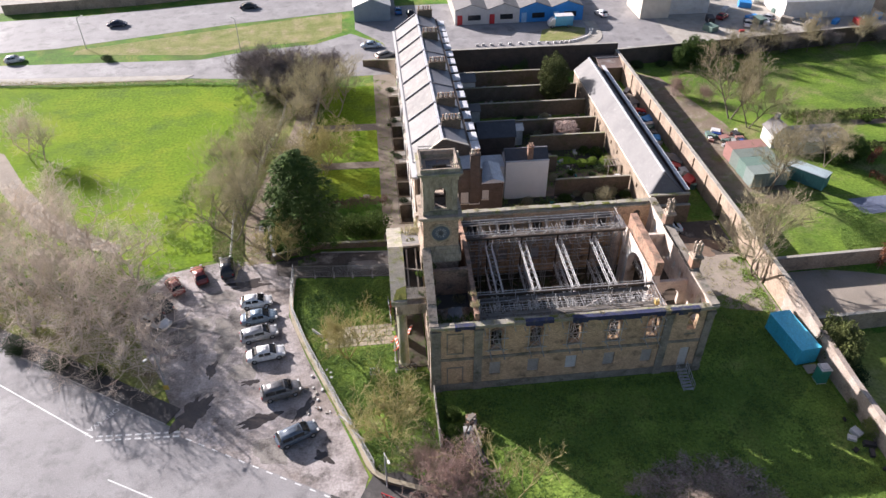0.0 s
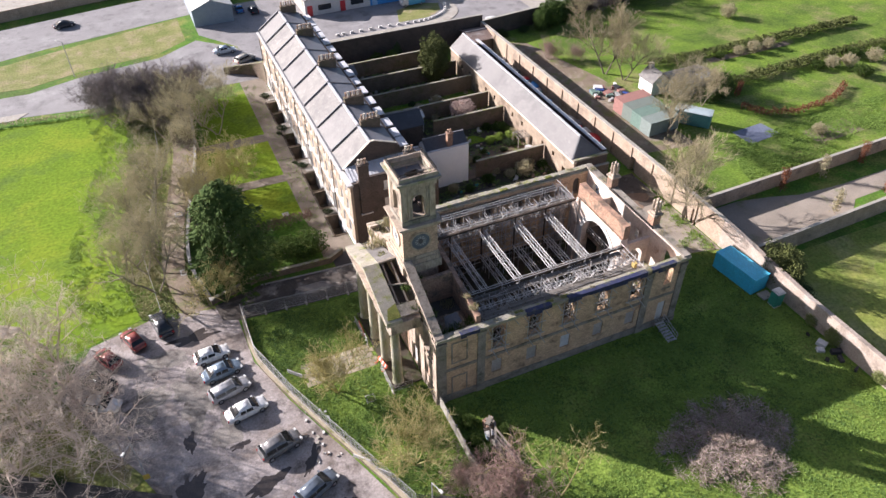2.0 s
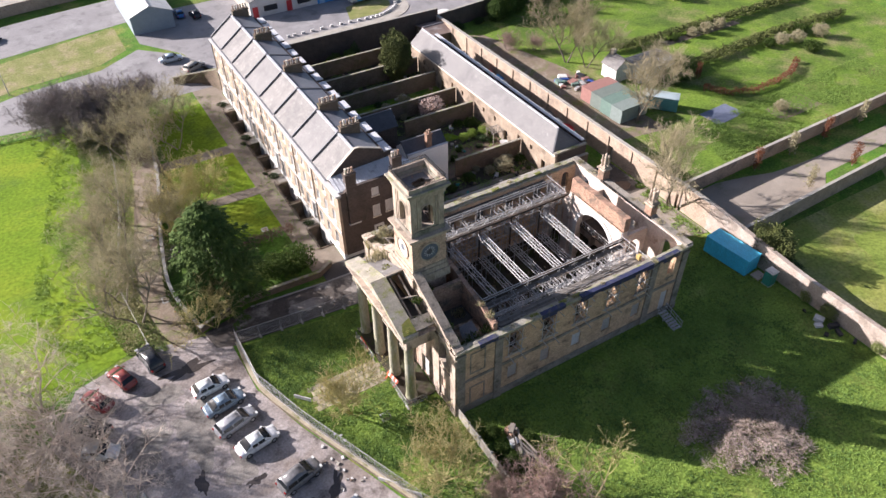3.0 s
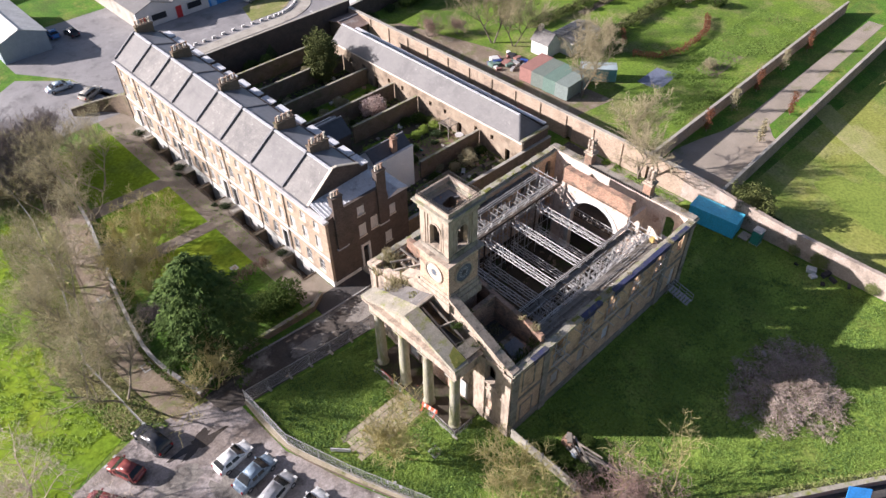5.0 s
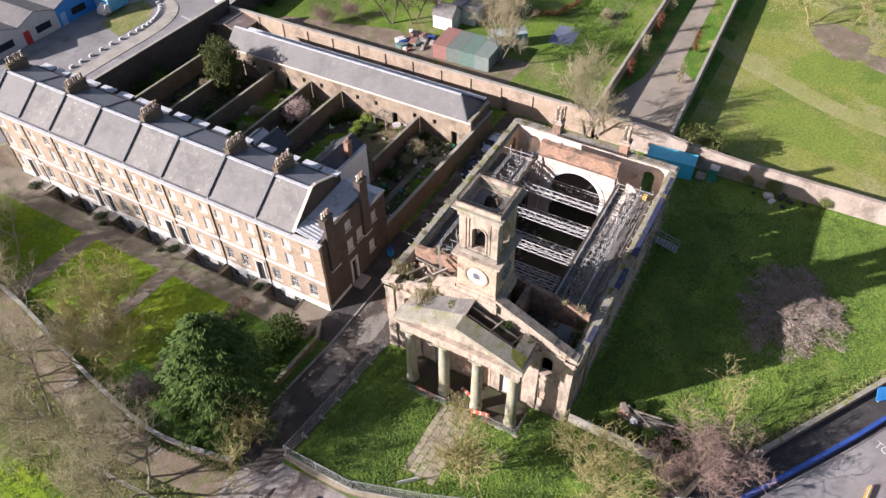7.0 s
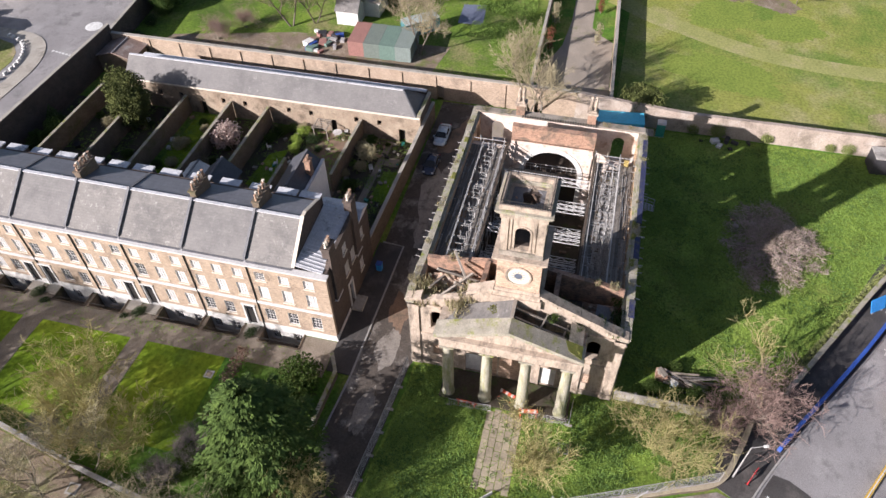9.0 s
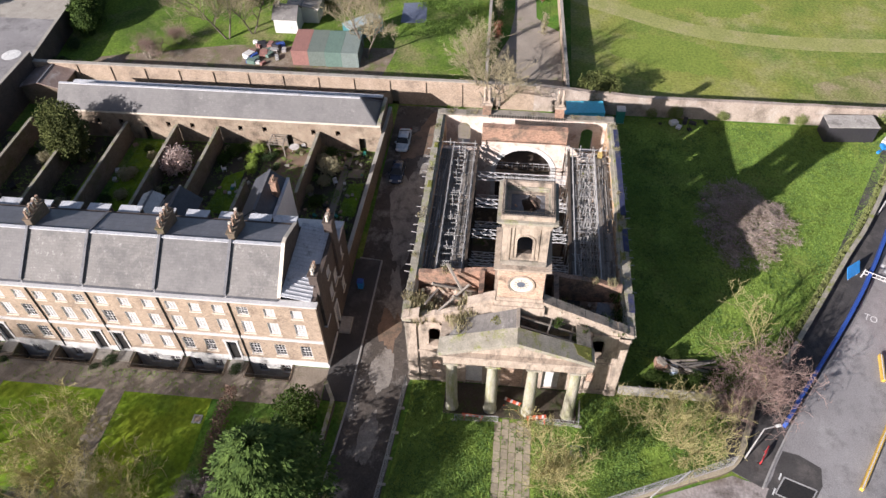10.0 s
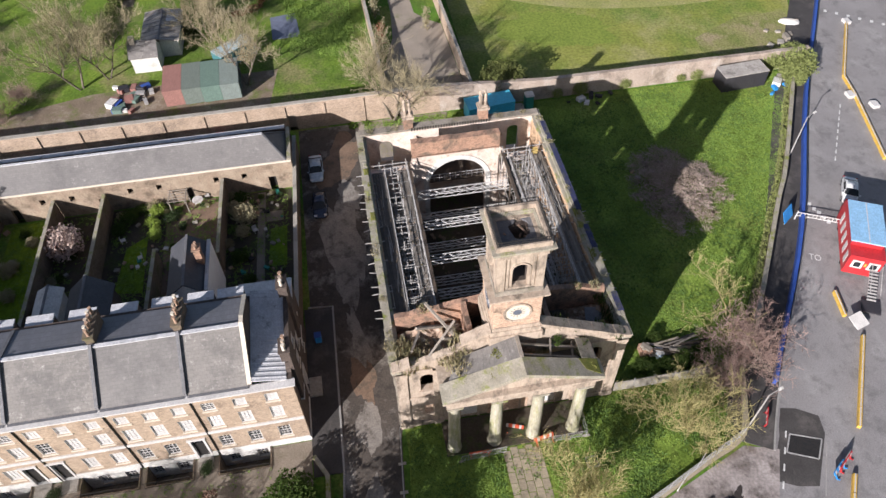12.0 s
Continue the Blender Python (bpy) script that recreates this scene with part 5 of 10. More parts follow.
for y in (57.25, 66.2):
    m = Mesh().box(AX - 0.22, AX - 0.003, y, y + 0.45, 0.2, 9.9).box(AX - 0.3, AX - 0.003, y - 0.08, y + 0.53, 9.0, 9.4)
    part("arch_pier", m, PLASTER, arch)
ew = part("east_end_wall", Mesh().wall((CX1, CY0 + 0.6, 0), (0, 1, 0), (-1, 0, 0), 18.8, -0.2, lambda u: CH - 0.1 + r3(u + 40), 0.6, [(1.4, 2.8, 5.5, 8.9, True), (15.9, 17.4, 6.0, 8.9, True), (7.2, 8.0, 6.8, 8.1, False), (8.95, 9.85, 6.8, 8.1, False), (10.8, 11.6, 6.8, 8.1, False)], step=0.7), PLASTER, church, "peeling plastered east end wall")
for u in (7.6, 9.4, 11.2):
    part("window_frame", Mesh().box(CX1 - 0.4, CX1 - 0.32, CY0 + 0.6 + u - 0.42, CY0 + 0.6 + u - 0.34, 6.8, 8.1).box(CX1 - 0.4, CX1 - 0.32, CY0 + 0.6 + u + 0.34, CY0 + 0.6 + u + 0.42, 6.8, 8.1).box(CX1 - 0.4, CX1 - 0.32, CY0 + 0.6 + u - 0.34, CY0 + 0.6 + u + 0.34, 7.4, 7.48), WHITE_DIRTY, ew, "broken white window frame")
part("gallery_beam", Mesh().box(29.3, 32.7, 58.05, 65.55, 5.0, 5.2), RUST_IRON, ew, "dark timber gallery floor behind the arch")
m = Mesh().tube((29.3, 58.05, 6.1), (29.3, 65.55, 6.1), 0.05, n=5).tube((29.3, 58.05, 5.7), (29.3, 65.55, 5.7), 0.04, n=5)
for k in range(13):
    m.tube((29.3, 58.1 + 0.615 * k, 5.2), (29.3, 58.1 + 0.615 * k, 6.2), 0.035, n=5)
part("gallery_rail", m, STEEL, ew, "galvanised guard rail on the gallery")
part("coping", Mesh().box(CX1 - 0.7, CX1 + 0.2, CY0 - 0.1, 57.2, CH + 0.03, CH + 0.25).box(CX1 - 0.75, CX1 + 0.2, 57.25, 66.4, CH + 0.12, CH + 0.36).box(CX1 - 0.7, CX1 + 0.2, 66.45, CY1 + 0.1, CH + 0.03, CH + 0.25), STONE_DARK, ew, "dark mossy stone coping")
m = Mesh()
for k in range(30):
    m.box(CX1 - 0.86, CX1 - 0.76, 57.3 + k * 0.3, 57.42 + k * 0.3, CH + 0.05, CH + 0.42)
part("iron_cresting", m, BLACK_IRON, ew, kind="stuff")
part("chancel_floor_wall", Mesh().wall((AX + 0.7, 57.6, 0), (1, 0, 0), (0, 1, 0), 3.7, 0, 8.6, 0.4, [(0.8, 2.9, 0, 7.5, True)]), PLASTER, church, "peeling plaster side arch of the chancel")
part("chancel_floor_wall", Mesh().wall((AX + 0.7, 65.6, 0), (1, 0, 0), (0, 1, 0), 3.7, 0, 9.2, 0.4, [(0.8, 2.9, 0, 7.5, True)]), PLASTER, church, "peeling plaster side arch of the chancel")
part("vault", Mesh().box(AX + 0.72, CX1 - 0.62, CY0 + 0.62, 57.6, 4.6, 4.9), STONE_MOSS, church, "mossy broken aisle roof slab")
for y in (58.0, 66.4):
    tr = part("turret", Mesh().box(CX1 - 0.75, CX1 + 0.25, y - 0.5, y + 0.5, CH + 0.3, 11.7), BRICK_RED, church, "square red brick turret with stone finial")
    part("turret_cap", Mesh().box(CX1 - 0.9, CX1 + 0.4, y - 0.65, y + 0.65, 11.703, 11.95).box(CX1 - 0.7, CX1 + 0.2, y - 0.45, y + 0.45, 11.953, 12.2), STONE, tr, "stone cap")
    for dx in (-0.25, 0.25):
        for dy in (-0.25, 0.25):
            m = Mesh().lathe(CX1 - 0.25 + dx, y + dy, [(0.17, 12.203), (0.12, 12.5), (0.2, 12.75), (0.15, 13.3), (0.2, 13.5), (0.05, 13.75)], 8)
            part("stone_urn", m, STONE, tr, "worn stone urn")
# tarpaulin strips on the south cornice
rnd = random.Random(3)
for x0, x1 in ((5.2, 7.3), (12.6, 15.6), (17.6, 27.6), (28.2, 31.4)):
    x = x0
    while x < x1:
        L = min(rnd.uniform(0.5, 1.1), x1 - x)
        d = rnd.uniform(0.25, 0.6)
        m = Mesh().box(x, x + L, CY0 - 0.47 - rnd.uniform(0, 0.04), CY0 + 0.05, CH + 0.10 + rnd.uniform(0.0, 0.03), CH + 0.16).box(x, x + L, CY0 - 0.5, CY0 - 0.46, CH - d, CH + 0.13)
        part("tarpaulin", m, TARP, south, "torn blue tarpaulin tied over the wall head")
        x += L


# heaps of fallen brick, plaster and soil in the broken vestibule rooms
def mound(name, x0, x1, y0, y1, zb, h, seed, material, parent, label, n=22):
    m = Mesh()
    for i in range(n + 1):
        for j in range(n + 1):
            u, v = i / n, j / n
            edge = min(u, 1 - u, v, 1 - v) * 5
            x, y = x0 + (x1 - x0) * u, y0 + (y1 - y0) * v
            z = zb + min(1.0, edge) * max(0.02, h * (0.6 + 0.7 * noise.noise(Vector((x * 0.5, y * 0.5, seed))) + 0.35 * noise.noise(Vector((x * 1.7, y * 1.7, seed))) + 0.2 * noise.noise(Vector((x * 4.5, y * 4.5, seed)))))
            m.v.append((x, y, z))
    k = n + 1
    m.f = [(i * k + j, (i + 1) * k + j, (i + 1) * k + j + 1, i * k + j + 1) for i in range(n) for j in range(n)]
    return part(name, m, material, parent, label)


RUBBLE_MIX = mat("brick_and_plaster_rubble", (0.36, 0.255, 0.19), (0.22, 0.16, 0.12), 1.6, 0.95, 0, 0.6, 6.0, (0.46, 0.39, 0.32), 1.3, 0.56, patch=(0.12, 0.12, 0.05), patch_scale=0.8, patch_at=0.56)
mound("rubble_mound", CX0 + 0.62, 7.38, 65.47, CY1 - 0.62, 8.52, 1.7, 2.0, RUBBLE_MIX, church, "heap of fallen brick and plaster")
mound("rubble_mound", CX0 + 0.62, 7.38, CY0 + 0.62, 56.0, 8.52, 1.0, 7.0, RUBBLE_MIX, church, "heap of fallen brick overgrown with moss")
rnd = random.Random(77)
for k in range(46):
    north_side = k % 3 != 0
    x, y = rnd.uniform(3.7, 7.1), rnd.uniform(66.0, 70.8) if north_side else rnd.uniform(52.9, 55.6)
    z = 9.3 + rnd.uniform(-0.2, 0.5) if north_side else 8.9 + rnd.uniform(-0.1, 0.3)
    a, s_ = rnd.uniform(0, 3.14), rnd.uniform(0.14, 0.4)
    part("fallen_block", Mesh().beam((x, y, z), (x + math.cos(a) * s_ * 1.6, y + math.sin(a) * s_ * 1.6, z + rnd.uniform(-0.1, 0.15)), s_, s_ * 0.7), (STONE, BRICK_RED, STONE_MOSS)[k % 3], church)
# torn lengths of moss and soil on the wall heads
for k in range(16):
    x = rnd.uniform(4, 30)
    y = CY0 + 0.1 if k % 2 else CY1 - 0.1
    mound("moss_cushion", x, x + rnd.uniform(0.8, 2.2), y - 0.3, y + 0.3, CH + 0.02, 0.16, k * 1.3, MOSS if k % 3 == 0 else STONE_MOSS, church, "moss grown over the wall head", 8)


# ---- terrace ----
CURTAIN = mat("white_blind", (0.60, 0.59, 0.57), (0.49, 0.48, 0.465), 1.0, 0.7, 0, 0.0, 6.0, rnd=0.12)
WINDOW_CACHE = {}


def window(parent, m, w, h, blind=False, label="white sash window"):
    """A sash window in an opening; local x along the wall, y into the wall, z up from the sill."""
    key = (w, h)
    if key not in WINDOW_CACHE:
        f = Mesh().box(-w / 2, -w / 2 + 0.09, 0.06, 0.18, 0, h).box(w / 2 - 0.09, w / 2, 0.06, 0.18, 0, h).box(-w / 2 + 0.09, w / 2 - 0.09, 0.06, 0.18, h - 0.09, h).box(-w / 2 + 0.09, w / 2 - 0.09, 0.06, 0.18, 0, 0.1)
        bars = Mesh().box(-w / 2 + 0.09, w / 2 - 0.09, 0.09, 0.14, h / 2 - 0.035, h / 2 + 0.035)
        for k in (1, 2):
            x = -w / 2 + 0.09 + (w - 0.18) * k / 3
            bars.box(x - 0.02, x + 0.02, 0.095, 0.13, 0.1, h - 0.09)
        for z in (h * 0.28, h * 0.74):
            bars.box(-w / 2 + 0.09, w / 2 - 0.09, 0.097, 0.128, z - 0.018, z + 0.018)
        pane = Mesh().box(-w / 2 + 0.08, w / 2 - 0.08, 0.14, 0.15, 0.05, h - 0.05)
        sill = Mesh().box(-w / 2 - 0.1, w / 2 + 0.1, -0.1, 0.10, -0.12, -0.003)
        rev = Mesh().extrude([(-w / 2 - 0.002, 0.003, 0), (-w / 2 + 0.02, 0.003, 0), (-w / 2 + 0.02, 0.003, h - 0.02), (w / 2 - 0.02, 0.003, h - 0.02), (w / 2 - 0.02, 0.003, 0), (w / 2 + 0.002, 0.003, 0), (w / 2 + 0.002, 0.003, h + 0.002), (-w / 2 - 0.002, 0.003, h + 0.002)], (0, 0.297, 0))
        WINDOW_CACHE[key] = [mesh_data(*a) for a in (("window", f, WHITE), ("glazing_grid", bars, WHITE), ("pane", pane, GLASS), ("pane", pane, CURTAIN), ("window_sill", sill, CREAM), ("reveal", rev, WHITE_DIRTY))]
    f, bars, pane, pane2, sill, rev = WINDOW_CACHE[key]
    o = place("window", f, parent, m, label)
    I = Matrix.Identity(4)
    place("glazing_grid", bars, o, I)
    place("pane", pane2 if blind else pane, o, I, "pane with white blind" if blind else "dark reflecting pane")
    place("window_sill", sill, o, I)
    place("reveal", rev, o, I)
    return o


FX = 3.15
EAVE, RX, RZ = 10.45, 7.4, 13.35
DOORS = [89.75, 101.6, 103.9, 114.2, 116.4, 126.9, 129.1]
UNITS = [(83.5, 88.6), (88.6, 95.4), (95.4, 102.4), (102.4, 108.4), (108.4, 115.0), (115.0, 121.2), (121.2, 126.8), (126.8, 132.4)]
STACKS = {88.6: 6, 95.4: 7, 108.4: 7, 121.2: 7, 132.4: 6}
FACE = Matrix.Rotation(-math.pi / 2, 4, "Z")


def front_window_matrix(y, z):
    return Matrix.Translation((FX, y, z)) @ FACE


def terrace_house(y0, y1, k):
    w = y1 - y0
    n = max(2, round(w / 2.35))
    ys = [y0 + w * (i + 0.5) / n for i in range(n)]
    h = thing("terrace_house", ("tall yellow brick terrace house with white sash windows and slate roof", "brown brick terrace house with white trim and slate roof")[k % 2], "house", "terrace houses", at=(FX, (y0 + y1) / 2, 0))
    ops, wins = [], []
    for i, y in enumerate(ys):
        u = y - y0
        ops += [(u - 0.53, u + 0.53, 8.0, 9.25, False), (u - 0.55, u + 0.55, 5.15, 7.05, False)]
        wins += [(y, 8.0, 1.06, 1.25), (y, 5.15, 1.10, 1.90)]
        if all(abs(y - d) > 1.0 for d in DOORS):
            ops.append((u - 0.55, u + 0.55, 1.55, 3.45, False))
            wins.append((y, 1.55, 1.10, 1.90))
        if any(a < y - 0.5 and y + 0.5 < b for a, b in WELLS):
            ops.append((u - 0.5, u + 0.5, -1.6, -0.1, False))
            wins.append((y, -1.6, 1.0, 1.5))
    for d in DOORS:
        if y0 < d < y1:
            ops.append((d - y0 - 0.6, d - y0 + 0.6, 0.15, 3.3, False))
    ops = [o for o in ops if o[0] > 0.05 and o[1] < w - 0.05]
    upper = [o for o in ops if o[2] > 0.9 or o[3] > 2]
    front_w = part("front_wall", Mesh().wall((FX, y0 + 0.002, 0), (0, 1, 0), (1, 0, 0), w - 0.004, 0.9, 10.0, 0.35, [(a, b, max(c, 0.9), d, e) for a, b, c, d, e in upper]), BRICK_YELLOW, h, "sunlit yellow-brown brick front")
    low = [(a, b, c, min(d, 0.897), e) for a, b, c, d, e in ops if c < 0.8]
    part("basement_wall", Mesh().wall((FX - 0.06, y0 + 0.002, 0), (0, 1, 0), (1, 0, 0), w - 0.004, -2.35, 0.897, 0.4, low), WHITE_DIRTY, h, "white painted basement wall")
    for q, (y, z, ww, hh) in enumerate(wins):
        m = front_window_matrix(y, z)
        window(h, m, ww, hh, blind=(z > 4 and (q * 7 + k * 3) % 10 < 8) or (0 < z < 4 and k > 1 and (q + k) % 3 != 0))
    part("string_course", Mesh().box(FX - 0.1, FX - 0.003, y0 + 0.003, y1 - 0.003, 4.25, 4.62), WHITE, h, "white painted string course")
    m = Mesh().box(FX - 0.14, FX + 0.4, y0 + 0.003, y1 - 0.003, 10.003, 10.15).box(FX - 0.3, FX + 0.45, y0 + 0.003, y1 - 0.003, 10.153, 10.33).box(FX - 0.38, FX + 0.3, y0 + 0.003, y1 - 0.003, 10.333, 10.44)
    part("cornice", m, WHITE, h, "white painted eaves cornice")
    for d in DOORS:
        if y0 < d < y1:
            dr = part("door", Mesh().box(FX + 0.16, FX + 0.22, d - 0.5, d + 0.5, 0.2, 2.5), BLACK_IRON, h, "dark painted front door")
            part("fanlight", Mesh().box(FX + 0.16, FX + 0.2, d - 0.5, d + 0.5, 2.56, 3.25), GLASS, dr)
            part("door_surround", Mesh().box(FX - 0.08, FX + 0.3, d - 0.72, d - 0.52, 0.1, 3.45).box(FX - 0.08, FX + 0.3, d + 0.52, d + 0.72, 0.1, 3.45).box(FX - 0.14, FX + 0.3, d - 0.8, d + 0.8, 3.453, 3.66), WHITE, dr, "white door surround")
            part("doorstep", Mesh().box(FX - 1.3, FX - 0.07, d - 0.7, d + 0.7, 0.0, 0.15), CONCRETE, dr)
    # roof
    y0r, y1r = y0 + 0.14, y1 - 0.14
    th = 0.14
    roof = part("roof", Mesh().extrude([(FX + 0.25, y0r, EAVE), (RX, y0r, RZ), (RX, y0r, RZ + th), (FX + 0.25, y0r, EAVE + th)], (0, y1r - y0r, 0)), SLATE if k % 3 == 1 else SLATE_LICHEN, h, "grey slate front roof slope")
    part("rear_slope", Mesh().extrude([(RX + 0.002, y0r, RZ), (10.9, y0r, 12.4), (10.9, y0r, 12.4 + th), (RX + 0.002, y0r, RZ + th)], (0, y1r - y0r, 0)), SLATE_REAR, h, "slate rear roof slope coloured blue-grey for sky sheen")
    part("ridge", Mesh().beam((RX, y0r, RZ + th + 0.04), (RX, y1r, RZ + th + 0.04), 0.34, 0.1), LEAD, h, "pale lead ridge")
    part("gutter_lead", Mesh().box(FX + 0.0, FX + 0.34, y0r, y1r, 10.445, 10.5), LEAD_DARK, h)
    m = Mesh()
    for (xa, za), (xb, zb), up_ in (((FX + 0.2, EAVE + 0.1), (RX, RZ + 0.15), 0.3), ((RX, RZ + 0.15), (10.9, 12.55), 0.1)):
        m.extrude([(xa, y1 - 0.13, za - 0.3), (xb, y1 - 0.13, zb - 0.3), (xb, y1 - 0.13, zb + up_), (xa, y1 - 0.13, za + up_)], (0, 0.26, 0))
    part("party_wall", m, LEAD_DARK, h, "lead party wall upstand darkened for its shaded side")
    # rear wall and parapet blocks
    # Rear wall and closets face away from the sun; their brick colour includes shade.
    part("rear_wall", Mesh().wall((10.9, y0 + 0.002, 0), (0, 1, 0), (1, 0, 0), w - 0.004, -0.3, 12.38, 0.4, [(0.9, 1.9, 6.4, 8.2, False), (0.9, 1.9, 2.6, 4.4, False), (w - 2.0, w - 1.0, 6.4, 8.2, False)]), BRICK_DARK, h, "rear brick wall coloured dark for its shade")
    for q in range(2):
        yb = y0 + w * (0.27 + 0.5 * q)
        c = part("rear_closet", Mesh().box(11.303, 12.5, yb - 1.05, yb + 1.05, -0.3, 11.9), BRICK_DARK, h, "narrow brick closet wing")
        part("lead_flat", Mesh().box(11.3, 12.6, yb - 1.12, yb + 1.12, 11.903, 12.05), LEAD, c, "pale lead flat roof")
    if y1 in STACKS:
        s = part("chimney", Mesh().box(7.7, 10.4, y1 - 0.34, y1 + 0.34, 12.0, 14.1).box(7.62, 10.48, y1 - 0.42, y1 + 0.42, 14.103, 14.28), BRICK_GARDEN, h, "long soot-dark brick chimney stack")
        N = STACKS[y1]
        for q in range(N):
            part("chimney_pot", Mesh().lathe(7.95 + 2.2 * q / (N - 1), y1 + (0.08 if q % 2 else -0.06), [(0.15, 14.283), (0.13, 14.4), (0.12, 14.9), (0.16, 14.95), (0.15, 15.05)], 10), (TERRACOTTA, CREAM, TERRACOTTA, STONE)[q % 4], s)
    part("drainpipe", Mesh().tube((FX - 0.08, y1 - 0.1, 0.2), (FX - 0.08, y1 - 0.1, 9.98), 0.06, n=8), BLACK_IRON, h, "black cast-iron drainpipe")
    return h


for k, (a, b) in enumerate(UNITS):
    terrace_house(a, b, k)

# end bay with its blank dark side wall
EY = 80.2
eh = thing("end_house", "end house with shade-dark brick side, lead roof and white side door", "house", "terrace houses", at=(9, 81.8, 0))
part("front_wall", Mesh().wall((FX, EY + 0.002, 0), (0, 1, 0), (1, 0, 0), 3.294, 0.9, 10.0, 0.35, [(1.42, 2.52, 8.0, 9.25, False), (1.42, 2.52, 5.15, 7.05, False), (1.42, 2.52, 1.55, 3.45, False)]), BRICK_YELLOW, eh, "sunlit yellow-brown brick front")
part("basement_wall", Mesh().box(FX - 0.06, FX + 0.34, EY + 0.002, 83.497, -0.3, 0.897), WHITE_DIRTY, eh)
for z, hh, ww in ((8.0, 1.25, 1.06), (5.15, 1.9, 1.1), (1.55, 1.9, 1.1)):
    window(eh, front_window_matrix(EY + 1.97, z), ww, hh, blind=z > 4)
part("string_course", Mesh().box(FX - 0.1, FX - 0.003, EY - 0.02, 83.497, 4.25, 4.62), WHITE, eh)
part("cornice", Mesh().box(FX - 0.14, FX + 0.4, EY - 0.1, 83.497, 10.003, 10.15).box(FX - 0.3, FX + 0.45, EY - 0.2, 83.497, 10.153, 10.33).box(FX - 0.38, FX + 0.3, EY - 0.25, 83.497, 10.333, 10.44), WHITE, eh, "white painted cornice")
SW = [(8.2, 8.55, 1.0, 1.25), (8.2, 5.3, 1.05, 1.8), (10.0, 5.5, 1.05, 1.8), (12.9, 6.0, 0.9, 1.5), (12.0, 2.0, 1.0, 1.7)]
SX = FX + 0.352
ops = [(x - SX - w_ / 2, x - SX + w_ / 2, z, z + h_, False) for x, z, w_, h_ in SW] + [(8.35 - SX - 0.65, 8.35 - SX + 0.65, 0.5, 3.9, False)]


def end_top(u):
    x = FX + 0.352 + u
    return 10.4 if x < 4.6 else (10.9 if x < 12.4 else 8.6)


# Darker than the sunlit front: the side's shade is put into the brick colour.
side = part("side_wall", Mesh().wall((FX + 0.352, EY, 0), (1, 0, 0), (0, 1, 0), 11.848, -0.3, end_top, 0.4, ops, step=0.61), BRICK_DARK, eh, "plain brick side wall, its shade put into the dark brown colour")
for x, z, w_, h_ in SW:
    window(eh, Matrix.Translation((x, EY, z)), w_, h_, blind=True)
dr = part("side_door", Mesh().box(7.95, 8.75, EY + 0.16, EY + 0.22, 0.5, 2.7), BLACK_IRON, eh, "dark side door")
part("door_surround", Mesh().box(7.66, 7.94, EY - 0.1, EY + 0.2, 0.4, 3.95).box(8.76, 9.04, EY - 0.1, EY + 0.2, 0.4, 3.95).box(7.95, 8.75, EY - 0.06, EY + 0.2, 3.6, 3.95), WHITE, dr, "tall white door surround")
part("fanlight", Mesh().box(7.95, 8.75, EY + 0.15, EY + 0.2, 2.75, 3.55), GLASS, dr)
part("porch_step", Mesh().box(7.4, 9.4, EY - 1.3, EY - 0.12, 0.0, 0.45), CONCRETE, eh)
part("plinth", Mesh().box(FX - 0.05, 7.3, EY - 0.07, EY - 0.003, 0.0, 0.6), WHITE_DIRTY, eh, "white painted plinth")
for x0, x1, zt in ((4.35, 5.75, 12.9), (10.7, 12.0, 13.2)):
    st = part("chimney", Mesh().box(x0, x1, EY - 0.28, EY - 0.003, 5.6, zt - 1.2).box(x0, x1, EY - 0.28, EY + 0.5, zt - 1.197, zt).box(x0 - 0.08, x1 + 0.08, EY - 0.36, EY + 0.58, zt + 0.003, zt + 0.15), BRICK_DARK, eh, "dark brick chimney stack")
    part("stack_band", Mesh().box(x0 - 0.1, x1 + 0.1, EY - 0.34, EY - 0.003, 5.45, 5.597), WHITE, st)
    for q in range(3):
        part("chimney_pot", Mesh().lathe(x0 + 0.25 + 0.42 * q, EY + 0.1, [(0.16, zt + 0.153), (0.13, zt + 0.3), (0.12, zt + 0.7), (0.17, zt + 0.76), (0.16, zt + 0.85)], 10), (CREAM, STONE, TERRACOTTA)[q], st)
lr = part("lead_roof", Mesh().extrude([(FX + 0.3, EY + 0.4, 10.35), (12.4, EY + 0.4, 10.75), (12.4, 83.36, 11.3), (FX + 0.3, 83.36, 10.9)], (0, 0, 0.1)), LEAD, eh, "lead roof with rolls, paled for sky reflection")
for k in range(20):
    x = FX + 0.6 + k * 0.44
    za = 10.45 + 0.4 * (x - FX - 0.3) / 9
    part("lead_roll", Mesh().beam((x, EY + 0.42, za + 0.02), (x, 83.34, za + 0.57), 0.09, 0.07), LEAD, lr)
gw = part("gable_wall", Mesh().extrude([(FX + 0.3, 83.37, 9.9), (10.9, 83.37, 9.9), (10.9, 83.37, 12.8), (7.9, 83.37, RZ + 0.55), (7.2, 83.37, RZ + 0.55), (FX + 0.3, 83.37, EAVE + 0.25)], (0, 0.26, 0)), BRICK_DARK, eh, "brick gable above the lead roof")
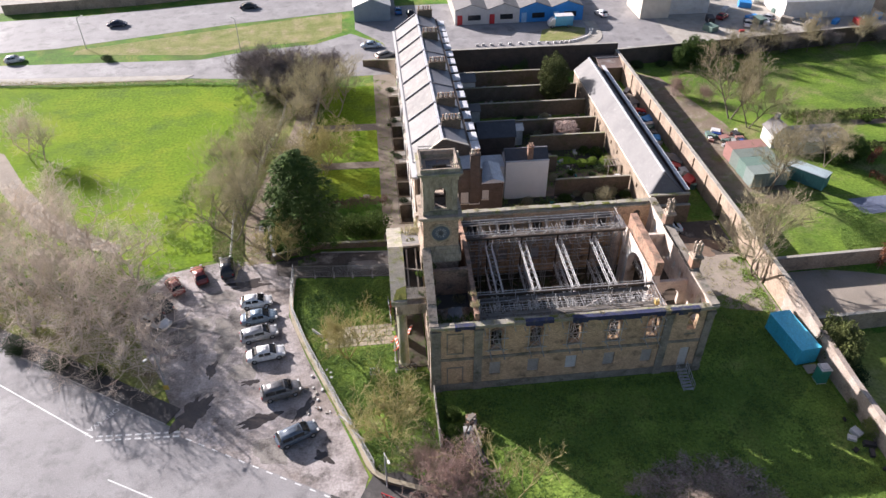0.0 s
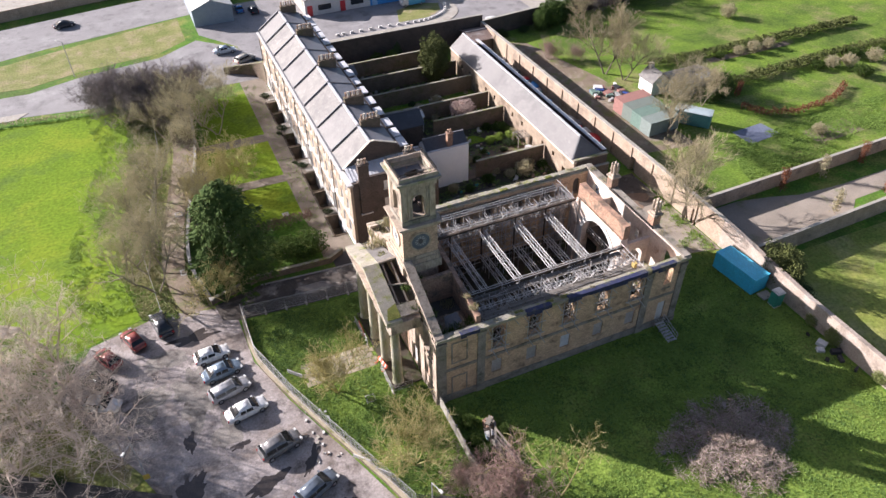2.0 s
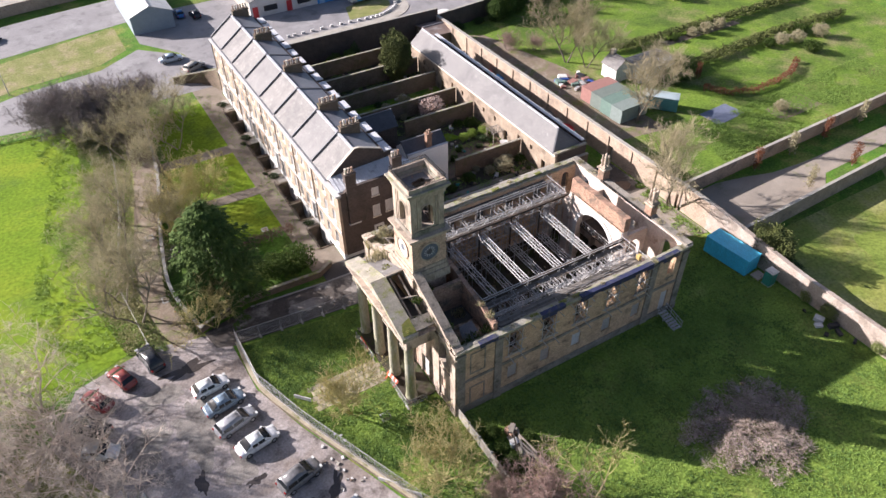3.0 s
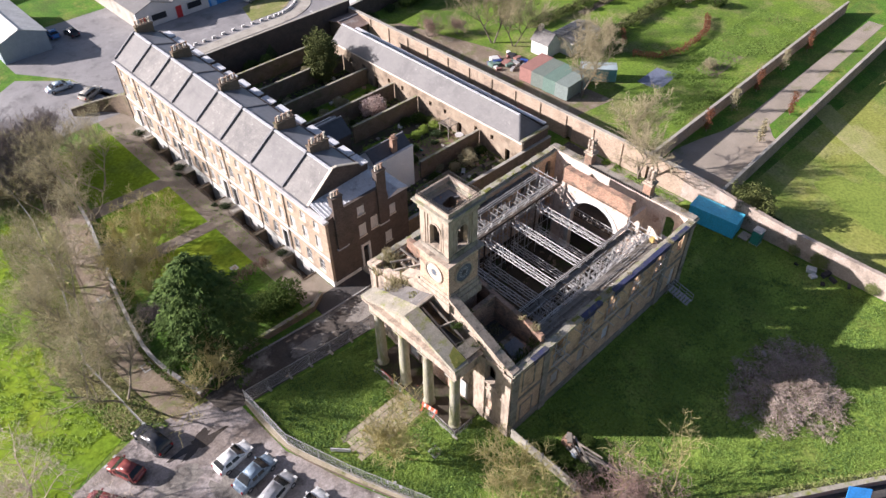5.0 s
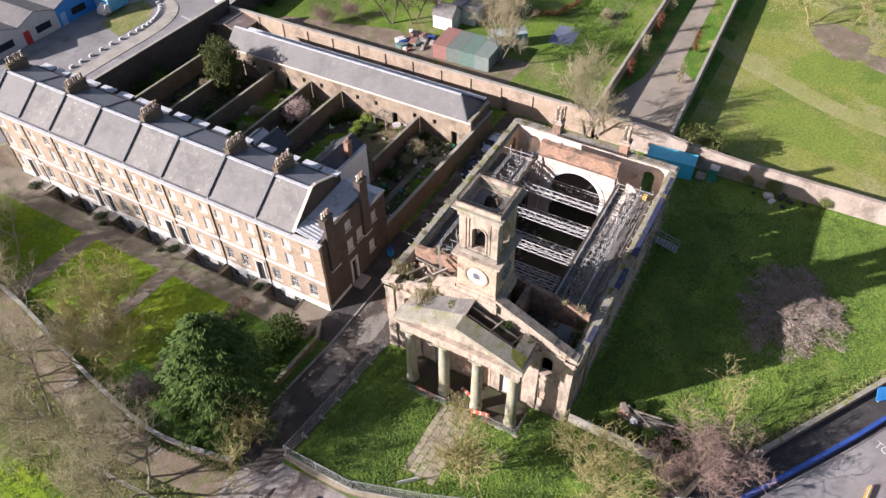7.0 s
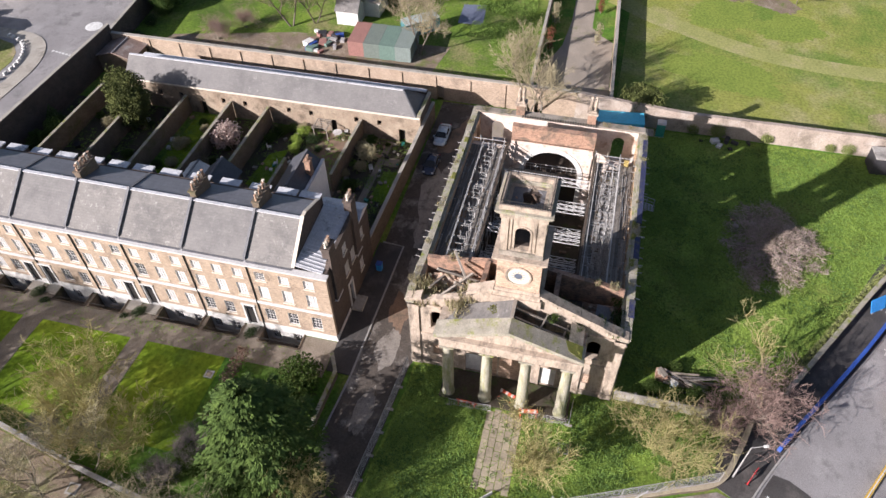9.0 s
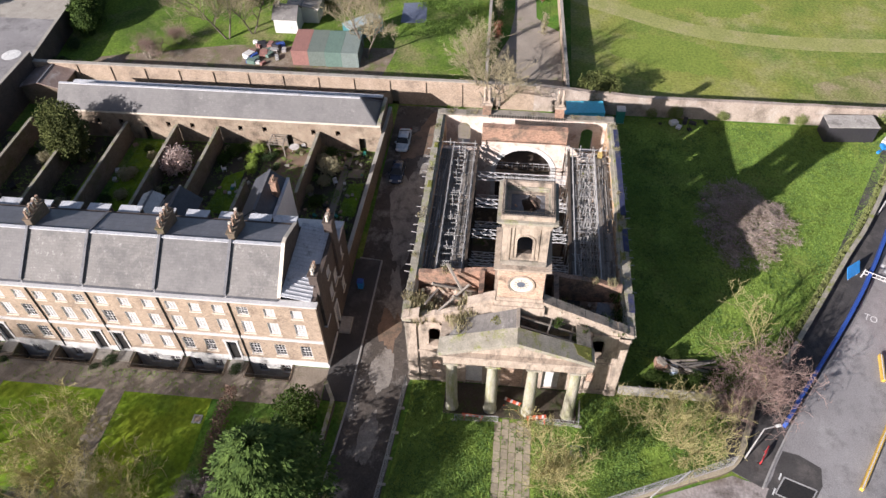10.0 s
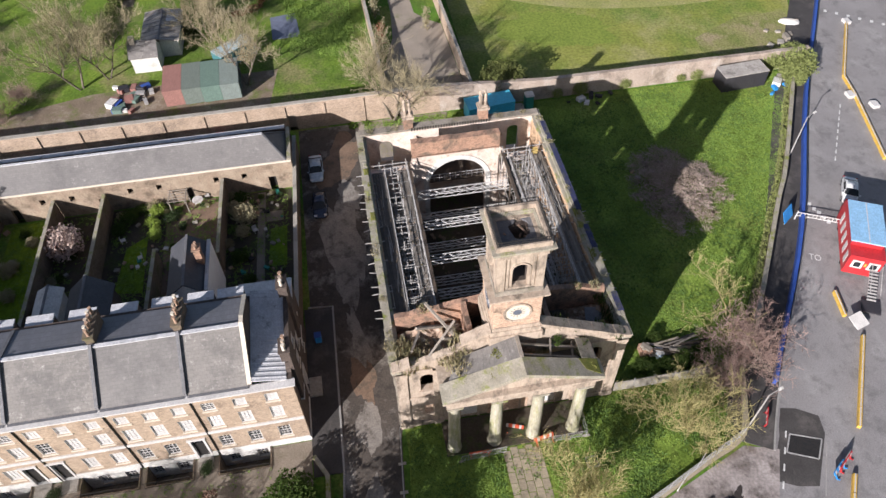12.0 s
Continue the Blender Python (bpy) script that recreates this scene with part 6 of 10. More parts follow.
part("gable_coping", Mesh().beam((FX + 0.2, 83.5, EAVE + 0.3), (7.25, 83.5, RZ + 0.62), 0.34, 0.1).beam((7.2, 83.5, RZ + 0.62), (7.95, 83.5, RZ + 0.62), 0.34, 0.1).beam((7.9, 83.5, RZ + 0.62), (10.9, 83.5, 12.88), 0.34, 0.1), CREAM, gw, "pale coping")
part("rear_wing", Mesh().box(12.403, 15.3, EY + 0.402, 84.6, -0.3, 8.5), BRICK_DARK, eh, "lower rear wing in brick coloured dark for its shade")
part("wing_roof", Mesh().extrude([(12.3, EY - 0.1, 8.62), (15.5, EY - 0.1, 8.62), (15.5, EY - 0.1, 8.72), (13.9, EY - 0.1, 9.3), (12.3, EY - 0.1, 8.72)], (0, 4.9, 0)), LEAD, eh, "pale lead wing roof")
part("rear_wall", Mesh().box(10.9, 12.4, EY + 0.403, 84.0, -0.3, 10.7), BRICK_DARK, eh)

# railings along the basement areas
for y0, y1 in WELLS:
    t = thing("area_railing", "black iron railing beside the basement area", "railing", "area railings", at=(WELL_X[0] - 0.2, y0, 0))
    m = Mesh().tube((WELL_X[0] - 0.2, y0, 1.05), (WELL_X[0] - 0.2, y1, 1.05), 0.025, n=5).tube((WELL_X[0] - 0.2, y0, 0.25), (WELL_X[0] - 0.2, y1, 0.25), 0.02, n=5)
    part("rail", m, BLACK_IRON, t)
    n = int((y1 - y0) / 0.3)
    q = mesh_data("baluster", Mesh().tube((0, 0, 0.02), (0, 0, 1.15), 0.014, n=4), BLACK_IRON)
    for i in range(n + 1):
        place("baluster", q, t, Matrix.Translation((WELL_X[0] - 0.2, y0 + (y1 - y0) * i / n, 0)))


# ---- long garden range ----
def hipped_roof(x0, x1, y0, y1, ze, zr, hip0=True, hip1=False):
    xm = (x0 + x1) / 2
    a, b = y0 + (2.4 if hip0 else 0), y1 - (2.4 if hip1 else 0)
    V = [(x0, y0, ze), (x1, y0, ze), (x1, y1, ze), (x0, y1, ze), (xm, a, zr), (xm, b, zr)]
    return [(0, 4, 5, 3), (1, 2, 5, 4), (0, 1, 4), (3, 5, 2)], V


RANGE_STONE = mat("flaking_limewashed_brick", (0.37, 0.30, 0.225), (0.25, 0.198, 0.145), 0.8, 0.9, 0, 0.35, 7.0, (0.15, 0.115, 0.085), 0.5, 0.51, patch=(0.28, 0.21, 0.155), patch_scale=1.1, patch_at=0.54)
rg = thing("garden_range", "long low stone outbuilding with a grey slate roof", "outbuilding", at=(39.8, 102, 0))
RX0, RX1, RY0, RY1 = 37.0, 42.7, 80.2, 124.0
ops = []
for k in range(13):
    u = 2.2 + k * 3.3
    ops.append((u, u + 0.6, 2.3, 3.1, False) if k % 3 else (u, u + 0.9, 0.0, 2.1, False))
part("west_wall", Mesh().wall((RX0, RY0, 0), (0, 1, 0), (1, 0, 0), RY1 - RY0, -0.2, 4.2, 0.4, ops), RANGE_STONE, rg, "pale sunlit stone garden front")
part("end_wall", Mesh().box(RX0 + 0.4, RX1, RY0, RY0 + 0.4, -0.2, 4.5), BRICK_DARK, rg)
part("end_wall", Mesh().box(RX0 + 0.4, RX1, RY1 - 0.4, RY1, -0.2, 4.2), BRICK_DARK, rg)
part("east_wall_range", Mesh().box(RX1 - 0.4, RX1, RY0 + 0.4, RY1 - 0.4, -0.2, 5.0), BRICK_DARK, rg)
part("eaves_band", Mesh().box(RX0 - 0.15, RX0 + 0.35, RY0, RY1, 4.203, 4.45), CREAM, rg, "pale stone eaves band")
part("dark_interior", Mesh().box(RX0 + 0.6, RX0 + 0.7, RY0 + 0.45, RY1 - 0.45, 0, 4.1), BLACK_IRON, rg)
F, V = hipped_roof(RX0 - 0.1, RX1 - 0.6, RY0 + 0.5, RY1 + 0.1, 4.46, 6.75, True, False)
m = Mesh().add(V + [(x, y, z - 0.12) for x, y, z in V], F + [tuple(6 + i for i in f[::-1]) for f in F])
part("roof", m, SLATE, rg, "worn grey slate roof")
part("ridge", Mesh().beam((39.5, RY0 + 2.9, 6.78), (39.5, RY1, 6.78), 0.3, 0.12), LEAD, rg, "pale lead ridge")
m = Mesh()
for x in (RX0 - 0.1, RX1 - 0.6):
    m.beam((x, RY0 + 0.5, 4.5), (39.5, RY0 + 2.9, 6.8), 0.22, 0.1)
part("hip_lead", m, LEAD_DARK, rg)
part("valley_gutter", Mesh().box(RX1 - 0.58, RX1 + 0.05, RY0 + 0.5, RY1, 5.003, 5.1), LEAD, rg, "pale lead parapet gutter")
part("parapet", Mesh().box(RX0 - 0.1, RX1 + 0.05, RY0 - 0.05, RY0 + 0.42, 4.503, 4.75), STONE_MOSS, rg, "mossy coping on the end wall")


# ---- garden outbuildings ----
CURVE_WALL = smooth_line([(3.3, 132.5), (2.9, 135.0), (1.7, 137.4), (-0.6, 139.4), (-3.4, 140.6)], 4)
t = thing("wing_wall", "curved dark brick wing wall ramping down from the terrace end", "wall", at=(*CURVE_WALL[0], 0), kind="structure")
for k, (a, b) in enumerate(zip(CURVE_WALL, CURVE_WALL[1:])):
    h_ = 1.3 + 3.4 * (1 - k / (len(CURVE_WALL) - 1)) ** 1.6
    part("brickwork", ribbon_mesh([a, b], -0.15, 0.15, -0.2, h_), BRICK_GARDEN, t)
    part("coping", ribbon_mesh([a, b], -0.2, 0.2, h_ + 0.003, h_ + 0.1), STONE_MOSS, t)
def gabled(name, x0, x1, y0, y1, ze, zr, wall_m, roof_m, label, along="x", category="outbuilding", group="", trim=None):
    t = thing(name, label, category, group, at=((x0 + x1) / 2, (y0 + y1) / 2, 0))
    m = Mesh()
    if along == "x":
        ym = (y0 + y1) / 2
        m.extrude([(x0, y0, -0.1), (x0, y1, -0.1), (x0, y1, ze), (x0, ym, zr), (x0, y0, ze)], (x1 - x0, 0, 0))
        part("wall_shell", m, wall_m, t)
        for s, ya in ((1, y0), (-1, y1)):
            part("roof_slope", Mesh().extrude([(x0 - 0.15, ya - s * 0.25, ze - 0.08), (x0 - 0.15, ym, zr + 0.06), (x0 - 0.15, ym, zr + 0.18), (x0 - 0.15, ya - s * 0.25, ze + 0.04)], (x1 - x0 + 0.3, 0, 0)), roof_m, t)
        part("ridge", Mesh().beam((x0 - 0.15, ym, zr + 0.2), (x1 + 0.15, ym, zr + 0.2), 0.25, 0.08), trim or LEAD_DARK, t)
    else:
        xm = (x0 + x1) / 2
        m.extrude([(x0, y0, -0.1), (x1, y0, -0.1), (x1, y0, ze), (xm, y0, zr), (x0, y0, ze)], (0, y1 - y0, 0))
        part("wall_shell", m, wall_m, t)
        for s, xa in ((1, x0), (-1, x1)):
            part("roof_slope", Mesh().extrude([(xa - s * 0.25, y0 - 0.15, ze - 0.08), (xm, y0 - 0.15, zr + 0.06), (xm, y0 - 0.15, zr + 0.18), (xa - s * 0.25, y0 - 0.15, ze + 0.04)], (0, y1 - y0 + 0.3, 0)), roof_m, t)
        part("ridge", Mesh().beam((xm, y0 - 0.15, zr + 0.2), (xm, y1 + 0.15, zr + 0.2), 0.25, 0.08), trim or LEAD_DARK, t)
    return t


RUST_ROOF = mat("rusty_brown_sheeting", (0.30, 0.22, 0.185), (0.21, 0.155, 0.13), 0.6, 0.8, 0, 0.15, 6.0, (0.36, 0.32, 0.29), 0.5, 0.55)
LIMEWASH = mat("fresh_white_render", (0.88, 0.88, 0.87), (0.82, 0.82, 0.81), 0.6, 0.8, 0, 0.05, 8.0)
wh = gabled("coach_house", 17.4, 23.7, 88.8, 92.3, 6.1, 7.55, LIMEWASH, SLATE_DARK, "white rendered coach house with dark slate roof")
part("chimney", Mesh().box(20.6, 21.4, 88.9, 89.55, 5.9, 8.6).box(20.5, 21.5, 88.8, 89.65, 8.603, 8.75), BRICK_RED, wh, "red brick chimney")
for q in range(2):
    part("chimney_pot", Mesh().lathe(20.8 + 0.4 * q, 89.22, [(0.14, 8.753), (0.12, 9.2), (0.15, 9.25)], 10), TERRACOTTA, wh)
part("parapet", Mesh().box(17.3, 23.8, 88.5, 88.78, -0.1, 6.55), LIMEWASH, wh, "tall white rendered parapet wall")
part("coping", Mesh().box(17.25, 23.85, 88.46, 88.82, 6.553, 6.63), LEAD, wh)
part("annexe", Mesh().box(13.2, 17.2, 88.9, 92.2, -0.1, 5.6), LIMEWASH, wh, "white rendered flat-roofed annexe")
part("annexe_roof", Mesh().box(13.15, 17.25, 88.83, 92.3, 5.603, 5.75), LEAD, wh)
gabled("lean_to_shed", 43.2, 47.9, 127.4, 133.2, 3.0, 3.7, BRICK_GARDEN, RUST_ROOF, "brick lean-to with a rusty brown sheet roof", category="shed")
gabled("garden_store", 14.6, 20.6, 98.3, 102.1, 5.4, 7.1, BRICK_DARK, SLATE_DARK, "dark brick garden store with black slate roof", category="shed")
gabled("lean_to_shed", 18.6, 23.2, 104.6, 106.8, 2.9, 3.5, WHITE_DIRTY, WHITE_DIRTY, "small pale rendered shed in a back garden", category="shed")
gabled("lean_to_shed", 13.2, 17.0, 112.4, 115.0, 2.9, 3.4, WHITE_DIRTY, SLATE, "small pale shed behind the terrace", category="shed")
gabled("lean_to_shed", 13.2, 17.5, 122.0, 125.4, 4.0, 4.7, WHITE_DIRTY, LEAD_DARK, "flat-roofed pale block behind the terrace", category="shed")

# ---- industrial units and far buildings ----
fac = thing("industrial_unit", "row of white and blue gabled industrial workshops with grey roofs", "workshop", at=(33, 168, 0))
BAY = 7.6
for k in range(4):
    x0 = 18.4 + BAY * k
    mm = (WHITE, WHITE, BLUE_SIGN, BLUE_SIGN)[k]
    b = part("front_bay", Mesh().extrude([(x0, 161.2, -0.1), (x0 + BAY, 161.2, -0.1), (x0 + BAY, 161.2, 3.3), (x0 + BAY / 2, 161.2, 4.6), (x0, 161.2, 3.3)], (0, 0.4, 0)), mm, fac, "bright painted gabled front")
    part("bay_body", Mesh().box(x0, x0 + BAY, 161.603, 182, -0.1, 3.25), CONCRETE, fac)
    for s in (0, 1):
        xa, xb = (x0, x0 + BAY / 2) if s == 0 else (x0 + BAY, x0 + BAY / 2)
        part("roof_slope", Mesh().extrude([(xa, 161.1, 3.35), (xb, 161.1, 4.65), (xb, 161.1, 4.77), (xa, 161.1, 3.47)], (0, 21, 0)), SLATE, fac, "grey sheet roof slope")
    part("door", Mesh().box(x0 + 0.5, x0 + 1.7, 161.1, 161.197, 0, 2.3), RED_PAINT if k < 2 else SKY_ROOF, b, "painted door")
    part("window", Mesh().box(x0 + 3.0, x0 + 6.0, 161.12, 161.197, 1.0, 2.2), GLASS, b)
gabled("works_shed", -5, 3.5, 166, 185, 3.6, 5.2, paint("slate_blue_cladding", (0.25, 0.30, 0.34), 0.6), WHITE_DIRTY, "grey clad works shed with a pale roof", "y", "shed", trim=WHITE)
cot = gabled("far_house", 70, 80, 162, 172, 6.0, 8.5, WHITE_DIRTY, SLATE, "white rendered house beyond the wall", "y", "house")
for x in (71.8, 74.8, 77.8):
    for z in (1.0, 3.8):
        window(cot, Matrix.Translation((x, 161.98, z)), 1.1, 1.5)
gabled("far_house", 62.5, 69.5, 160, 170, 5.0, 7.0, CREAM, SLATE, "cream rendered house beyond the wall", "y", "house")
gabled("far_shed", 96, 118, 156, 166, 4.0, 5.6, WHITE_DIRTY, WHITE, "long white works shed", "x", "shed")
gabled("far_shed", 122, 150, 152, 166, 4.4, 6.2, CONCRETE, SLATE, "long grey works shed", "x", "shed")


# ---- scaffolding in and on the church ----
def unit_tube(name, length, r=0.034, material=None):
    return mesh_data(name, Mesh().tube((0, 0, 0), (length, 0, 0), r, n=5), material or STEEL)


def aim(p, q):
    d = Vector(q) - Vector(p)
    return Matrix.Translation(p) @ d.to_track_quat("X", "Z").to_matrix().to_4x4()


TUBES = {}


def rod(name, p, q, parent, r=0.045, material=None):
    L = round((Vector(q) - Vector(p)).length, 2)
    key = (name, L, r, material.name if material else "")
    if key not in TUBES:
        TUBES[key] = unit_tube(name, L, r, material)
    return place(name, TUBES[key], parent, aim(p, q))


def truss():
    """A twin lattice girder, 9.7 m along y from the origin."""
    t = thing("lattice_girder", "white aluminium lattice girder spanning the roofless nave", "girder", "lattice girders")
    L, n = 9.7, 12
    for x in (-0.36, 0.36):
        for z in (0.0, 0.5):
            rod("chord", (x, 0, z), (x, L, z), t, 0.045, ALU)
        for k in range(n):
            a, b = L * k / n, L * (k + 1) / n
            z0, z1 = (0.0, 0.5) if k % 2 else (0.5, 0.0)
            rod("lacing_bar", (x, a, z0), (x, b, z1), t, 0.026, ALU)
    for k in range(n):
        a, b = L * k / n, L * (k + 1) / n
        x0, x1 = (-0.36, 0.36) if k % 2 else (0.36, -0.36)
        rod("plan_brace", (x0, a, 0.5), (x1, b, 0.5), t, 0.026, ALU)
    return t


TRUSS_X = (11.1, 15.3, 19.8, 24.1)
tr = truss()
tr.matrix_basis = Matrix.Translation((TRUSS_X[0], 57.1, 8.2))
for x in TRUSS_X[1:]:
    copy_thing(tr, Matrix.Translation((x, 57.1, 8.2)))
for x in TRUSS_X:
    copy_thing(tr, Matrix.Translation((x + 0.1, 57.1, 4.6)))

for y in (56.85, 67.05):
    b = thing("longitudinal_beam", "dark rusted beam on slim iron columns along the nave", "beam", "nave beams", at=(18, y, 0))
    part("beam", Mesh().beam((7.9, y, 9.25), (28.38, y, 9.25), 0.26, 0.3), RUST_IRON, b)
    for x in TRUSS_X:
        part("column", Mesh().lathe(x, y, [(0.16, 0.03), (0.11, 0.3), (0.10, 8.8), (0.18, 9.08)], 10), RUST_IRON, b, "slim cast-iron column")


def deck(y0, y1, x0, x1, z, material, label):
    t = thing("scaffold_deck", label, "scaffold", "scaffold decks", at=((x0 + x1) / 2, (y0 + y1) / 2, z))
    n = max(2, round((y1 - y0) / 0.26))
    w = (y1 - y0) / n
    q = [mesh_data("board", Mesh().box(0, 3.85, 0, w - 0.02, 0, 0.045), material) for _ in range(1)][0]
    rnd = random.Random(int(y0 * 10))
    for i in range(n):
        x = x0 + (0 if i % 2 else -0.0)
        while x < x1 - 1.0:
            place("board", q, t, Matrix.Translation((x, y0 + i * w, z + rnd.uniform(-0.006, 0.012))) @ Matrix.Rotation(rnd.uniform(-0.003, 0.003), 4, "Z"))
            x += 3.9
    return t


deck(52.55, 54.1, 8.1, 27.6, 9.15, BOARD, "wide grey boarded scaffold walkway along the wall")
deck(55.9, 56.7, 8.1, 27.6, 8.95, BOARD, "narrow grey boarded scaffold walkway")
deck(69.8, 71.15, 8.1, 27.6, 9.15, BOARD_DARK, "wide dark boarded scaffold walkway along the wall")
deck(67.45, 68.35, 8.1, 27.6, 8.95, BOARD, "narrow grey boarded scaffold walkway")


def aisle_scaffold(ys, label):
    """Standards, ledgers, transoms and braces along one aisle."""
    t = thing("tube_scaffold", label, "scaffold", "aisle scaffolds", at=(18, sum(ys) / len(ys), 0))
    rnd = random.Random(int(ys[0]))
    xs = [8.3 + 2.1 * k for k in range(10)]
    for y in ys:
        for x in xs:
            rod("standard", (x + rnd.uniform(-0.05, 0.05), y, 0.03), (x, y, 10.1 if rnd.random() < 0.6 else 9.5), t)
        for z in (2.2, 4.4, 6.4, 8.2, 9.7, 10.05):
            if z < 9 or y in (ys[0], ys[-1]):
                rod("ledger", (8.0, y, z), (27.6, y, z), t)
    for x in xs:
        for z in (4.4, 6.4, 8.25, 8.9):
            rod("transom", (x + 0.08, ys[0] - 0.3, z), (x + 0.08, ys[-1] + 0.3, z), t)
        for y0, y1 in zip(ys, ys[1:]):
            a, b = (y0, y1) if rnd.random() < 0.5 else (y1, y0)
            rod("brace", (x, a, 6.4), (x + 0.6, b, 8.9), t)
    for x in xs[:-1]:
        for k in range(2):
            z = 7.4 + 0.9 * k + rnd.uniform(-0.2, 0.2)
            rod("transom", (x + 0.7 + 0.7 * k, ys[0] - 0.2, z), (x + 0.7 + 0.7 * k, ys[-1] + 0.2, z), t)
        rod("brace", (x, ys[1], 6.4), (x + 2.1, ys[1], 8.9), t)
        for k in range(4):
            xa = x + 0.25 + 0.52 * k + rnd.uniform(-0.1, 0.1)
            za = rnd.choice((8.55, 8.75, 9.0))
            rod("transom", (xa, ys[0] + rnd.uniform(-0.5, 0.1), za), (xa + rnd.uniform(-0.06, 0.06), ys[-1] + rnd.uniform(-0.2, 0.5), za), t, 0.036)
        rod("standard", (x + 1.05, ys[1], 7.2), (x + 1.05, ys[1], 10.0 + rnd.uniform(-0.3, 0.5)), t, 0.036)
        rod("brace", (x, ys[0], 8.2), (x + 2.1, ys[0], 9.9), t)
    return t


aisle_scaffold((54.1, 54.75, 55.4, 56.5), "dense galvanised tube scaffold in the south aisle")
aisle_scaffold((67.35, 68.45, 69.1, 69.75), "dense galvanised tube scaffold in the north aisle")
t = thing("tube_scaffold", "galvanised scaffold guard rails at the chancel end", "scaffold", "aisle scaffolds", at=(28, 55, 8))
for z in (8.6, 9.2, 9.8):
    rod("ledger", (28.0, 52.6, z), (28.0, 57.0, z), t)
    rod("ledger", (28.0, 67.2, z), (28.0, 71.1, z), t)
for y in (52.8, 54.2, 55.6, 56.9, 67.4, 68.8, 70.2):
    rod("standard", (28.0, y, 0.03), (28.0, y, 10.3), t)
part("yellow_gate", Mesh().box(27.2, 27.6, 53.2, 53.24, 9.3, 9.9).box(27.2, 27.24, 53.24, 53.7, 9.3, 9.9).box(27.56, 27.6, 53.24, 53.7, 9.3, 9.9), YELLOW_PALE, t, "small yellow access hatch")


def window_scaffold(x, y, o):
    t = thing("window_scaffold", "galvanised tube frame bracing an arched window", "scaffold", "window scaffolds", at=(x, y + o * 0.2, 6))
    yy = y + o * 0.18
    for dx in (-0.82, 0.82):
        rod("standard", (x + dx, yy, 5.7), (x + dx, yy, 9.3), t, 0.05)
    for z in (6.05, 7.75):
        rod("ledger", (x - 1.25, yy + o * 0.06, z), (x + 1.25, yy + o * 0.06, z), t, 0.05)
    rod("brace", (x - 0.6, yy, 6.1), (x + 0.6, yy, 7.7), t, 0.04)
    rod("brace", (x + 0.6, yy, 6.1), (x - 0.6, yy, 7.7), t, 0.04)
    rod("brace", (x - 0.5, yy, 7.8), (x + 0.5, yy, 8.8), t, 0.04)
    for dx, z in ((-0.7, 5.9), (0.7, 5.8), (0.2, 7.6)):
        rod("putlog", (x + dx, y - o * 0.8, z), (x + dx + 0.1, y + o * 1.15, z - 0.35), t, 0.05)
    return t


for x in WIN_X:
    window_scaffold(x, CY0, -1)
rnd = random.Random(8)
for y, o in ((CY0, -1), (CY1, 1)):
    t = thing("wall_putlogs", "scaffold tubes poking out through the church wall", "scaffold", "wall putlogs", at=(18, y, 9))
    for k in range(15):
        x = 8.5 + k * 1.35 + rnd.uniform(-0.3, 0.3)
        rod("putlog", (x, y - o * 0.9, 9.45 + rnd.uniform(-0.4, 0.2)), (x, y + o * 1.0, 9.45 + rnd.uniform(-0.4, 0.2)), t)

# loose tubes, boards and debris left on the decks
rnd = random.Random(33)
for y0, y1, z in ((52.6, 53.9, 9.2), (69.9, 71.0, 9.2), (55.5, 56.3, 9.0), (67.5, 68.3, 9.0)):
    for k in range(9):
        x, y = rnd.uniform(8.4, 24.0), rnd.uniform(y0, y1)
        L = rnd.choice((1.5, 2.5, 3.5))
        dy = rnd.uniform(-0.15, 0.15)
        t = thing("loose_tube", "scaffold tube lying on the boards", "scaffold tube", "loose tubes", at=(x, y, z))
        rod("tube", (x, y, z + 0.06), (x + L, min(max(y + dy, y0), y1), z + 0.06), t, 0.03)
    m = Mesh()
    for k in range(40):
        x, y, s_ = rnd.uniform(8.3, 27.2), rnd.uniform(y0, y1), rnd.uniform(0.05, 0.16)
        m.beam((x, y, z + s_ * 0.4), (x + rnd.uniform(-0.3, 0.3), y + rnd.uniform(-0.1, 0.1), z + s_ * 0.4), s_, s_ * 0.6)
    solid("deck_rubble", m, BRICK_GARDEN, "broken brick and slate scraps on the boards", "rubble", kind="stuff")

# outside metal stair at the south-east door
st = thing("metal_stair", "galvanised metal stair up to the white church door", "stair", at=(31.2, 50.6, 0))
for s in (-0.55, 0.55):
    rod("stringer", (31.2 + s, 51.55, 0.72), (31.2 + s, 48.7, 0.08), st, 0.05)
    rod("handrail", (31.2 + s, 51.55, 1.75), (31.2 + s, 48.7, 1.05), st, 0.045)
    rod("handrail", (31.2 + s, 51.55, 1.25), (31.2 + s, 48.7, 0.55), st, 0.04)
    for k in range(4):
        y = 51.5 - 0.92 * k
        rod("post", (31.2 + s, y, 0.02), (31.2 + s, y, 1.72 - 0.22 * k), st, 0.04)
for k in range(7):
    y = 51.3 - 0.40 * k
    part("tread", Mesh().box(30.66, 31.74, y - 0.14, y + 0.14, 0.64 - 0.085 * k, 0.68 - 0.085 * k), STEEL, st)

# rubble and timber on the church floor
m = Mesh()
rnd = random.Random(14)
for k in range(260):
    x, y = rnd.uniform(8.3, 28), rnd.uniform(52.6, 71)
    s = rnd.uniform(0.08, 0.35)
    a = rnd.uniform(0, 3)
    m.beam((x, y, 0.03 + s * 0.3), (x + math.cos(a) * s * 2.5, y + math.sin(a) * s * 2.5, 0.03 + s * 0.4), s, s * 0.6)
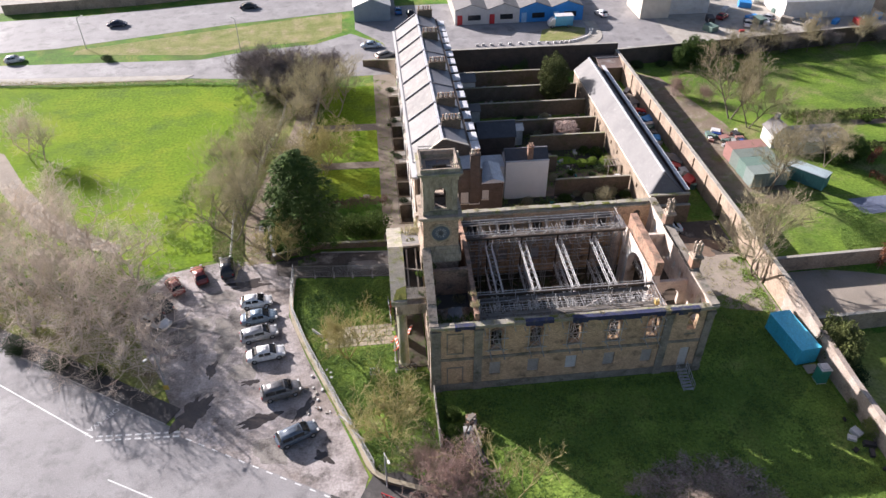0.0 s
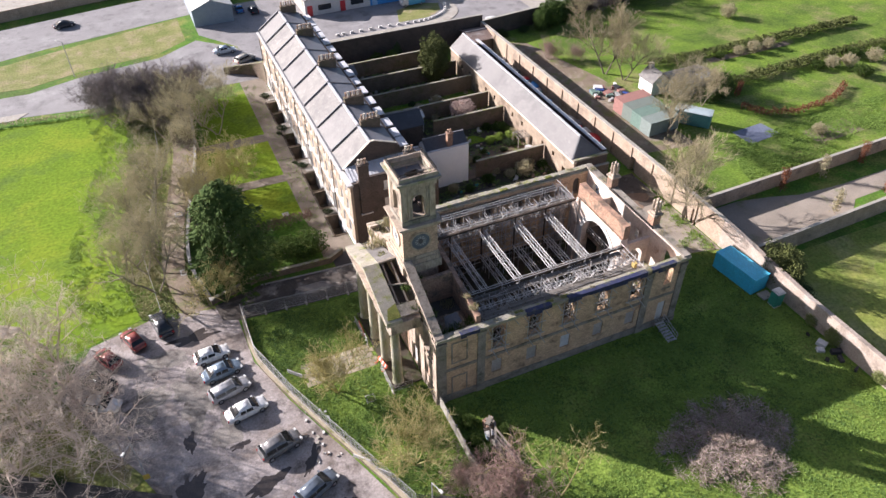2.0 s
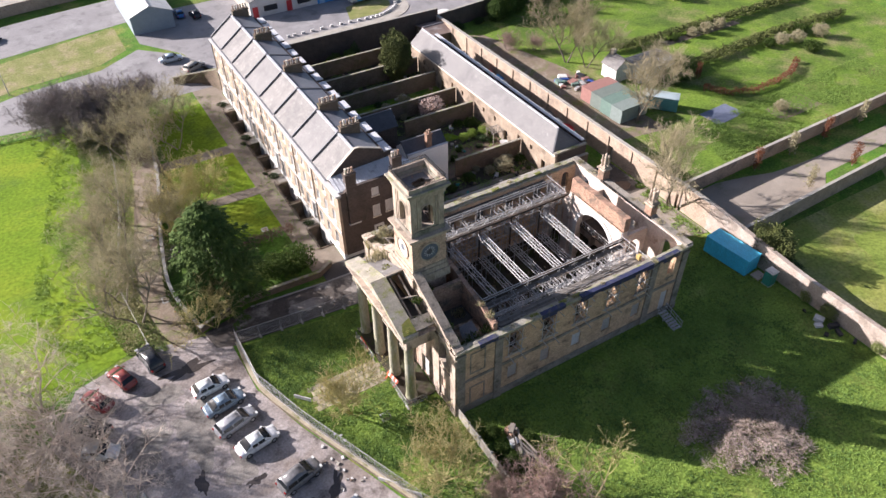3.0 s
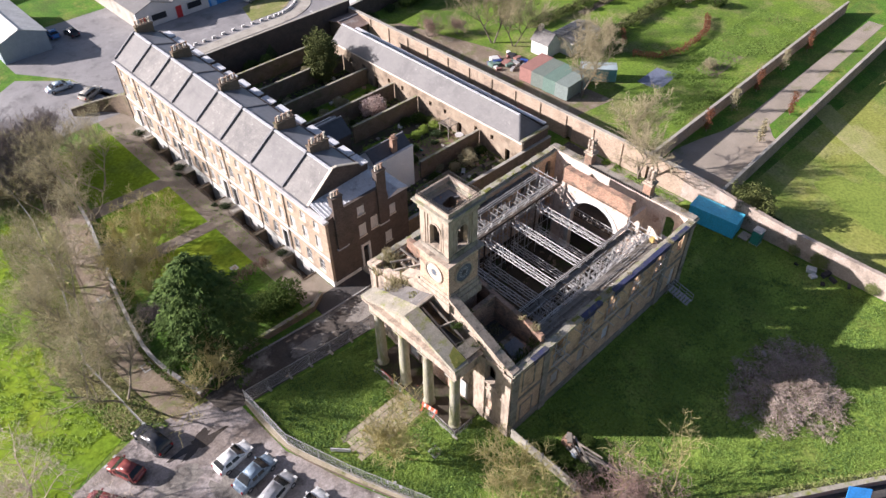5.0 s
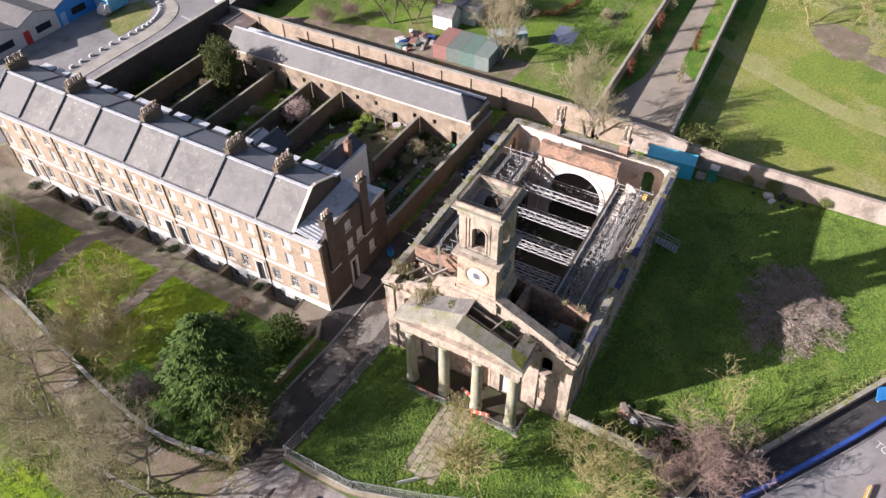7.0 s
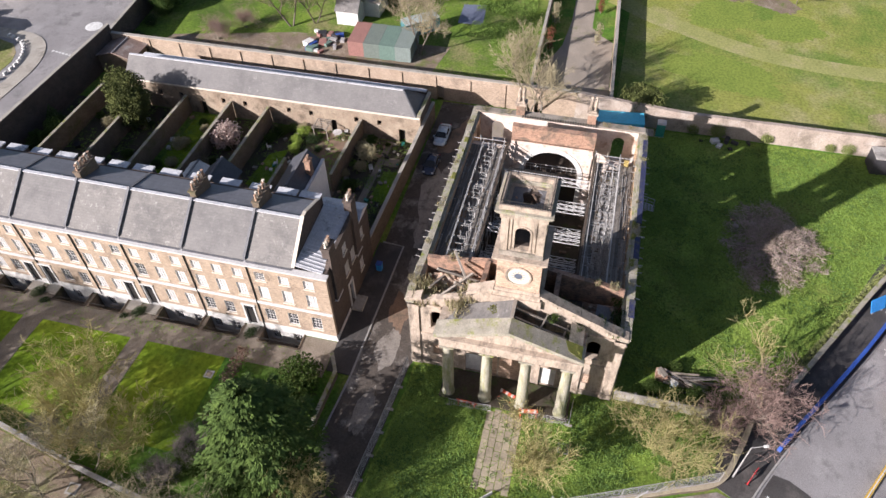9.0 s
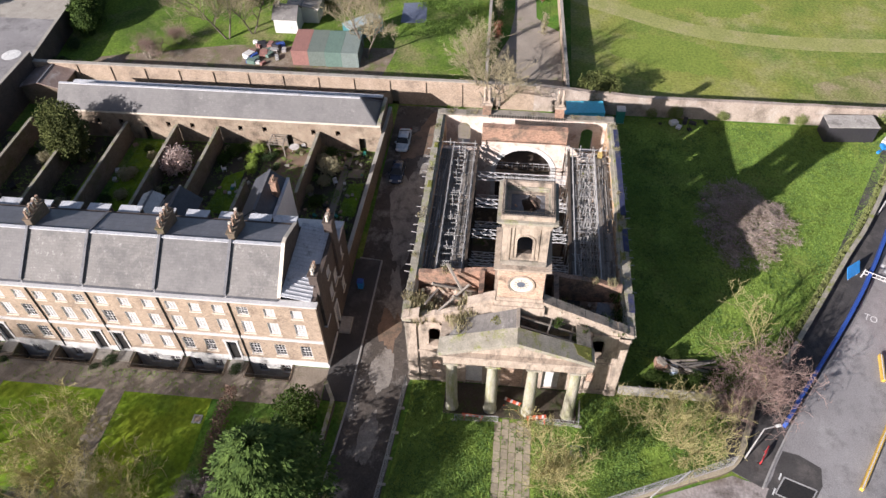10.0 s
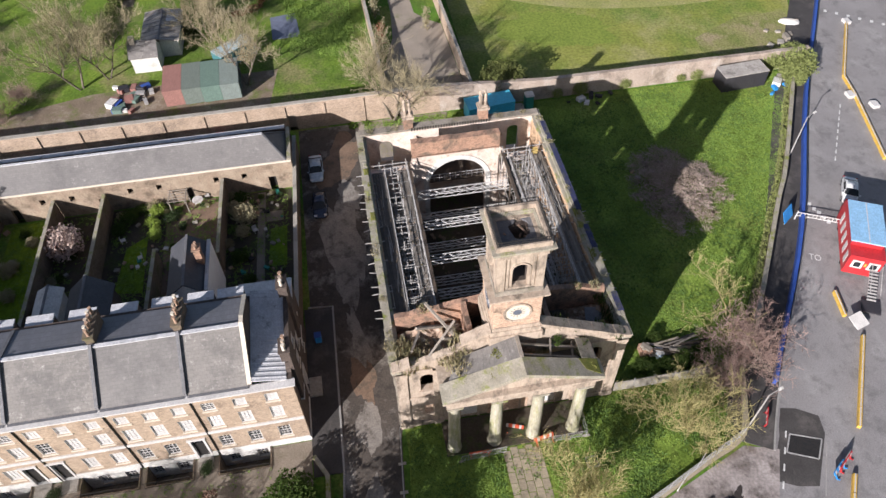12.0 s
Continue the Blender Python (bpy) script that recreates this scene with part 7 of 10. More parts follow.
solid("rubble", m, BRICK_GARDEN, "scattered brick rubble and broken timber on the church floor", "rubble", kind="stuff")


# ---- trees and plants ----
def grow(seed, height, spread=0.8, stems=1, crown=0.45, levels=4, kids=(7, 6, 6, 5), gnarl=0.25, twig=0.022, up=0.25, lean=0.0, haze=8, fine=0.8):
    """A winter tree: wood and twig meshes, base at the origin."""
    rnd = random.Random(seed)
    wood, twigs = Mesh(), Mesh()

    def branch(p, d, length, r, level):
        segs = 4 if level == 0 else (3 if level < 3 else 2)
        pts = [(p, r)]
        q, dd = p, d.copy()
        for k in range(segs):
            dd = (dd + Vector((rnd.gauss(0, gnarl), rnd.gauss(0, gnarl), rnd.gauss(0, gnarl * 0.6) + up * (0.3 if level else 0.1)))).normalized()
            q2 = q + dd * (length / segs)
            if q2.z < 0.3:
                q2.z = 0.3
            r2 = max(r * (1 - 0.55 * (k + 1) / segs), twig * 0.6)
            (wood if level < 2 else twigs).tube(q, q2, pts[-1][1], r2, n=7 if level == 0 else (5 if level == 1 else 3), caps=False)
            pts.append((q2, r2))
            q = q2
        if level >= 2:
            for _ in range(haze if level >= levels - 1 else haze // 2):
                f = rnd.uniform(0.1, 1.0) * (len(pts) - 1)
                k = min(int(f), len(pts) - 2)
                a = pts[k][0].lerp(pts[k + 1][0], f - k)
                e = dd * rnd.uniform(0.2, 1.0) + Vector((rnd.gauss(0, 0.55), rnd.gauss(0, 0.55), rnd.gauss(0, 0.45) + up * 0.6))
                tip = a + e.normalized() * fine * rnd.uniform(0.5, 1.3)
                if tip.z > 0.2:
                    s_ = Vector((rnd.gauss(0, 1), rnd.gauss(0, 1), rnd.gauss(0, 1))).normalized() * twig * 0.62
                    twigs.add([a - s_, a + s_, tip], [(0, 1, 2)])
        if level >= levels - 1:
            return
        n = kids[level]
        for i in range(n):
            f = (0.35 if level == 0 else 0.2) + (0.65 if level == 0 else 0.8) * (i + rnd.uniform(0.2, 1.0)) / n
            f = min(f, 0.98)
            k = min(int(f * segs), segs - 1)
            a = pts[k][0].lerp(pts[k + 1][0], f * segs - k)
            ra = pts[k][1] * 0.65
            az = rnd.uniform(0, 2 * math.pi)
            side = dd.orthogonal().normalized()
            side = Matrix.Rotation(az, 3, dd) @ side
            nd = (dd * (1 - spread * rnd.uniform(0.5, 0.9)) + side * spread * rnd.uniform(0.7, 1.2) + Vector((0, 0, up))).normalized()
            branch(a, nd, length * rnd.uniform(0.42, 0.66) * (1.15 if level == 0 else 1), max(ra, twig), level + 1)

    for s in range(stems):
        a = 2 * math.pi * s / stems + rnd.uniform(-0.4, 0.4)
        tilt = 0.0 if stems == 1 else rnd.uniform(0.25, 0.65)
        d = Vector((math.cos(a) * tilt + lean, math.sin(a) * tilt, 1)).normalized()
        off = Vector((math.cos(a), math.sin(a), 0)) * (0.0 if stems == 1 else 0.18)
        branch(off, d, height * (1 - crown * 0.4) * rnd.uniform(0.85, 1.05), 0.02 * height + 0.02 if stems == 1 else 0.012 * height + 0.02, 0)
    return wood, twigs


def bare_tree(seed, height, bark, twig_m, label, category="tree", group="bare trees", **kw):
    t = thing("bare_tree", label, category, group)
    w, tw = grow(seed, height, **kw)
    part("trunk", w, bark, t)
    part("crown", tw, twig_m, t, kind="stuff")
    return t


def leaves(count, inside, size, seed, tilt=1.0):
    """Small leaf sprays at points drawn by inside(rnd); each is two crossed bent quads."""
    rnd = random.Random(seed)
    m = Mesh()
    for _ in range(count):
        c = Vector(inside(rnd))
        s = size * rnd.uniform(0.6, 1.3)
        R = Euler((rnd.uniform(-tilt, tilt), rnd.uniform(-tilt, tilt), rnd.uniform(0, 6.28))).to_matrix()
        a, b, n = R @ Vector((s, 0, 0)), R @ Vector((0, s * 0.6, 0)), R @ Vector((0, 0, s * 0.3))
        m.add([c - a, c - b * 0.9 + n, c + a, c + b * 0.9 + n], [(0, 1, 2), (0, 2, 3)])
    return m


def blob(rx, ry, rz, seed, lump=0.35, z0=0.0):
    """Draws points through a lumpy rounded mass, denser towards its skin."""
    def f(rnd):
        while True:
            v = Vector((rnd.gauss(0, 1), rnd.gauss(0, 1), rnd.gauss(0, 1))).normalized()
            k = 1 + lump * noise.noise(v * 2.2 + Vector((seed, 0, 0))) + 0.5 * lump * noise.noise(v * 5 + Vector((0, seed, 0)))
            r = k * (rnd.random() ** 0.35)
            p = Vector((v.x * rx * r, v.y * ry * r, rz + v.z * rz * r + z0))
            if p.z > 0.03:
                return p
    return f


def shrub(name, label, leaf, rx, ry, rz, count, size, seed, group="", category="shrub"):
    t = thing(name, label, category, group)
    m = Mesh()
    rnd = random.Random(seed)
    for k in range(6):
        a = rnd.uniform(0, 6.28)
        m.tube((0, 0, 0), (math.cos(a) * rx * 0.6, math.sin(a) * ry * 0.6, rz * 1.3), 0.05, 0.02, n=5, caps=False)
    part("stem", m, BARK, t)
    part("foliage", leaves(count, blob(rx, ry, rz, seed), size, seed), leaf, t, kind="stuff")
    return t


def conifer(seed, h, r):
    """Tiers of drooping sprays round a tapered trunk, each spray a fan of small flat twigs."""
    t = thing("conifer", "tall dense dark green conifer beside the alley", "tree")
    rnd = random.Random(seed)
    part("trunk", Mesh().tube((0, 0, 0), (0, 0, h * 0.93), 0.34, 0.05, n=8), BARK, t)
    m = Mesh()
    for k in range(250):
        f = ((k + rnd.random()) / 250) ** 0.85
        z = 1.0 + f * (h - 1.2)
        full = min(1.0, (1.06 - f) * 2.1) ** 0.6
        reach = r * full * rnd.uniform(0.62, 1.08) + 0.2
        a = k * 2.399 + rnd.uniform(-0.5, 0.5)
        out = Vector((math.cos(a), math.sin(a), 0))
        across = Vector((-out.y, out.x, 0))
        for g0 in (0.45, 0.72, 0.95):
            size = rnd.uniform(0.42, 0.72) * (1.15 - 0.35 * f)
            c0 = out * reach * g0 + across * rnd.gauss(0, 0.3) + Vector((0, 0, z + 0.2 - 0.32 * reach * g0 * g0 * rnd.uniform(0.6, 1.1)))
            for j in range(34):
                v = Vector((rnd.gauss(0, 0.5), rnd.gauss(0, 0.5), rnd.gauss(0, 0.16)))
                c = c0 + v * size - Vector((0, 0, 0.45 * size * (v.x * v.x + v.y * v.y)))
                q = rnd.uniform(0.13, 0.30)
                d = (out * 0.9 + across * rnd.gauss(0, 0.5) + Vector((v.x, v.y, -0.5 + rnd.gauss(0, 0.2)))).normalized()
                w = d.cross(Vector((rnd.gauss(0, 0.4), rnd.gauss(0, 0.4), 1))).normalized() * q * 0.34
                m.add([c - d * q, c - w, c + d * q, c + w], [(0, 1, 2, 3)])
    part("crown", m, LEAF_CONIFER, t, kind="stuff")
    return t


def put(ob, x, y, turn=0, s=1.0, sz=None, first=False):
    m = Matrix.Translation((x, y, 0)) @ Matrix.Rotation(radians(turn), 4, "Z") @ Matrix.Diagonal((s, s, sz or s, 1))
    if first:
        ob.matrix_basis = m
        return ob
    return copy_thing(ob, m)


def scatter(proto, spots):
    for sp in spots[1:]:
        put(proto, *sp)
    put(proto, *spots[0], first=True)


TWIG_EAST = mat("dense_brown_twigs", (0.37, 0.32, 0.20), (0.27, 0.23, 0.14), 1.0, 0.95, 0, 0.0, 6.0)
BARK_DARK = mat("dark_grey_bark", (0.19, 0.16, 0.125), (0.13, 0.11, 0.085), 1.5, 0.95, 0, 0.3, 8.0)
LEAF_OLIVE_PALE = mat("pale_olive_leaves", (0.22, 0.25, 0.085), (0.14, 0.17, 0.05), 0.8, 0.9, 0, 0.0, 5.0)
LEAF_OLIVE = mat("olive_evergreen_leaves", (0.125, 0.14, 0.04), (0.07, 0.085, 0.025), 0.8, 0.9, 0, 0.0, 5.0)
OLIVE_A = bare_tree(1, 6.0, TWIG_OLIVE, TWIG_OLIVE, "spreading bare tree with lichened yellow-olive branches", stems=4, kids=(7, 7, 5, 4), spread=0.72, up=0.25, twig=0.027, gnarl=0.15, haze=5, fine=0.5)
OLIVE_B = bare_tree(2, 6.2, TWIG_OLIVE, TWIG_OLIVE, "round-headed bare tree with pale olive branches", stems=5, kids=(7, 7, 5, 4), spread=0.75, up=0.2, twig=0.027, gnarl=0.15, haze=5, fine=0.5)
GREY_A = bare_tree(3, 10.0, TWIG_GREY, TWIG_GREY, "tall bare grey tree with a fine twiggy crown", stems=2, kids=(7, 6, 5, 5), spread=0.85, up=0.2, twig=0.017, haze=7, fine=1.0)
GREY_B = bare_tree(4, 9.5, TWIG_GREY, TWIG_GREY, "wide bare grey tree with dense pale twigs", stems=3, kids=(6, 5, 5, 5), spread=0.95, up=0.1, twig=0.018, haze=7, fine=1.0)
PINK = bare_tree(5, 5.2, BARK, TWIG_PINK, "dense bare pinkish-brown bush by the wall", stems=6, kids=(8, 6, 5, 5), spread=0.8, up=0.15, twig=0.02, haze=6, fine=0.5)
BROWN_A = bare_tree(6, 8.4, BARK, TWIG_BROWN, "slender bare brown tree with fine upright twigs", stems=2, kids=(7, 6, 5, 5), spread=0.85, up=0.2, twig=0.014, gnarl=0.2, haze=12, fine=0.7)
BROWN_B = bare_tree(7, 8.0, BARK, TWIG_BROWN, "bare brown tree with an open twiggy crown", stems=3, kids=(6, 5, 5, 5), spread=0.72, up=0.28, twig=0.014, gnarl=0.18, haze=12, fine=0.7)
YELLOW_T = bare_tree(8, 6.2, TWIG_OLIVE, TWIG_OLIVE, "sparse pale yellow bare tree on the lawn", stems=2, kids=(5, 4, 4, 3), levels=4, spread=0.7, up=0.25, twig=0.028, haze=4, fine=0.5)

scatter(OLIVE_A, [(-6.6, 57.8, 20, 0.88), (-15.0, 77.2, 200, 0.9)])
scatter(OLIVE_B, [(-2.2, 46.0, 0, 0.88), (-13.2, 95.8, 40, 0.85), (-9.8, 101.6, 140, 1.0)])
scatter(PINK, [(3.6, 38.6, 0, 1.0), (1.2, 40.8, 120, 0.7), (56.0, 120, 40, 0.6), (60.5, 117, 80, 0.5)])
scatter(YELLOW_T, [(9.0, 37.0, 30, 1.0), (-13.6, 101.4, 10, 0.9), (96.2, 44.6, 50, 1.3), (100.5, 37.5, 200, 1.1)])
scatter(GREY_B, [(-34.7, 75.0, 50, 1.0), (-41.4, 77.9, 200, 1.15), (-36.5, 66.0, 0, 1.1), (-41.5, 69.5, 70, 1.1), (-47.5, 73.5, 140, 1.1), (-33.0, 60.6, 200, 0.85), (-38.5, 61.5, 260, 0.9), (-31.2, 65.2, 20, 0.7), (-45.0, 66.5, 310, 0.9), (-54.0, 78.5, 40, 1.1), (-60.0, 83.0, 110, 1.1), (-34.7, 68.6, 160, 1.0), (-28.8, 58.6, 220, 0.75), (-66, 88, 20, 1.1)])
scatter(GREY_A, [(-52.5, 85.0, 0, 1.0), (-47.4, 86.0, 90, 1.0), (-45.0, 79.0, 180, 0.95), (-61.0, 111.8, 60, 0.8), (-57.2, 108.6, 130, 0.7), (-43, 73, 240, 0.8)])
EAST_T = bare_tree(9, 8.6, BARK_DARK, TWIG_EAST, "round-headed bare tree with dense fine brown twigs", stems=2, kids=(8, 7, 6, 5), spread=0.75, up=0.3, twig=0.016, gnarl=0.18, haze=18, fine=0.6)
scatter(EAST_T, [(93.0, 33.0, 60, 0.55), (88.5, 27.0, 160, 0.5), (47.3, 67.0, 210, 1.25), (59.1, 86.4, 40, 1.15), (62.6, 109.6, 120, 1.3), (64.4, 106.0, 300, 1.0), (71.0, 92.0, 80, 0.8), (73.5, 134.6, 10, 0.7), (82, 135.6, 130, 0.75), (92, 137, 230, 0.8), (104, 138.4, 30, 0.75)])
scatter(BROWN_A, [(-22.6, 82.4, 0, 1.05), (-23.4, 86.8, 220, 1.0), (-22.4, 90.6, 100, 1.1), (-21.6, 96.6, 30, 1.1), (-24.6, 93.6, 160, 0.6), (-23.8, 100.8, 210, 0.7), (-15.8, 97.4, 280, 0.75), (-12.4, 112.6, 75, 1.0), (-8.6, 118.4, 10, 0.95)])
scatter(BROWN_B, [(-10.6, 122.4, 10, 1.0), (-20.6, 103.0, 250, 0.9), (-19.4, 108.6, 20, 0.85), (-16.4, 119.6, 190, 0.95), (-13.2, 126.0, 140, 1.0), (-7.4, 127.2, 240, 0.8)])

THICKET_TWIG = mat("dark_grey_thicket_twigs", (0.235, 0.20, 0.19), (0.16, 0.138, 0.13), 1.0, 0.95, 0, 0.0, 6.0)
THICKET = bare_tree(12, 5.6, BARK_DARK, THICKET_TWIG, "dense dark grey-brown thicket of bare shrubs", "shrub", "thickets", stems=7, kids=(8, 7, 5, 4), spread=0.8, up=0.18, twig=0.02, haze=8, fine=0.6)
scatter(THICKET, [(-22.4, 129.4, 0, 1.15), (-18.2, 127.0, 70, 1.15), (-14.6, 130.4, 140, 1.1), (-19.4, 133.0, 200, 1.15), (-10.6, 132.8, 260, 1.0), (-24.6, 134.0, 320, 1.1), (-15.6, 124.6, 20, 0.7), (-12.2, 88.9, 50, 0.45), (-11.3, 86.6, 130, 0.42), (-15.2, 90.6, 310, 0.4), (-13.4, 103.4, 10, 0.42), (78, 136.6, 80, 0.6), (87, 137.6, 10, 0.65), (97, 138.6, 130, 0.6), (110, 140, 250, 0.65)])
con = conifer(3, 14.8, 5.1)
put(con, -12.6, 80.8, 0, 1.0, first=True)
evd = shrub("dark_evergreen", "dark green evergreen tree by the allotment wall", LEAF_CONIFER, 2.8, 2.8, 3.2, 5200, 0.2, 17, "allotment evergreens", "tree")
ev = shrub("evergreen_tree", "tall olive-green evergreen tree in a back garden", LEAF_OLIVE, 2.9, 2.9, 4.6, 11000, 0.17, 15, "", "tree")
put(ev, 32.2, 120.7, 0, 1.0, first=True)
for x, y, s_ in ((68.6, 134.2, 0.75), (62.0, 132.6, 0.7), (27.2, 130.2, 0.5), (76.4, 93.4, 0.7), (73.6, 92.6, 0.55)):
    put(evd, x, y, x * 7, s_)
put(evd, 64.6, 133.2, 0, 0.95, first=True)

sh = shrub("evergreen_shrub", "large loose green shrub by the alley corner", LEAF_SHRUB, 2.4, 2.2, 1.7, 2600, 0.16, 4, "shrubs")
put(sh, -2.8, 82.0, 0, 1.0, first=True)
put(sh, -5.6, 82.2, 80, 0.9)
put(sh, -14.2, 84.0, 160, 0.85)
put(sh, -13.0, 88.0, 20, 0.75)
put(sh, 24.6, 130.8, 60, 0.8)
for x, y, s_ in ((4.6, 47.9, 0.42), (4.3, 45.6, 0.4), (4.5, 43.6, 0.5), (4.9, 41.9, 0.45), (7.6, 45.6, 0.35)):
    put(sh, x, y, 70 * y, s_)
put(sh, -15.5, 91.0, 200, 0.55)
ivy = shrub("ivy_bush", "dense dark ivy bush against the boundary wall", LEAF_IVY, 2.6, 3.6, 1.5, 2800, 0.15, 5, "ivy bushes")
put(ivy, 50.2, 48.6, 0, 0.6, first=True)
ob_ = shrub("olive_shrub", "pale olive-green bush at the wall corner", LEAF_OLIVE_PALE, 2.6, 2.6, 1.6, 3600, 0.15, 16, "shrubs")
put(ob_, 47.2, 10.0, 40, 1.15, first=True)
put(ob_, 45.0, 11.0, 140, 0.7)
wb = shrub("wall_bush", "dense dark green bush leaning on the boundary wall", LEAF_OLIVE, 2.0, 3.2, 2.75, 6500, 0.15, 21, "shrubs")
put(wb, 49.7, 51.6, 0, 1.0, first=True)
for y, s_ in ((44.2, 0.22), (41.0, 0.3), (34.6, 0.24), (26.4, 0.2), (24.2, 0.24), (13.4, 0.4)):
    put(ob_, 47.9, y, 50 * y, s_ * 1.3, s_ * 2.0)
put(ivy, -46, 63.6, 20, 0.9)
put(ivy, -40, 60.2, 100, 0.8)
put(ivy, -52, 67.4, 160, 1.0)
put(ivy, -35.2, 58.4, 250, 0.6)
put(ivy, 53.0, 133.2, 20, 0.8)
put(ivy, 58.2, 133.4, 120, 0.7)
put(ivy, -57.5, 149.8, 60, 0.7)
put(ivy, -18.5, 129.5, 60, 0.9)
for x, y, s_ in ((1.7, 102.8, 0.42), (1.6, 115.4, 0.45), (1.9, 89.6, 0.38), (1.6, 128.0, 0.45), (0.9, 104.2, 0.25), (0.8, 114.0, 0.28)):
    put(ivy, x, y, 37 * x, s_)
bl = shrub("blossom_bush", "pale pink flowering bush over a garden wall", LEAF_BLOSSOM, 1.8, 1.6, 1.2, 1500, 0.14, 6, "garden shrubs")
put(bl, 31.2, 106.4, 0, 1.35, first=True)
br = shrub("green_bush", "green leafy garden bush", LEAF_SHRUB, 1.2, 1.2, 0.8, 900, 0.13, 7, "garden shrubs")
spots = [(34.8, 99.8, 0.9), (33.0, 100.8, 0.8), (35.8, 86.9, 0.8), (29.2, 94.2, 0.6), (26.4, 86.8, 0.9), (27.2, 92.4, 0.7), (36.0, 98.6, 0.7), (34.4, 111.6, 0.6), (22.8, 85.8, 0.7)]
put(br, spots[0][0], spots[0][1], 0, spots[0][2], first=True)
for k, (x, y, s) in enumerate(spots[1:]):
    put(br, x, y, 50 * k, s)
rb = shrub("brown_bush", "round clipped brownish garden bush", TWIG_BROWN, 1.1, 1.1, 0.9, 1100, 0.10, 8, "garden shrubs")
spots = [(28.8, 112.2, 1.0), (32.2, 86.2, 1.35), (30.0, 86.6, 0.8), (25.2, 111.5, 0.8), (36.0, 97.0, 0.8), (33.8, 87.6, 0.9), (23.0, 118.4, 0.8), (26.0, 92.8, 0.7), (31.0, 124.6, 0.9), (20.5, 86.6, 0.8), (28.5, 88.2, 0.6)]
put(rb, spots[0][0], spots[0][1], 0, spots[0][2], first=True)
for k, (x, y, s) in enumerate(spots[1:]):
    put(rb, x, y, 70 * k, s)

rnd = random.Random(61)
for k in range(16):
    y = 81.6 + 19.5 * (k + rnd.random()) / 16
    put((ivy, rb, br, rb)[k % 4], 36.0 + rnd.uniform(-0.7, 0.5), y, rnd.uniform(0, 360), rnd.uniform(0.16, 0.32) * (1.5 if k % 4 else 1.0))
for k in range(18):
    put((ivy, br, rb)[k % 3], rnd.uniform(24, 36), rnd.uniform(103.5, 132.5), rnd.uniform(0, 360), rnd.uniform(0.3, 0.5) * (1.5 if k % 3 else 1.0))

COVER_ROUGH = mat("rough_olive_grass", (0.24, 0.26, 0.09), (0.16, 0.19, 0.06), 1.0, 0.9, 0, 0.0, 5.0)
LEAF_LIME = mat("sunlit_lime_leaves", (0.27, 0.35, 0.06), (0.17, 0.25, 0.04), 1.2, 0.9, 0, 0.0, 5.0)
lime = shrub("lime_bush", "bright lime-green climber over a garden wall", LEAF_LIME, 1.3, 1.0, 0.9, 1300, 0.12, 41, "garden shrubs")
put(lime, 31.6, 96.6, 0, 0.75, first=True)
put(lime, 33.4, 97.0, 60, 1.0)
put(lime, 35.4, 96.6, 130, 1.05)
put(ivy, 34.2, 94.9, 40, 0.55)
put(ivy, 32.6, 93.6, 90, 0.35)
grey_fir = shrub("young_fir", "small grey-green conical fir in a back garden", LEAF_IVY, 1.1, 1.1, 1.9, 1500, 0.14, 43, "garden shrubs")
put(grey_fir, 28.6, 131.0, 0, 1.0, first=True)
HEDGE_BROWN = mat("dark_withered_hedge_leaves", (0.20, 0.125, 0.09), (0.12, 0.08, 0.06), 1.0, 0.9, 0, 0.0, 5.0)


def hedge(name, pts, w, h, leaf, label, density=60, size=0.13, seed=1, group="hedges"):
    t = thing(name, label, "hedge", group, at=(*pts[0], 0))
    m, wood = Mesh(), Mesh()
    for k, (a, b) in enumerate(zip(pts, pts[1:])):
        a, b = Vector((*a, 0)), Vector((*b, 0))
        d = b - a
        n = Vector((-d.y, d.x, 0)).normalized()

        def pt(rnd):
            u = rnd.random()
            hh = h * (0.85 + 0.3 * noise.noise(Vector((u * d.length, seed, k))))
            return a + d * u + n * rnd.uniform(-w / 2, w / 2) * (1 + 0.3 * noise.noise(Vector((u * d.length * 0.7, seed, 9)))) + Vector((0, 0, 0.05 + hh * rnd.random() ** 0.6))
        q = leaves(int(d.length * density), pt, size, seed + k)
        m.add(q.v, q.f)
        for i in range(int(d.length / 0.6)):
            p = a + d * (i + 0.5) / max(1, int(d.length / 0.6))
            wood.tube(p, p + Vector((0.1, 0.1, h * 0.8)), 0.03, 0.015, n=4, caps=False)
    part("stem", wood, BARK, t, kind="stuff")
    part("foliage", m, leaf, t, kind="stuff")
    return t


hedge("hedge", [(-0.6, 89.0), (-4.5, 89.2), (-9.2, 88.7), (-11.2, 88.0)], 1.3, 1.7, HEDGE_BROWN, "low dark brown beech hedge beside the lawn", 200, 0.12, 1)
hedge("hedge", [(72, 108.4), (84, 107.6), (101.8, 107.4), (124, 107.2)], 1.7, 1.7, LEAF_OLIVE, "long green hedge between allotments", 130, 0.2, 2)
hedge("hedge", [(72.5, 95.2), (84.8, 95.9), (104.6, 97.0), (125, 96.2)], 1.8, 1.8, LEAF_OLIVE, "long green hedge between allotments", 130, 0.2, 3)
hedge("hedge", [(76.7, 88.6), (78.6, 84.8), (83.0, 83.0), (88.2, 83.1), (94, 84.0), (99.5, 87.0)], 1.1, 1.2, LEAF_BEECH, "curved russet beech hedge", 80, 0.16, 4)
hedge("hedge", [(78.3, 91.6), (82.5, 95.0)], 1.0, 1.6, LEAF_BEECH, "short russet beech hedge", 80, 0.16, 5)
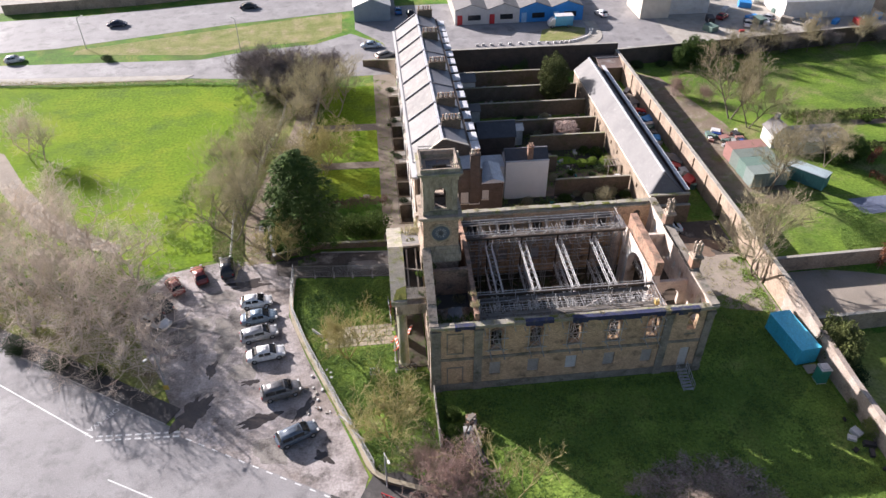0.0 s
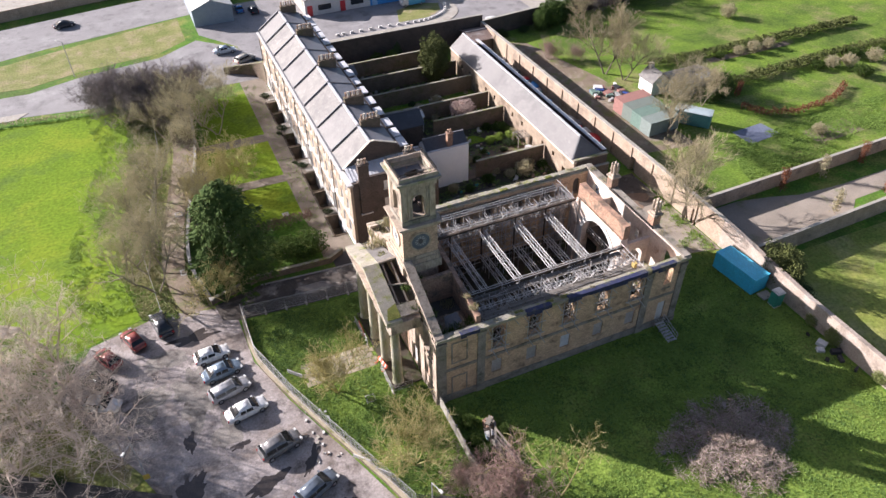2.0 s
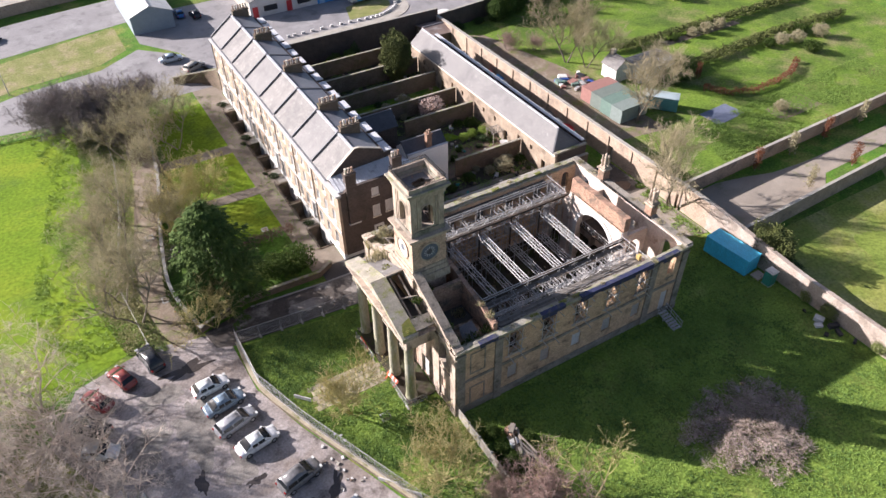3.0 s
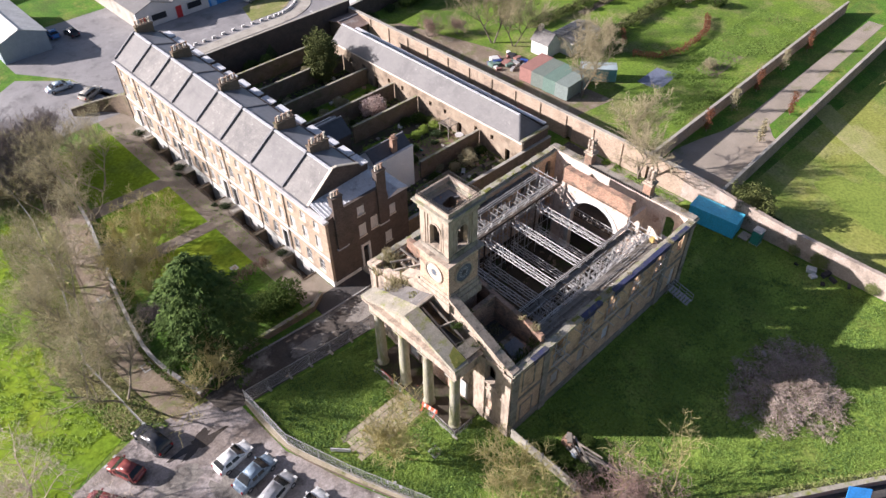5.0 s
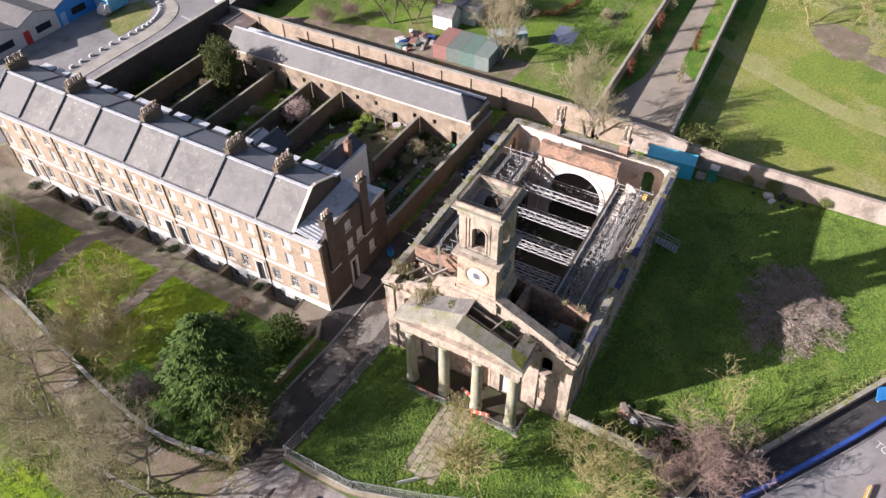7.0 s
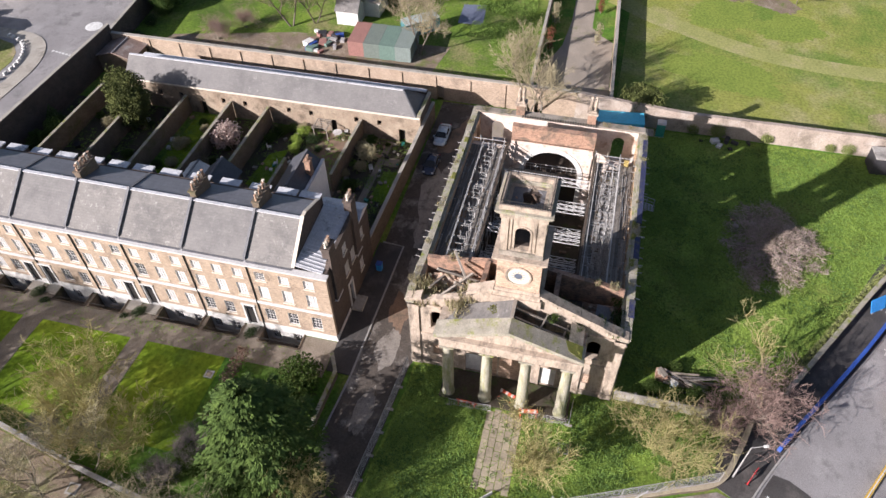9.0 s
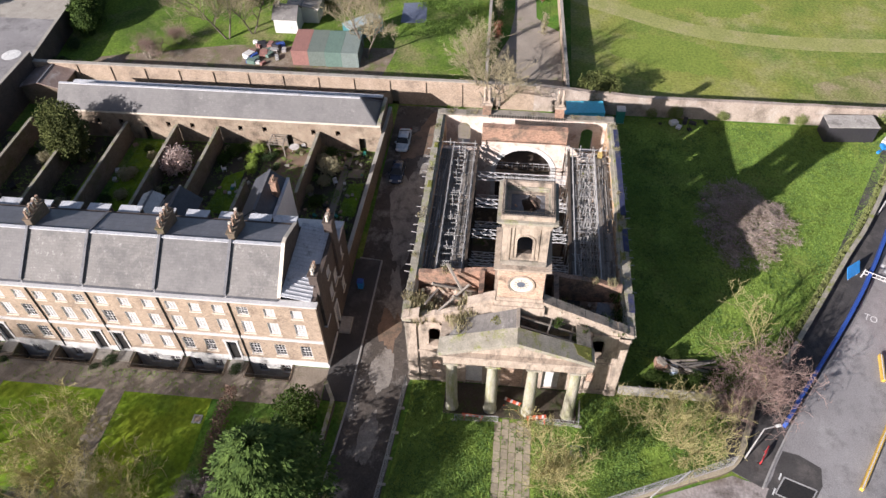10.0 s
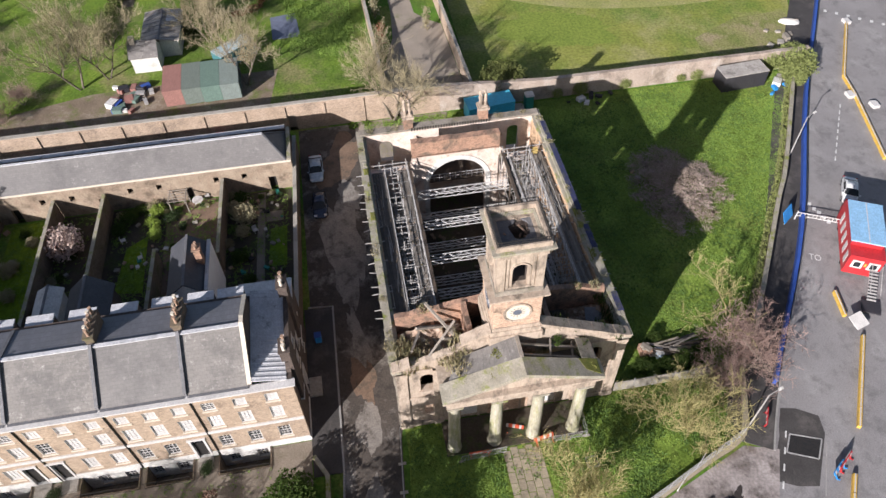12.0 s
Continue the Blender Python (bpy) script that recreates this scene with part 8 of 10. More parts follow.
hedge("hedge", [(-80, 140.2), (-60, 137.6), (-42, 136.8), (-26, 134.6)], 0.9, 0.9, TWIG_BROWN, "thin brown hedge along the field edge", 40, 0.16, 6)
hedge("hedge", [(p[0] + 0.35, p[1] + 0.5) for p in ROAD_WALL[4::3]], 0.7, 1.1, COVER_ROUGH, "rough grass and weeds overhanging the roadside wall", 110, 0.12, 8)
hedge("hedge", [(-17.4, 76.8), (-18.6, 85.0), (-17.4, 94), (-16.4, 99)], 0.6, 0.5, LEAF_SHRUB, "straggling weeds along the low wall", 60, 0.12, 7)
for k, (x, y, s_) in enumerate(((100.0, 94.2, 1.2), (103.2, 93.6, 1.3), (106.4, 92.6, 1.4), (105.4, 88.4, 1.6), (94.6, 105.2, 1.3), (91.0, 105.4, 1.1), (86.6, 105.8, 0.9), (98.6, 105.4, 1.2), (101.8, 121.0, 1.7), (110, 95, 1.4), (112.5, 92, 1.5), (82.2, 76.4, 1.1))):
    put(rb if k % 3 else br, x, y, 40 * k, s_)
for k, (x, y) in enumerate(((64.5, 66.4), (72.5, 66.6), (80.8, 66.8), (90.0, 67.0), (100, 67.2), (67.5, 58.0 + 1.2), (78.0, 59.6))):
    t = thing("fastigiate_tree", "slim upright russet young tree by the lane", "tree", "lane trees", at=(x, y, 0))
    part("trunk", Mesh().tube((x, y, 0), (x, y, 1.0), 0.06, 0.05, n=6), BARK, t)
    part("crown", leaves(420, lambda rnd, x=x, y=y: (x + rnd.gauss(0, 0.28), y + rnd.gauss(0, 0.28), 0.5 + rnd.random() * 3.6), 0.15, k + 30), LEAF_BEECH if k % 2 == 0 else TWIG_BROWN, t, kind="stuff")


# weeds and young growth on the ruined wall heads
def wall_weeds(name, spots, leaf, label, seed, size=0.1):
    t = thing(name, label, "plant", "wall plants", at=spots[0][:3])
    for k, (x, y, z, r, h) in enumerate(spots):
        rnd = random.Random(seed + k)
        m = Mesh()
        for _ in range(int(90 * r * r + 50)):
            a, q = rnd.uniform(0, 6.28), r * rnd.random() ** 0.5
            p = Vector((x + math.cos(a) * q, y + math.sin(a) * q, z))
            e = p + Vector((rnd.gauss(0, 0.15), rnd.gauss(0, 0.15), h * rnd.uniform(0.4, 1.1)))
            s = Vector((rnd.gauss(0, 1), rnd.gauss(0, 1), 0)).normalized() * size * 0.5
            m.add([p - s, p + s, e + s * 0.3, e - s * 0.2], [(0, 1, 2, 3)])
        part("clump", m, leaf, t, kind="stuff")
    return t


wall_weeds("dry_weeds", [(3.7, 70.7, 9.5, 1.3, 1.3), (4.9, 70.9, 9.6, 0.9, 1.0), (3.3, 69.2, 9.7, 0.7, 0.9), (3.3, 66.2, 11.4, 1.0, 1.1), (1.7, 66.7, 11.1, 1.0, 0.9), (2.6, 67.6, 10.6, 0.8, 0.9), (5.0, 69.4, 9.4, 0.9, 0.7)], WEED_DRY, "dry brown weeds on the broken wall head", 1)
wall_weeds("green_weeds", [(3.1, 52.9, 10.2, 0.7, 0.5), (3.4, 54.4, 10.9, 0.6, 0.5), (3.2, 56.6, 11.9, 0.6, 0.4), (3.3, 58.2, 12.7, 0.6, 0.4), (5.4, 52.6, 9.6, 0.8, 0.7), (6.9, 53.0, 9.8, 0.6, 0.5), (4.0, 52.6, 9.4, 0.8, 0.8)], LEAF_SHRUB, "green weeds and moss on the front wall head", 5)
wall_weeds("green_weeds", [(1.2, 56.6, 10.8, 0.6, 0.4), (2.2, 56.2, 10.8, 0.5, 0.5), (2.2, 58.4, 11.6, 0.5, 0.4)], LEAF_SHRUB, "green weeds on the portico roof", 9)
wall_weeds("green_weeds", [(47.0, 72.4, 0.02, 0.7, 0.4), (47.2, 70.6, 0.02, 0.5, 0.3)], LEAF_BRIGHT, "weeds at the foot of the boundary wall", 12, 0.16)


# leafy ground cover of the churchyard
def in_poly(x, y, poly):
    c, n = False, len(poly)
    for i in range(n):
        (x1, y1), (x2, y2) = poly[i], poly[(i + 1) % n]
        if (y1 > y) != (y2 > y) and x < (x2 - x1) * (y - y1) / (y2 - y1) + x1:
            c = not c
    return c


def ground_cover(name, poly, count, leaf, label, seed, size=(0.14, 0.34), clump=0.22):
    rnd = random.Random(seed)
    xs, ys = [p[0] for p in poly], [p[1] for p in poly]
    m, k = Mesh(), 0
    while k < count:
        x, y = rnd.uniform(min(xs), max(xs)), rnd.uniform(min(ys), max(ys))
        if not in_poly(x, y, poly) or (-9.6 < x < -1.0 and 59.5 < y < 63.3 and rnd.random() < 0.93) or noise.noise(Vector((x * clump, y * clump, seed))) + 0.35 < rnd.random() * 0.9:
            continue
        k += 1
        s = rnd.uniform(*size)
        a = rnd.uniform(0, 6.28)
        for j in range(3):
            b = a + j * 2.1 + rnd.uniform(-0.4, 0.4)
            d = Vector((math.cos(b), math.sin(b), 0))
            e = Vector((-d.y, d.x, 0)) * s * 0.22
            p = Vector((x, y, 0.02))
            tip = p + d * s + Vector((0, 0, s * rnd.uniform(0.3, 0.9)))
            mid = p + d * s * 0.5 + Vector((0, 0, s * 0.55))
            m.add([p, mid - e, tip, mid + e], [(0, 1, 2, 3)])
    return solid(name, m, leaf, label, "ground cover", kind="stuff")


S_LAWN = [(3.4, 51.0), (3.4, 42.0), (8.0, 35.2), (22.6, 25.6), (42.0, 13.6), (47.0, 11.5), (47.2, 59), (41, 60.8), (33.8, 63.4), (33.8, 51.2)]
F_LAWN = [(2.4, 71.2), (-0.8, 71.4), (-13.0, 72.6), (-13.0, 66), (-10.7, 58.8), (-7.0, 50.4), (-3.4, 41.8), (2.4, 41.8), (2.4, 52)]
COVER_A = mat("mid_green_weeds", (0.205, 0.305, 0.058), (0.14, 0.23, 0.043), 0.8, 0.9, 0, 0.0, 4.0, (0.13, 0.20, 0.035), 0.3, 0.57)
COVER_C = mat("dark_nettle_leaves", (0.105, 0.18, 0.04), (0.07, 0.13, 0.027), 0.8, 0.9, 0, 0.0, 4.0)
COVER_DRY = mat("straw_coloured_grass", (0.34, 0.30, 0.15), (0.24, 0.24, 0.09), 0.8, 0.9, 0, 0.0, 4.0)
COVER_B = mat("bright_green_weeds", (0.26, 0.37, 0.07), (0.195, 0.295, 0.053), 0.8, 0.9, 0, 0.0, 4.0)
ground_cover("weed_cover", S_LAWN, 30000, COVER_A, "low leafy green weeds over the lawn", 1, (0.09, 0.22))
ground_cover("nettle_cover", S_LAWN, 3500, COVER_C, "dark green nettle patches over the lawn", 31, (0.14, 0.32), 0.3)
ground_cover("weed_cover", S_LAWN, 10000, COVER_B, "brighter tufts of grass over the lawn", 2, (0.08, 0.2), 0.35)
ground_cover("weed_cover", F_LAWN, 11000, COVER_A, "low leafy green weeds before the portico", 3, (0.09, 0.24))
ground_cover("nettle_cover", F_LAWN, 2500, COVER_C, "dark green nettles before the portico", 32, (0.14, 0.34), 0.3)
ground_cover("weed_cover", F_LAWN, 4500, COVER_B, "brighter tufts of grass before the portico", 4, (0.08, 0.18), 0.35)
VERGE = [(-20.8, 76.5), (-22.0, 86), (-20.9, 95.4), (-18.9, 104), (-17.2, 112.6), (-16, 122), (-15.6, 133), (-22, 133), (-24.5, 104), (-27.5, 90), (-25, 78)]
ground_cover("rough_grass", VERGE, 9000, COVER_DRY, "dry rough grass under the bare trees", 5, (0.12, 0.3), 0.2)
ground_cover("rough_grass", VERGE, 8000, COVER_A, "green tufts under the bare trees", 6, (0.1, 0.26), 0.25)

FIELD_EDGE = [(-24.8, 79), (-27.2, 90), (-24.6, 104), (-21.8, 120), (-22, 133), (-29, 133.5), (-27.5, 120), (-31, 104), (-34, 90), (-33, 80)]
ground_cover("field_tussocks", FIELD_EDGE, 2500, COVER_B, "coarse green tussocks along the field edge", 21, (0.12, 0.3), 0.45)
ground_cover("yard_weeds", [(33.8, 60.6), (38, 59.6), (47.2, 57.6), (47.2, 71.0), (45.6, 71.0), (45.4, 63.5), (40, 63.4), (33.8, 66.0)], 1500, COVER_A, "green weeds at the edges of the gravel yard", 8, (0.1, 0.3), 0.5)
ground_cover("yard_weeds", [(34.0, 64), (47.0, 60), (47.0, 71.0), (34.0, 71.0)], 500, COVER_DRY, "dry weeds over the gravel yard", 9, (0.1, 0.25), 0.6)
ground_cover("garden_weeds", [(16, 81.4), (36.4, 81.4), (36.4, 101.6), (16, 101.6)], 2600, COVER_A, "low plants in the back gardens", 10, (0.12, 0.3), 0.5)
ground_cover("garden_weeds", [(16, 103), (36.4, 103), (36.4, 132.8), (16, 132.8)], 2600, COVER_A, "low plants in the far back gardens", 11, (0.12, 0.3), 0.5)
ground_cover("path_weeds", [(-1.4, 84), (1.0, 84), (1.0, 134), (-1.4, 134)], 700, COVER_A, "weeds in the gravel walk", 12, (0.08, 0.2), 0.6)
ground_cover("allotment_growth", [(62, 70), (110, 71), (110, 82), (66, 80)], 9000, COVER_A, "rank growth over the allotment ground", 13, (0.12, 0.3), 0.2)
wall_weeds("dry_weeds", [(9.2, 51.8, 10.02, 0.25, 0.2), (11.4, 51.7, 10.05, 0.5, 0.25), (12.2, 51.8, 10.05, 0.3, 0.2), (16.4, 51.75, 10.05, 0.55, 0.22), (17.1, 51.8, 10.05, 0.3, 0.3), (20.8, 51.85, 10.1, 0.25, 0.2), (27.9, 51.7, 10.05, 0.4, 0.25), (32.0, 51.8, 10.05, 0.45, 0.2)], WEED_DRY, "moss and weeds along the south cornice", 40, 0.07)
wall_weeds("dry_weeds", [(5.2, 71.9, 10.05, 0.6, 0.5), (6.4, 71.8, 10.0, 0.35, 0.3), (10.3, 71.9, 10.05, 0.3, 0.2), (15.8, 71.9, 10.05, 0.5, 0.25), (16.7, 71.8, 10.05, 0.3, 0.2), (22.9, 71.9, 10.05, 0.35, 0.25), (30.4, 71.9, 10.05, 0.4, 0.2)], WEED_DRY, "dry weeds along the north cornice", 60, 0.07)
wall_weeds("dry_weeds", [(33.2, 53.4, 10.2, 0.3, 0.25), (33.1, 56.2, 10.2, 0.5, 0.3), (33.2, 60.9, 10.3, 0.35, 0.2), (33.2, 67.9, 10.2, 0.45, 0.25), (33.1, 70.6, 10.2, 0.3, 0.3)], WEED_DRY, "dry weeds along the east wall head", 80, 0.07)
wall_weeds("dry_weeds", [(7.6, 53.4, 11.1, 0.5, 0.5), (7.6, 55.0, 11.3, 0.4, 0.4), (7.7, 68.6, 11.2, 0.5, 0.5), (5.6, 70.2, 9.0, 0.9, 0.8), (4.4, 53.0, 9.0, 0.9, 0.9), (6.4, 57.2, 8.6, 0.8, 0.5)], WEED_DRY, "dry weeds among the broken vestibule walls", 100, 0.09)
wall_weeds("moss_growth", [(-0.4, 56.2, 10.95, 0.5, 0.15), (-0.6, 58.0, 11.5, 0.35, 0.12), (0.1, 66.0, 11.35, 0.5, 0.14), (-0.3, 64.0, 12.1, 0.4, 0.1), (1.5, 63.6, 12.4, 0.5, 0.15)], MOSS, "yellow-green moss on the portico slabs", 120, 0.1)


# ---- vehicles ----
CAR_PAINT = {}


def car_paint(name, c):
    if name not in CAR_PAINT:
        CAR_PAINT[name] = mat(name, c, tuple(v * 0.92 for v in c), 0.8, 0.25, 0.15, 0.0, 3.0, spec=0.6)
    return CAR_PAINT[name]


CAR_GLASS = mat("tinted_car_glass", (0.015, 0.018, 0.02), (0.02, 0.022, 0.025), 1.0, 0.1, 0, 0.0, 3.0, spec=0.35)
LAMP_RED = paint("red_lamp_lens", (0.35, 0.02, 0.02), 0.2)
LAMP_CLEAR = paint("clear_lamp_lens", (0.6, 0.6, 0.58), 0.15)


def loft(sections):
    m = Mesh()
    n = len(sections[0])
    V = [p for s in sections for p in s]
    F = [(k * n + i, k * n + (i + 1) % n, (k + 1) * n + (i + 1) % n, (k + 1) * n + i) for k in range(len(sections) - 1) for i in range(n)]
    F += [tuple(range(n))[::-1], tuple(range((len(sections) - 1) * n, len(sections) * n))]
    return m.add(V, F)


CAR_MESH = {}


def car_meshes(style):
    if style in CAR_MESH:
        return CAR_MESH[style]
    L, W, Hh = {"hatch": (4.0, 1.74, 1.46), "saloon": (4.55, 1.80, 1.43), "estate": (4.6, 1.80, 1.48), "suv": (4.5, 1.86, 1.68)}[style]
    h, zs = L / 2, Hh * 0.63
    st = [(-h, 0.46, zs - 0.36, 0.66), (-h + 0.07, 0.30, zs - 0.12, 0.82), (-h + 0.28, 0.22, zs - 0.03, 0.93), (-h + 0.8, 0.18, zs, 0.985), (-0.4, 0.17, zs + 0.01, 1.0), (0.6, 0.17, zs, 1.0), (h - 1.1, 0.18, zs - 0.04, 0.985), (h - 0.6, 0.2, zs - 0.13, 0.94), (h - 0.25, 0.23, zs - 0.24, 0.85), (h - 0.06, 0.30, zs - 0.36, 0.72), (h, 0.40, zs - 0.44, 0.58)]
    secs = []
    for x, zb, zt, k in st:
        w, d = W / 2 * k, zt - zb
        half = [(0.86, 0.0), (0.96, 0.10), (1.0, 0.38), (0.985, 0.68), (0.94, 0.88), (0.80, 0.985), (0.42, 1.02)]
        secs.append([(x, -w * u, zb + d * v) for u, v in half] + [(x, w * u, zb + d * v) for u, v in half[::-1]])
    body = loft(secs)
    rear_b, rear_t = {"hatch": (-h + 0.16, -h + 0.72), "saloon": (-h + 0.62, -h + 1.42), "estate": (-h + 0.12, -h + 0.52), "suv": (-h + 0.12, -h + 0.5)}[style]
    fb, ft = h - 0.98, h - 1.82
    z0, w0, w1 = zs - 0.04, W / 2 - 0.07, W / 2 - 0.27

    def rib(x):
        """Cross-section of the cabin at x, left sill over the roof to right sill."""
        if x < rear_t:
            f = (x - rear_b) / (rear_t - rear_b)
        elif x > ft:
            f = (fb - x) / (fb - ft)
        else:
            f = 1.0
        top = z0 + 0.05 + (Hh - z0 - 0.05) * (f * (2 - f) * 0.35 + f * 0.65) - 0.02 * abs(x) / h
        wb, wt, d = w0 - 0.05 * (1 - f), w0 + (w1 - w0) * f, top - z0
        return [Vector(p) for p in ((x, -wb, z0), (x, -wt - 0.03, z0 + d * 0.82), (x, -wt + 0.10, z0 + d * 0.96), (x, -wt * 0.35, top), (x, wt * 0.35, top), (x, wt - 0.10, z0 + d * 0.96), (x, wt + 0.03, z0 + d * 0.82), (x, wb, z0))]

    xs = [rear_b, rear_b + (rear_t - rear_b) * 0.5, rear_t, (rear_t + ft) / 2, ft, (ft + fb) / 2, fb]
    glass = loft([rib(x) for x in xs])
    q = [rib(x)[2:6] for x in (rear_t + 0.04, (rear_t + ft) / 2, ft - 0.05)]
    roof = loft([[p + Vector((0, 0, 0.006)) for p in r_] + [p - Vector((0, 0, 0.03)) for p in r_[::-1]] for r_ in q])
    panes = []

    def pane(name, xa, xb, across, n):
        """A pane following the cabin between two stations, set a little proud."""
        n = Vector(n)
        rows = []
        for f in (0.0, 0.5, 1.0):
            r_ = rib(xa + (xb - xa) * f)
            row = []
            for a in across:
                k = min(int(a), 6)
                row.append(r_[k].lerp(r_[k + 1], a - k))
            rows.append([p + n * 0.012 for p in row] + [p - n * 0.01 for p in row[::-1]])
        panes.append((name, loft(rows)))

    pane("windscreen", ft + 0.06, fb - 0.08, (1.25, 2, 3, 4, 5, 5.75), (0.55, 0, 0.8))
    pane("rear_window", rear_t - 0.04, rear_b + 0.12, (1.3, 2, 3, 4, 5, 5.7), (-0.6, 0, 0.75))
    mid = (rear_t + ft) / 2
    for c, sy in (((0.18, 0.88), -1), ((6.82, 6.12), 1)):
        pane("side_window", rear_t + 0.05, mid - 0.05, c, (0, sy, 0.3))
        pane("side_window", mid + 0.05, ft + 0.10, c, (0, sy, 0.3))
    tyre = Mesh()
    n = 16
    for r0, r1, ya, yb in ((0.2, 0.32, -0.1, 0.1),):
        for i in range(n):
            a, b = 2 * math.pi * i / n, 2 * math.pi * (i + 1) / n
            tyre.extrude([(r_ * math.cos(w_), ya, r_ * math.sin(w_)) for r_, w_ in ((r0, a), (r1, a), (r1, b), (r0, b))], (0, yb - ya, 0))
    rim = Mesh().tube((0, -0.085, 0), (0, 0.085, 0), 0.2, n=14)
    head, tail, mirror = Mesh().box(h - 0.32, h - 0.1, -0.17, 0.17, zs - 0.32, zs - 0.2), Mesh().box(-h + 0.01, -h + 0.14, -0.1, 0.1, zs - 0.3, zs - 0.1), Mesh().box(-0.07, 0.07, -0.1, 0.1, -0.06, 0.07)
    CAR_MESH[style] = (L, W, zs, body, glass, roof, panes, mesh_data("tyre", tyre, TYRE), mesh_data("rim", rim, RIM), mesh_data("headlight", head, LAMP_CLEAR), mesh_data("tail_light", tail, LAMP_RED), mirror, h, fb)
    return CAR_MESH[style]


def car(style, pname, colour, label, x, y, turn, group="parked cars"):
    L, W, zs, body, glass, roof, panes, tyre, rim, head, tail, mirror, h, fb = car_meshes(style)
    p = car_paint(pname, colour)
    t = thing("car", label, "car", group)
    b = part("body", body, p, t, smooth=True)
    part("cabin", glass, p, t, smooth=True)
    for name, q in panes:
        part(name, q, CAR_GLASS, t, "dark tinted glass")
    part("roof", roof, p, t, smooth=True)
    for sx in (-1, 1):
        for sy in (-1, 1):
            w = place("wheel", tyre, t, Matrix.Translation((sx * L * 0.31, sy * (W / 2 - 0.1), 0.32)))
            place("rim", rim, w, Matrix.Identity(4), "alloy wheel rim")
    for sy in (-1, 1):
        place("headlight", head, t, Matrix.Translation((0, sy * (W / 2 - 0.28), 0)))
        place("tail_light", tail, t, Matrix.Translation((0, sy * (W / 2 - 0.22), 0)))
        part("wing_mirror", Mesh().box(fb - 0.35, fb - 0.21, sy * (W / 2 + 0.06) - 0.09, sy * (W / 2 + 0.06) + 0.09, zs, zs + 0.13), p, t)
    t.matrix_basis = pose(x, y, 0.02, 0, 0, turn)
    return t


WHITE_C, DARK_C, RED_C, BEIGE_C = (0.75, 0.75, 0.74), (0.03, 0.033, 0.04), (0.30, 0.03, 0.03), (0.42, 0.39, 0.34)
CARS = [
    ("hatch", "white_car_paint", WHITE_C, "white hatchback parked on muddy tarmac", -18.2, 68.5, 6),
    ("saloon", "steel_blue_car_paint", (0.19, 0.25, 0.31), "steel blue saloon parked beside a white car", -17.6, 65.6, 9),
    ("estate", "silver_grey_car_paint", (0.36, 0.36, 0.37), "silver grey estate car on muddy tarmac", -17.3, 62.6, 14),
    ("saloon", "white_car_paint", WHITE_C, "white coupe parked on muddy tarmac", -16.2, 59.2, 10),
    ("suv", "graphite_car_paint", (0.17, 0.165, 0.165), "dark grey four-by-four parked by the wall", -14.0, 53.3, 14),
    ("estate", "dark_slate_car_paint", (0.12, 0.145, 0.18), "dark slate estate car parked by the wall", -11.9, 47.2, 24),
    ("suv", "black_car_paint", DARK_C, "black four-by-four parked under bare trees", -22.9, 75.8, 102),
    # Both reds are muted so the paint colour holds the pale reflections.
    ("hatch", "dull_red_car_paint", (0.22, 0.055, 0.05), "dull red hatchback parked under bare trees", -26.3, 74.7, 112),
    ("hatch", "faded_red_car_paint", (0.28, 0.08, 0.08), "faded red hatchback half hidden by branches", -29.2, 72.8, 120),
    ("estate", "black_car_paint", DARK_C, "dark estate car half hidden by branches", -30.4, 69.6, 130),
    ("hatch", "white_car_paint", WHITE_C, "white hatchback half hidden by branches", -30.2, 66.2, -30),
    ("saloon", "pale_blue_car_paint", (0.42, 0.50, 0.58), "pale silver-blue saloon parked in the alley", 39.1, 77.7, 180),
    ("hatch", "navy_car_paint", (0.03, 0.04, 0.07), "dark navy hatchback parked in the alley", 32.6, 77.6, 180),
    ("saloon", "white_car_paint", WHITE_C, "white car standing on the coned-off road", 23.0, 15.4, 150),
    ("saloon", "navy_car_paint", (0.03, 0.04, 0.07), "dark car on the main road", -60.5, 170.2, 10),
    ("hatch", "white_car_paint", WHITE_C, "white car on the side road", -77.1, 151.5, 20),
    ("saloon", "black_car_paint", DARK_C, "dark car on the main road", -31.0, 178.6, 12),
    ("saloon", "pale_blue_car_paint", (0.42, 0.50, 0.58), "pale car parked by the terrace end", -1.5, 150.4, 0),
    ("estate", "beige_car_paint", BEIGE_C, "beige car parked by the terrace end", 1.4, 144.6, 30),
    ("hatch", "white_car_paint", WHITE_C, "white car in the side street", 54.0, 163.4, 110),
    ("hatch", "blue_car_paint", (0.04, 0.16, 0.40), "blue car parked in the works yard", 5.6, 171, 90),
    ("hatch", "black_car_paint", DARK_C, "dark car parked in the works yard", 8.4, 169, 95),
    ("hatch", "red_car_paint", RED_C, "red car parked in the far yard", 82, 158, 40),
    ("hatch", "white_car_paint", WHITE_C, "white car parked in the far yard", 86, 153, 60),
    ("hatch", "silver_grey_car_paint", (0.36, 0.36, 0.37), "silver car parked in the far yard", 92, 156, 130),
]
for c in CARS:
    car(*c)


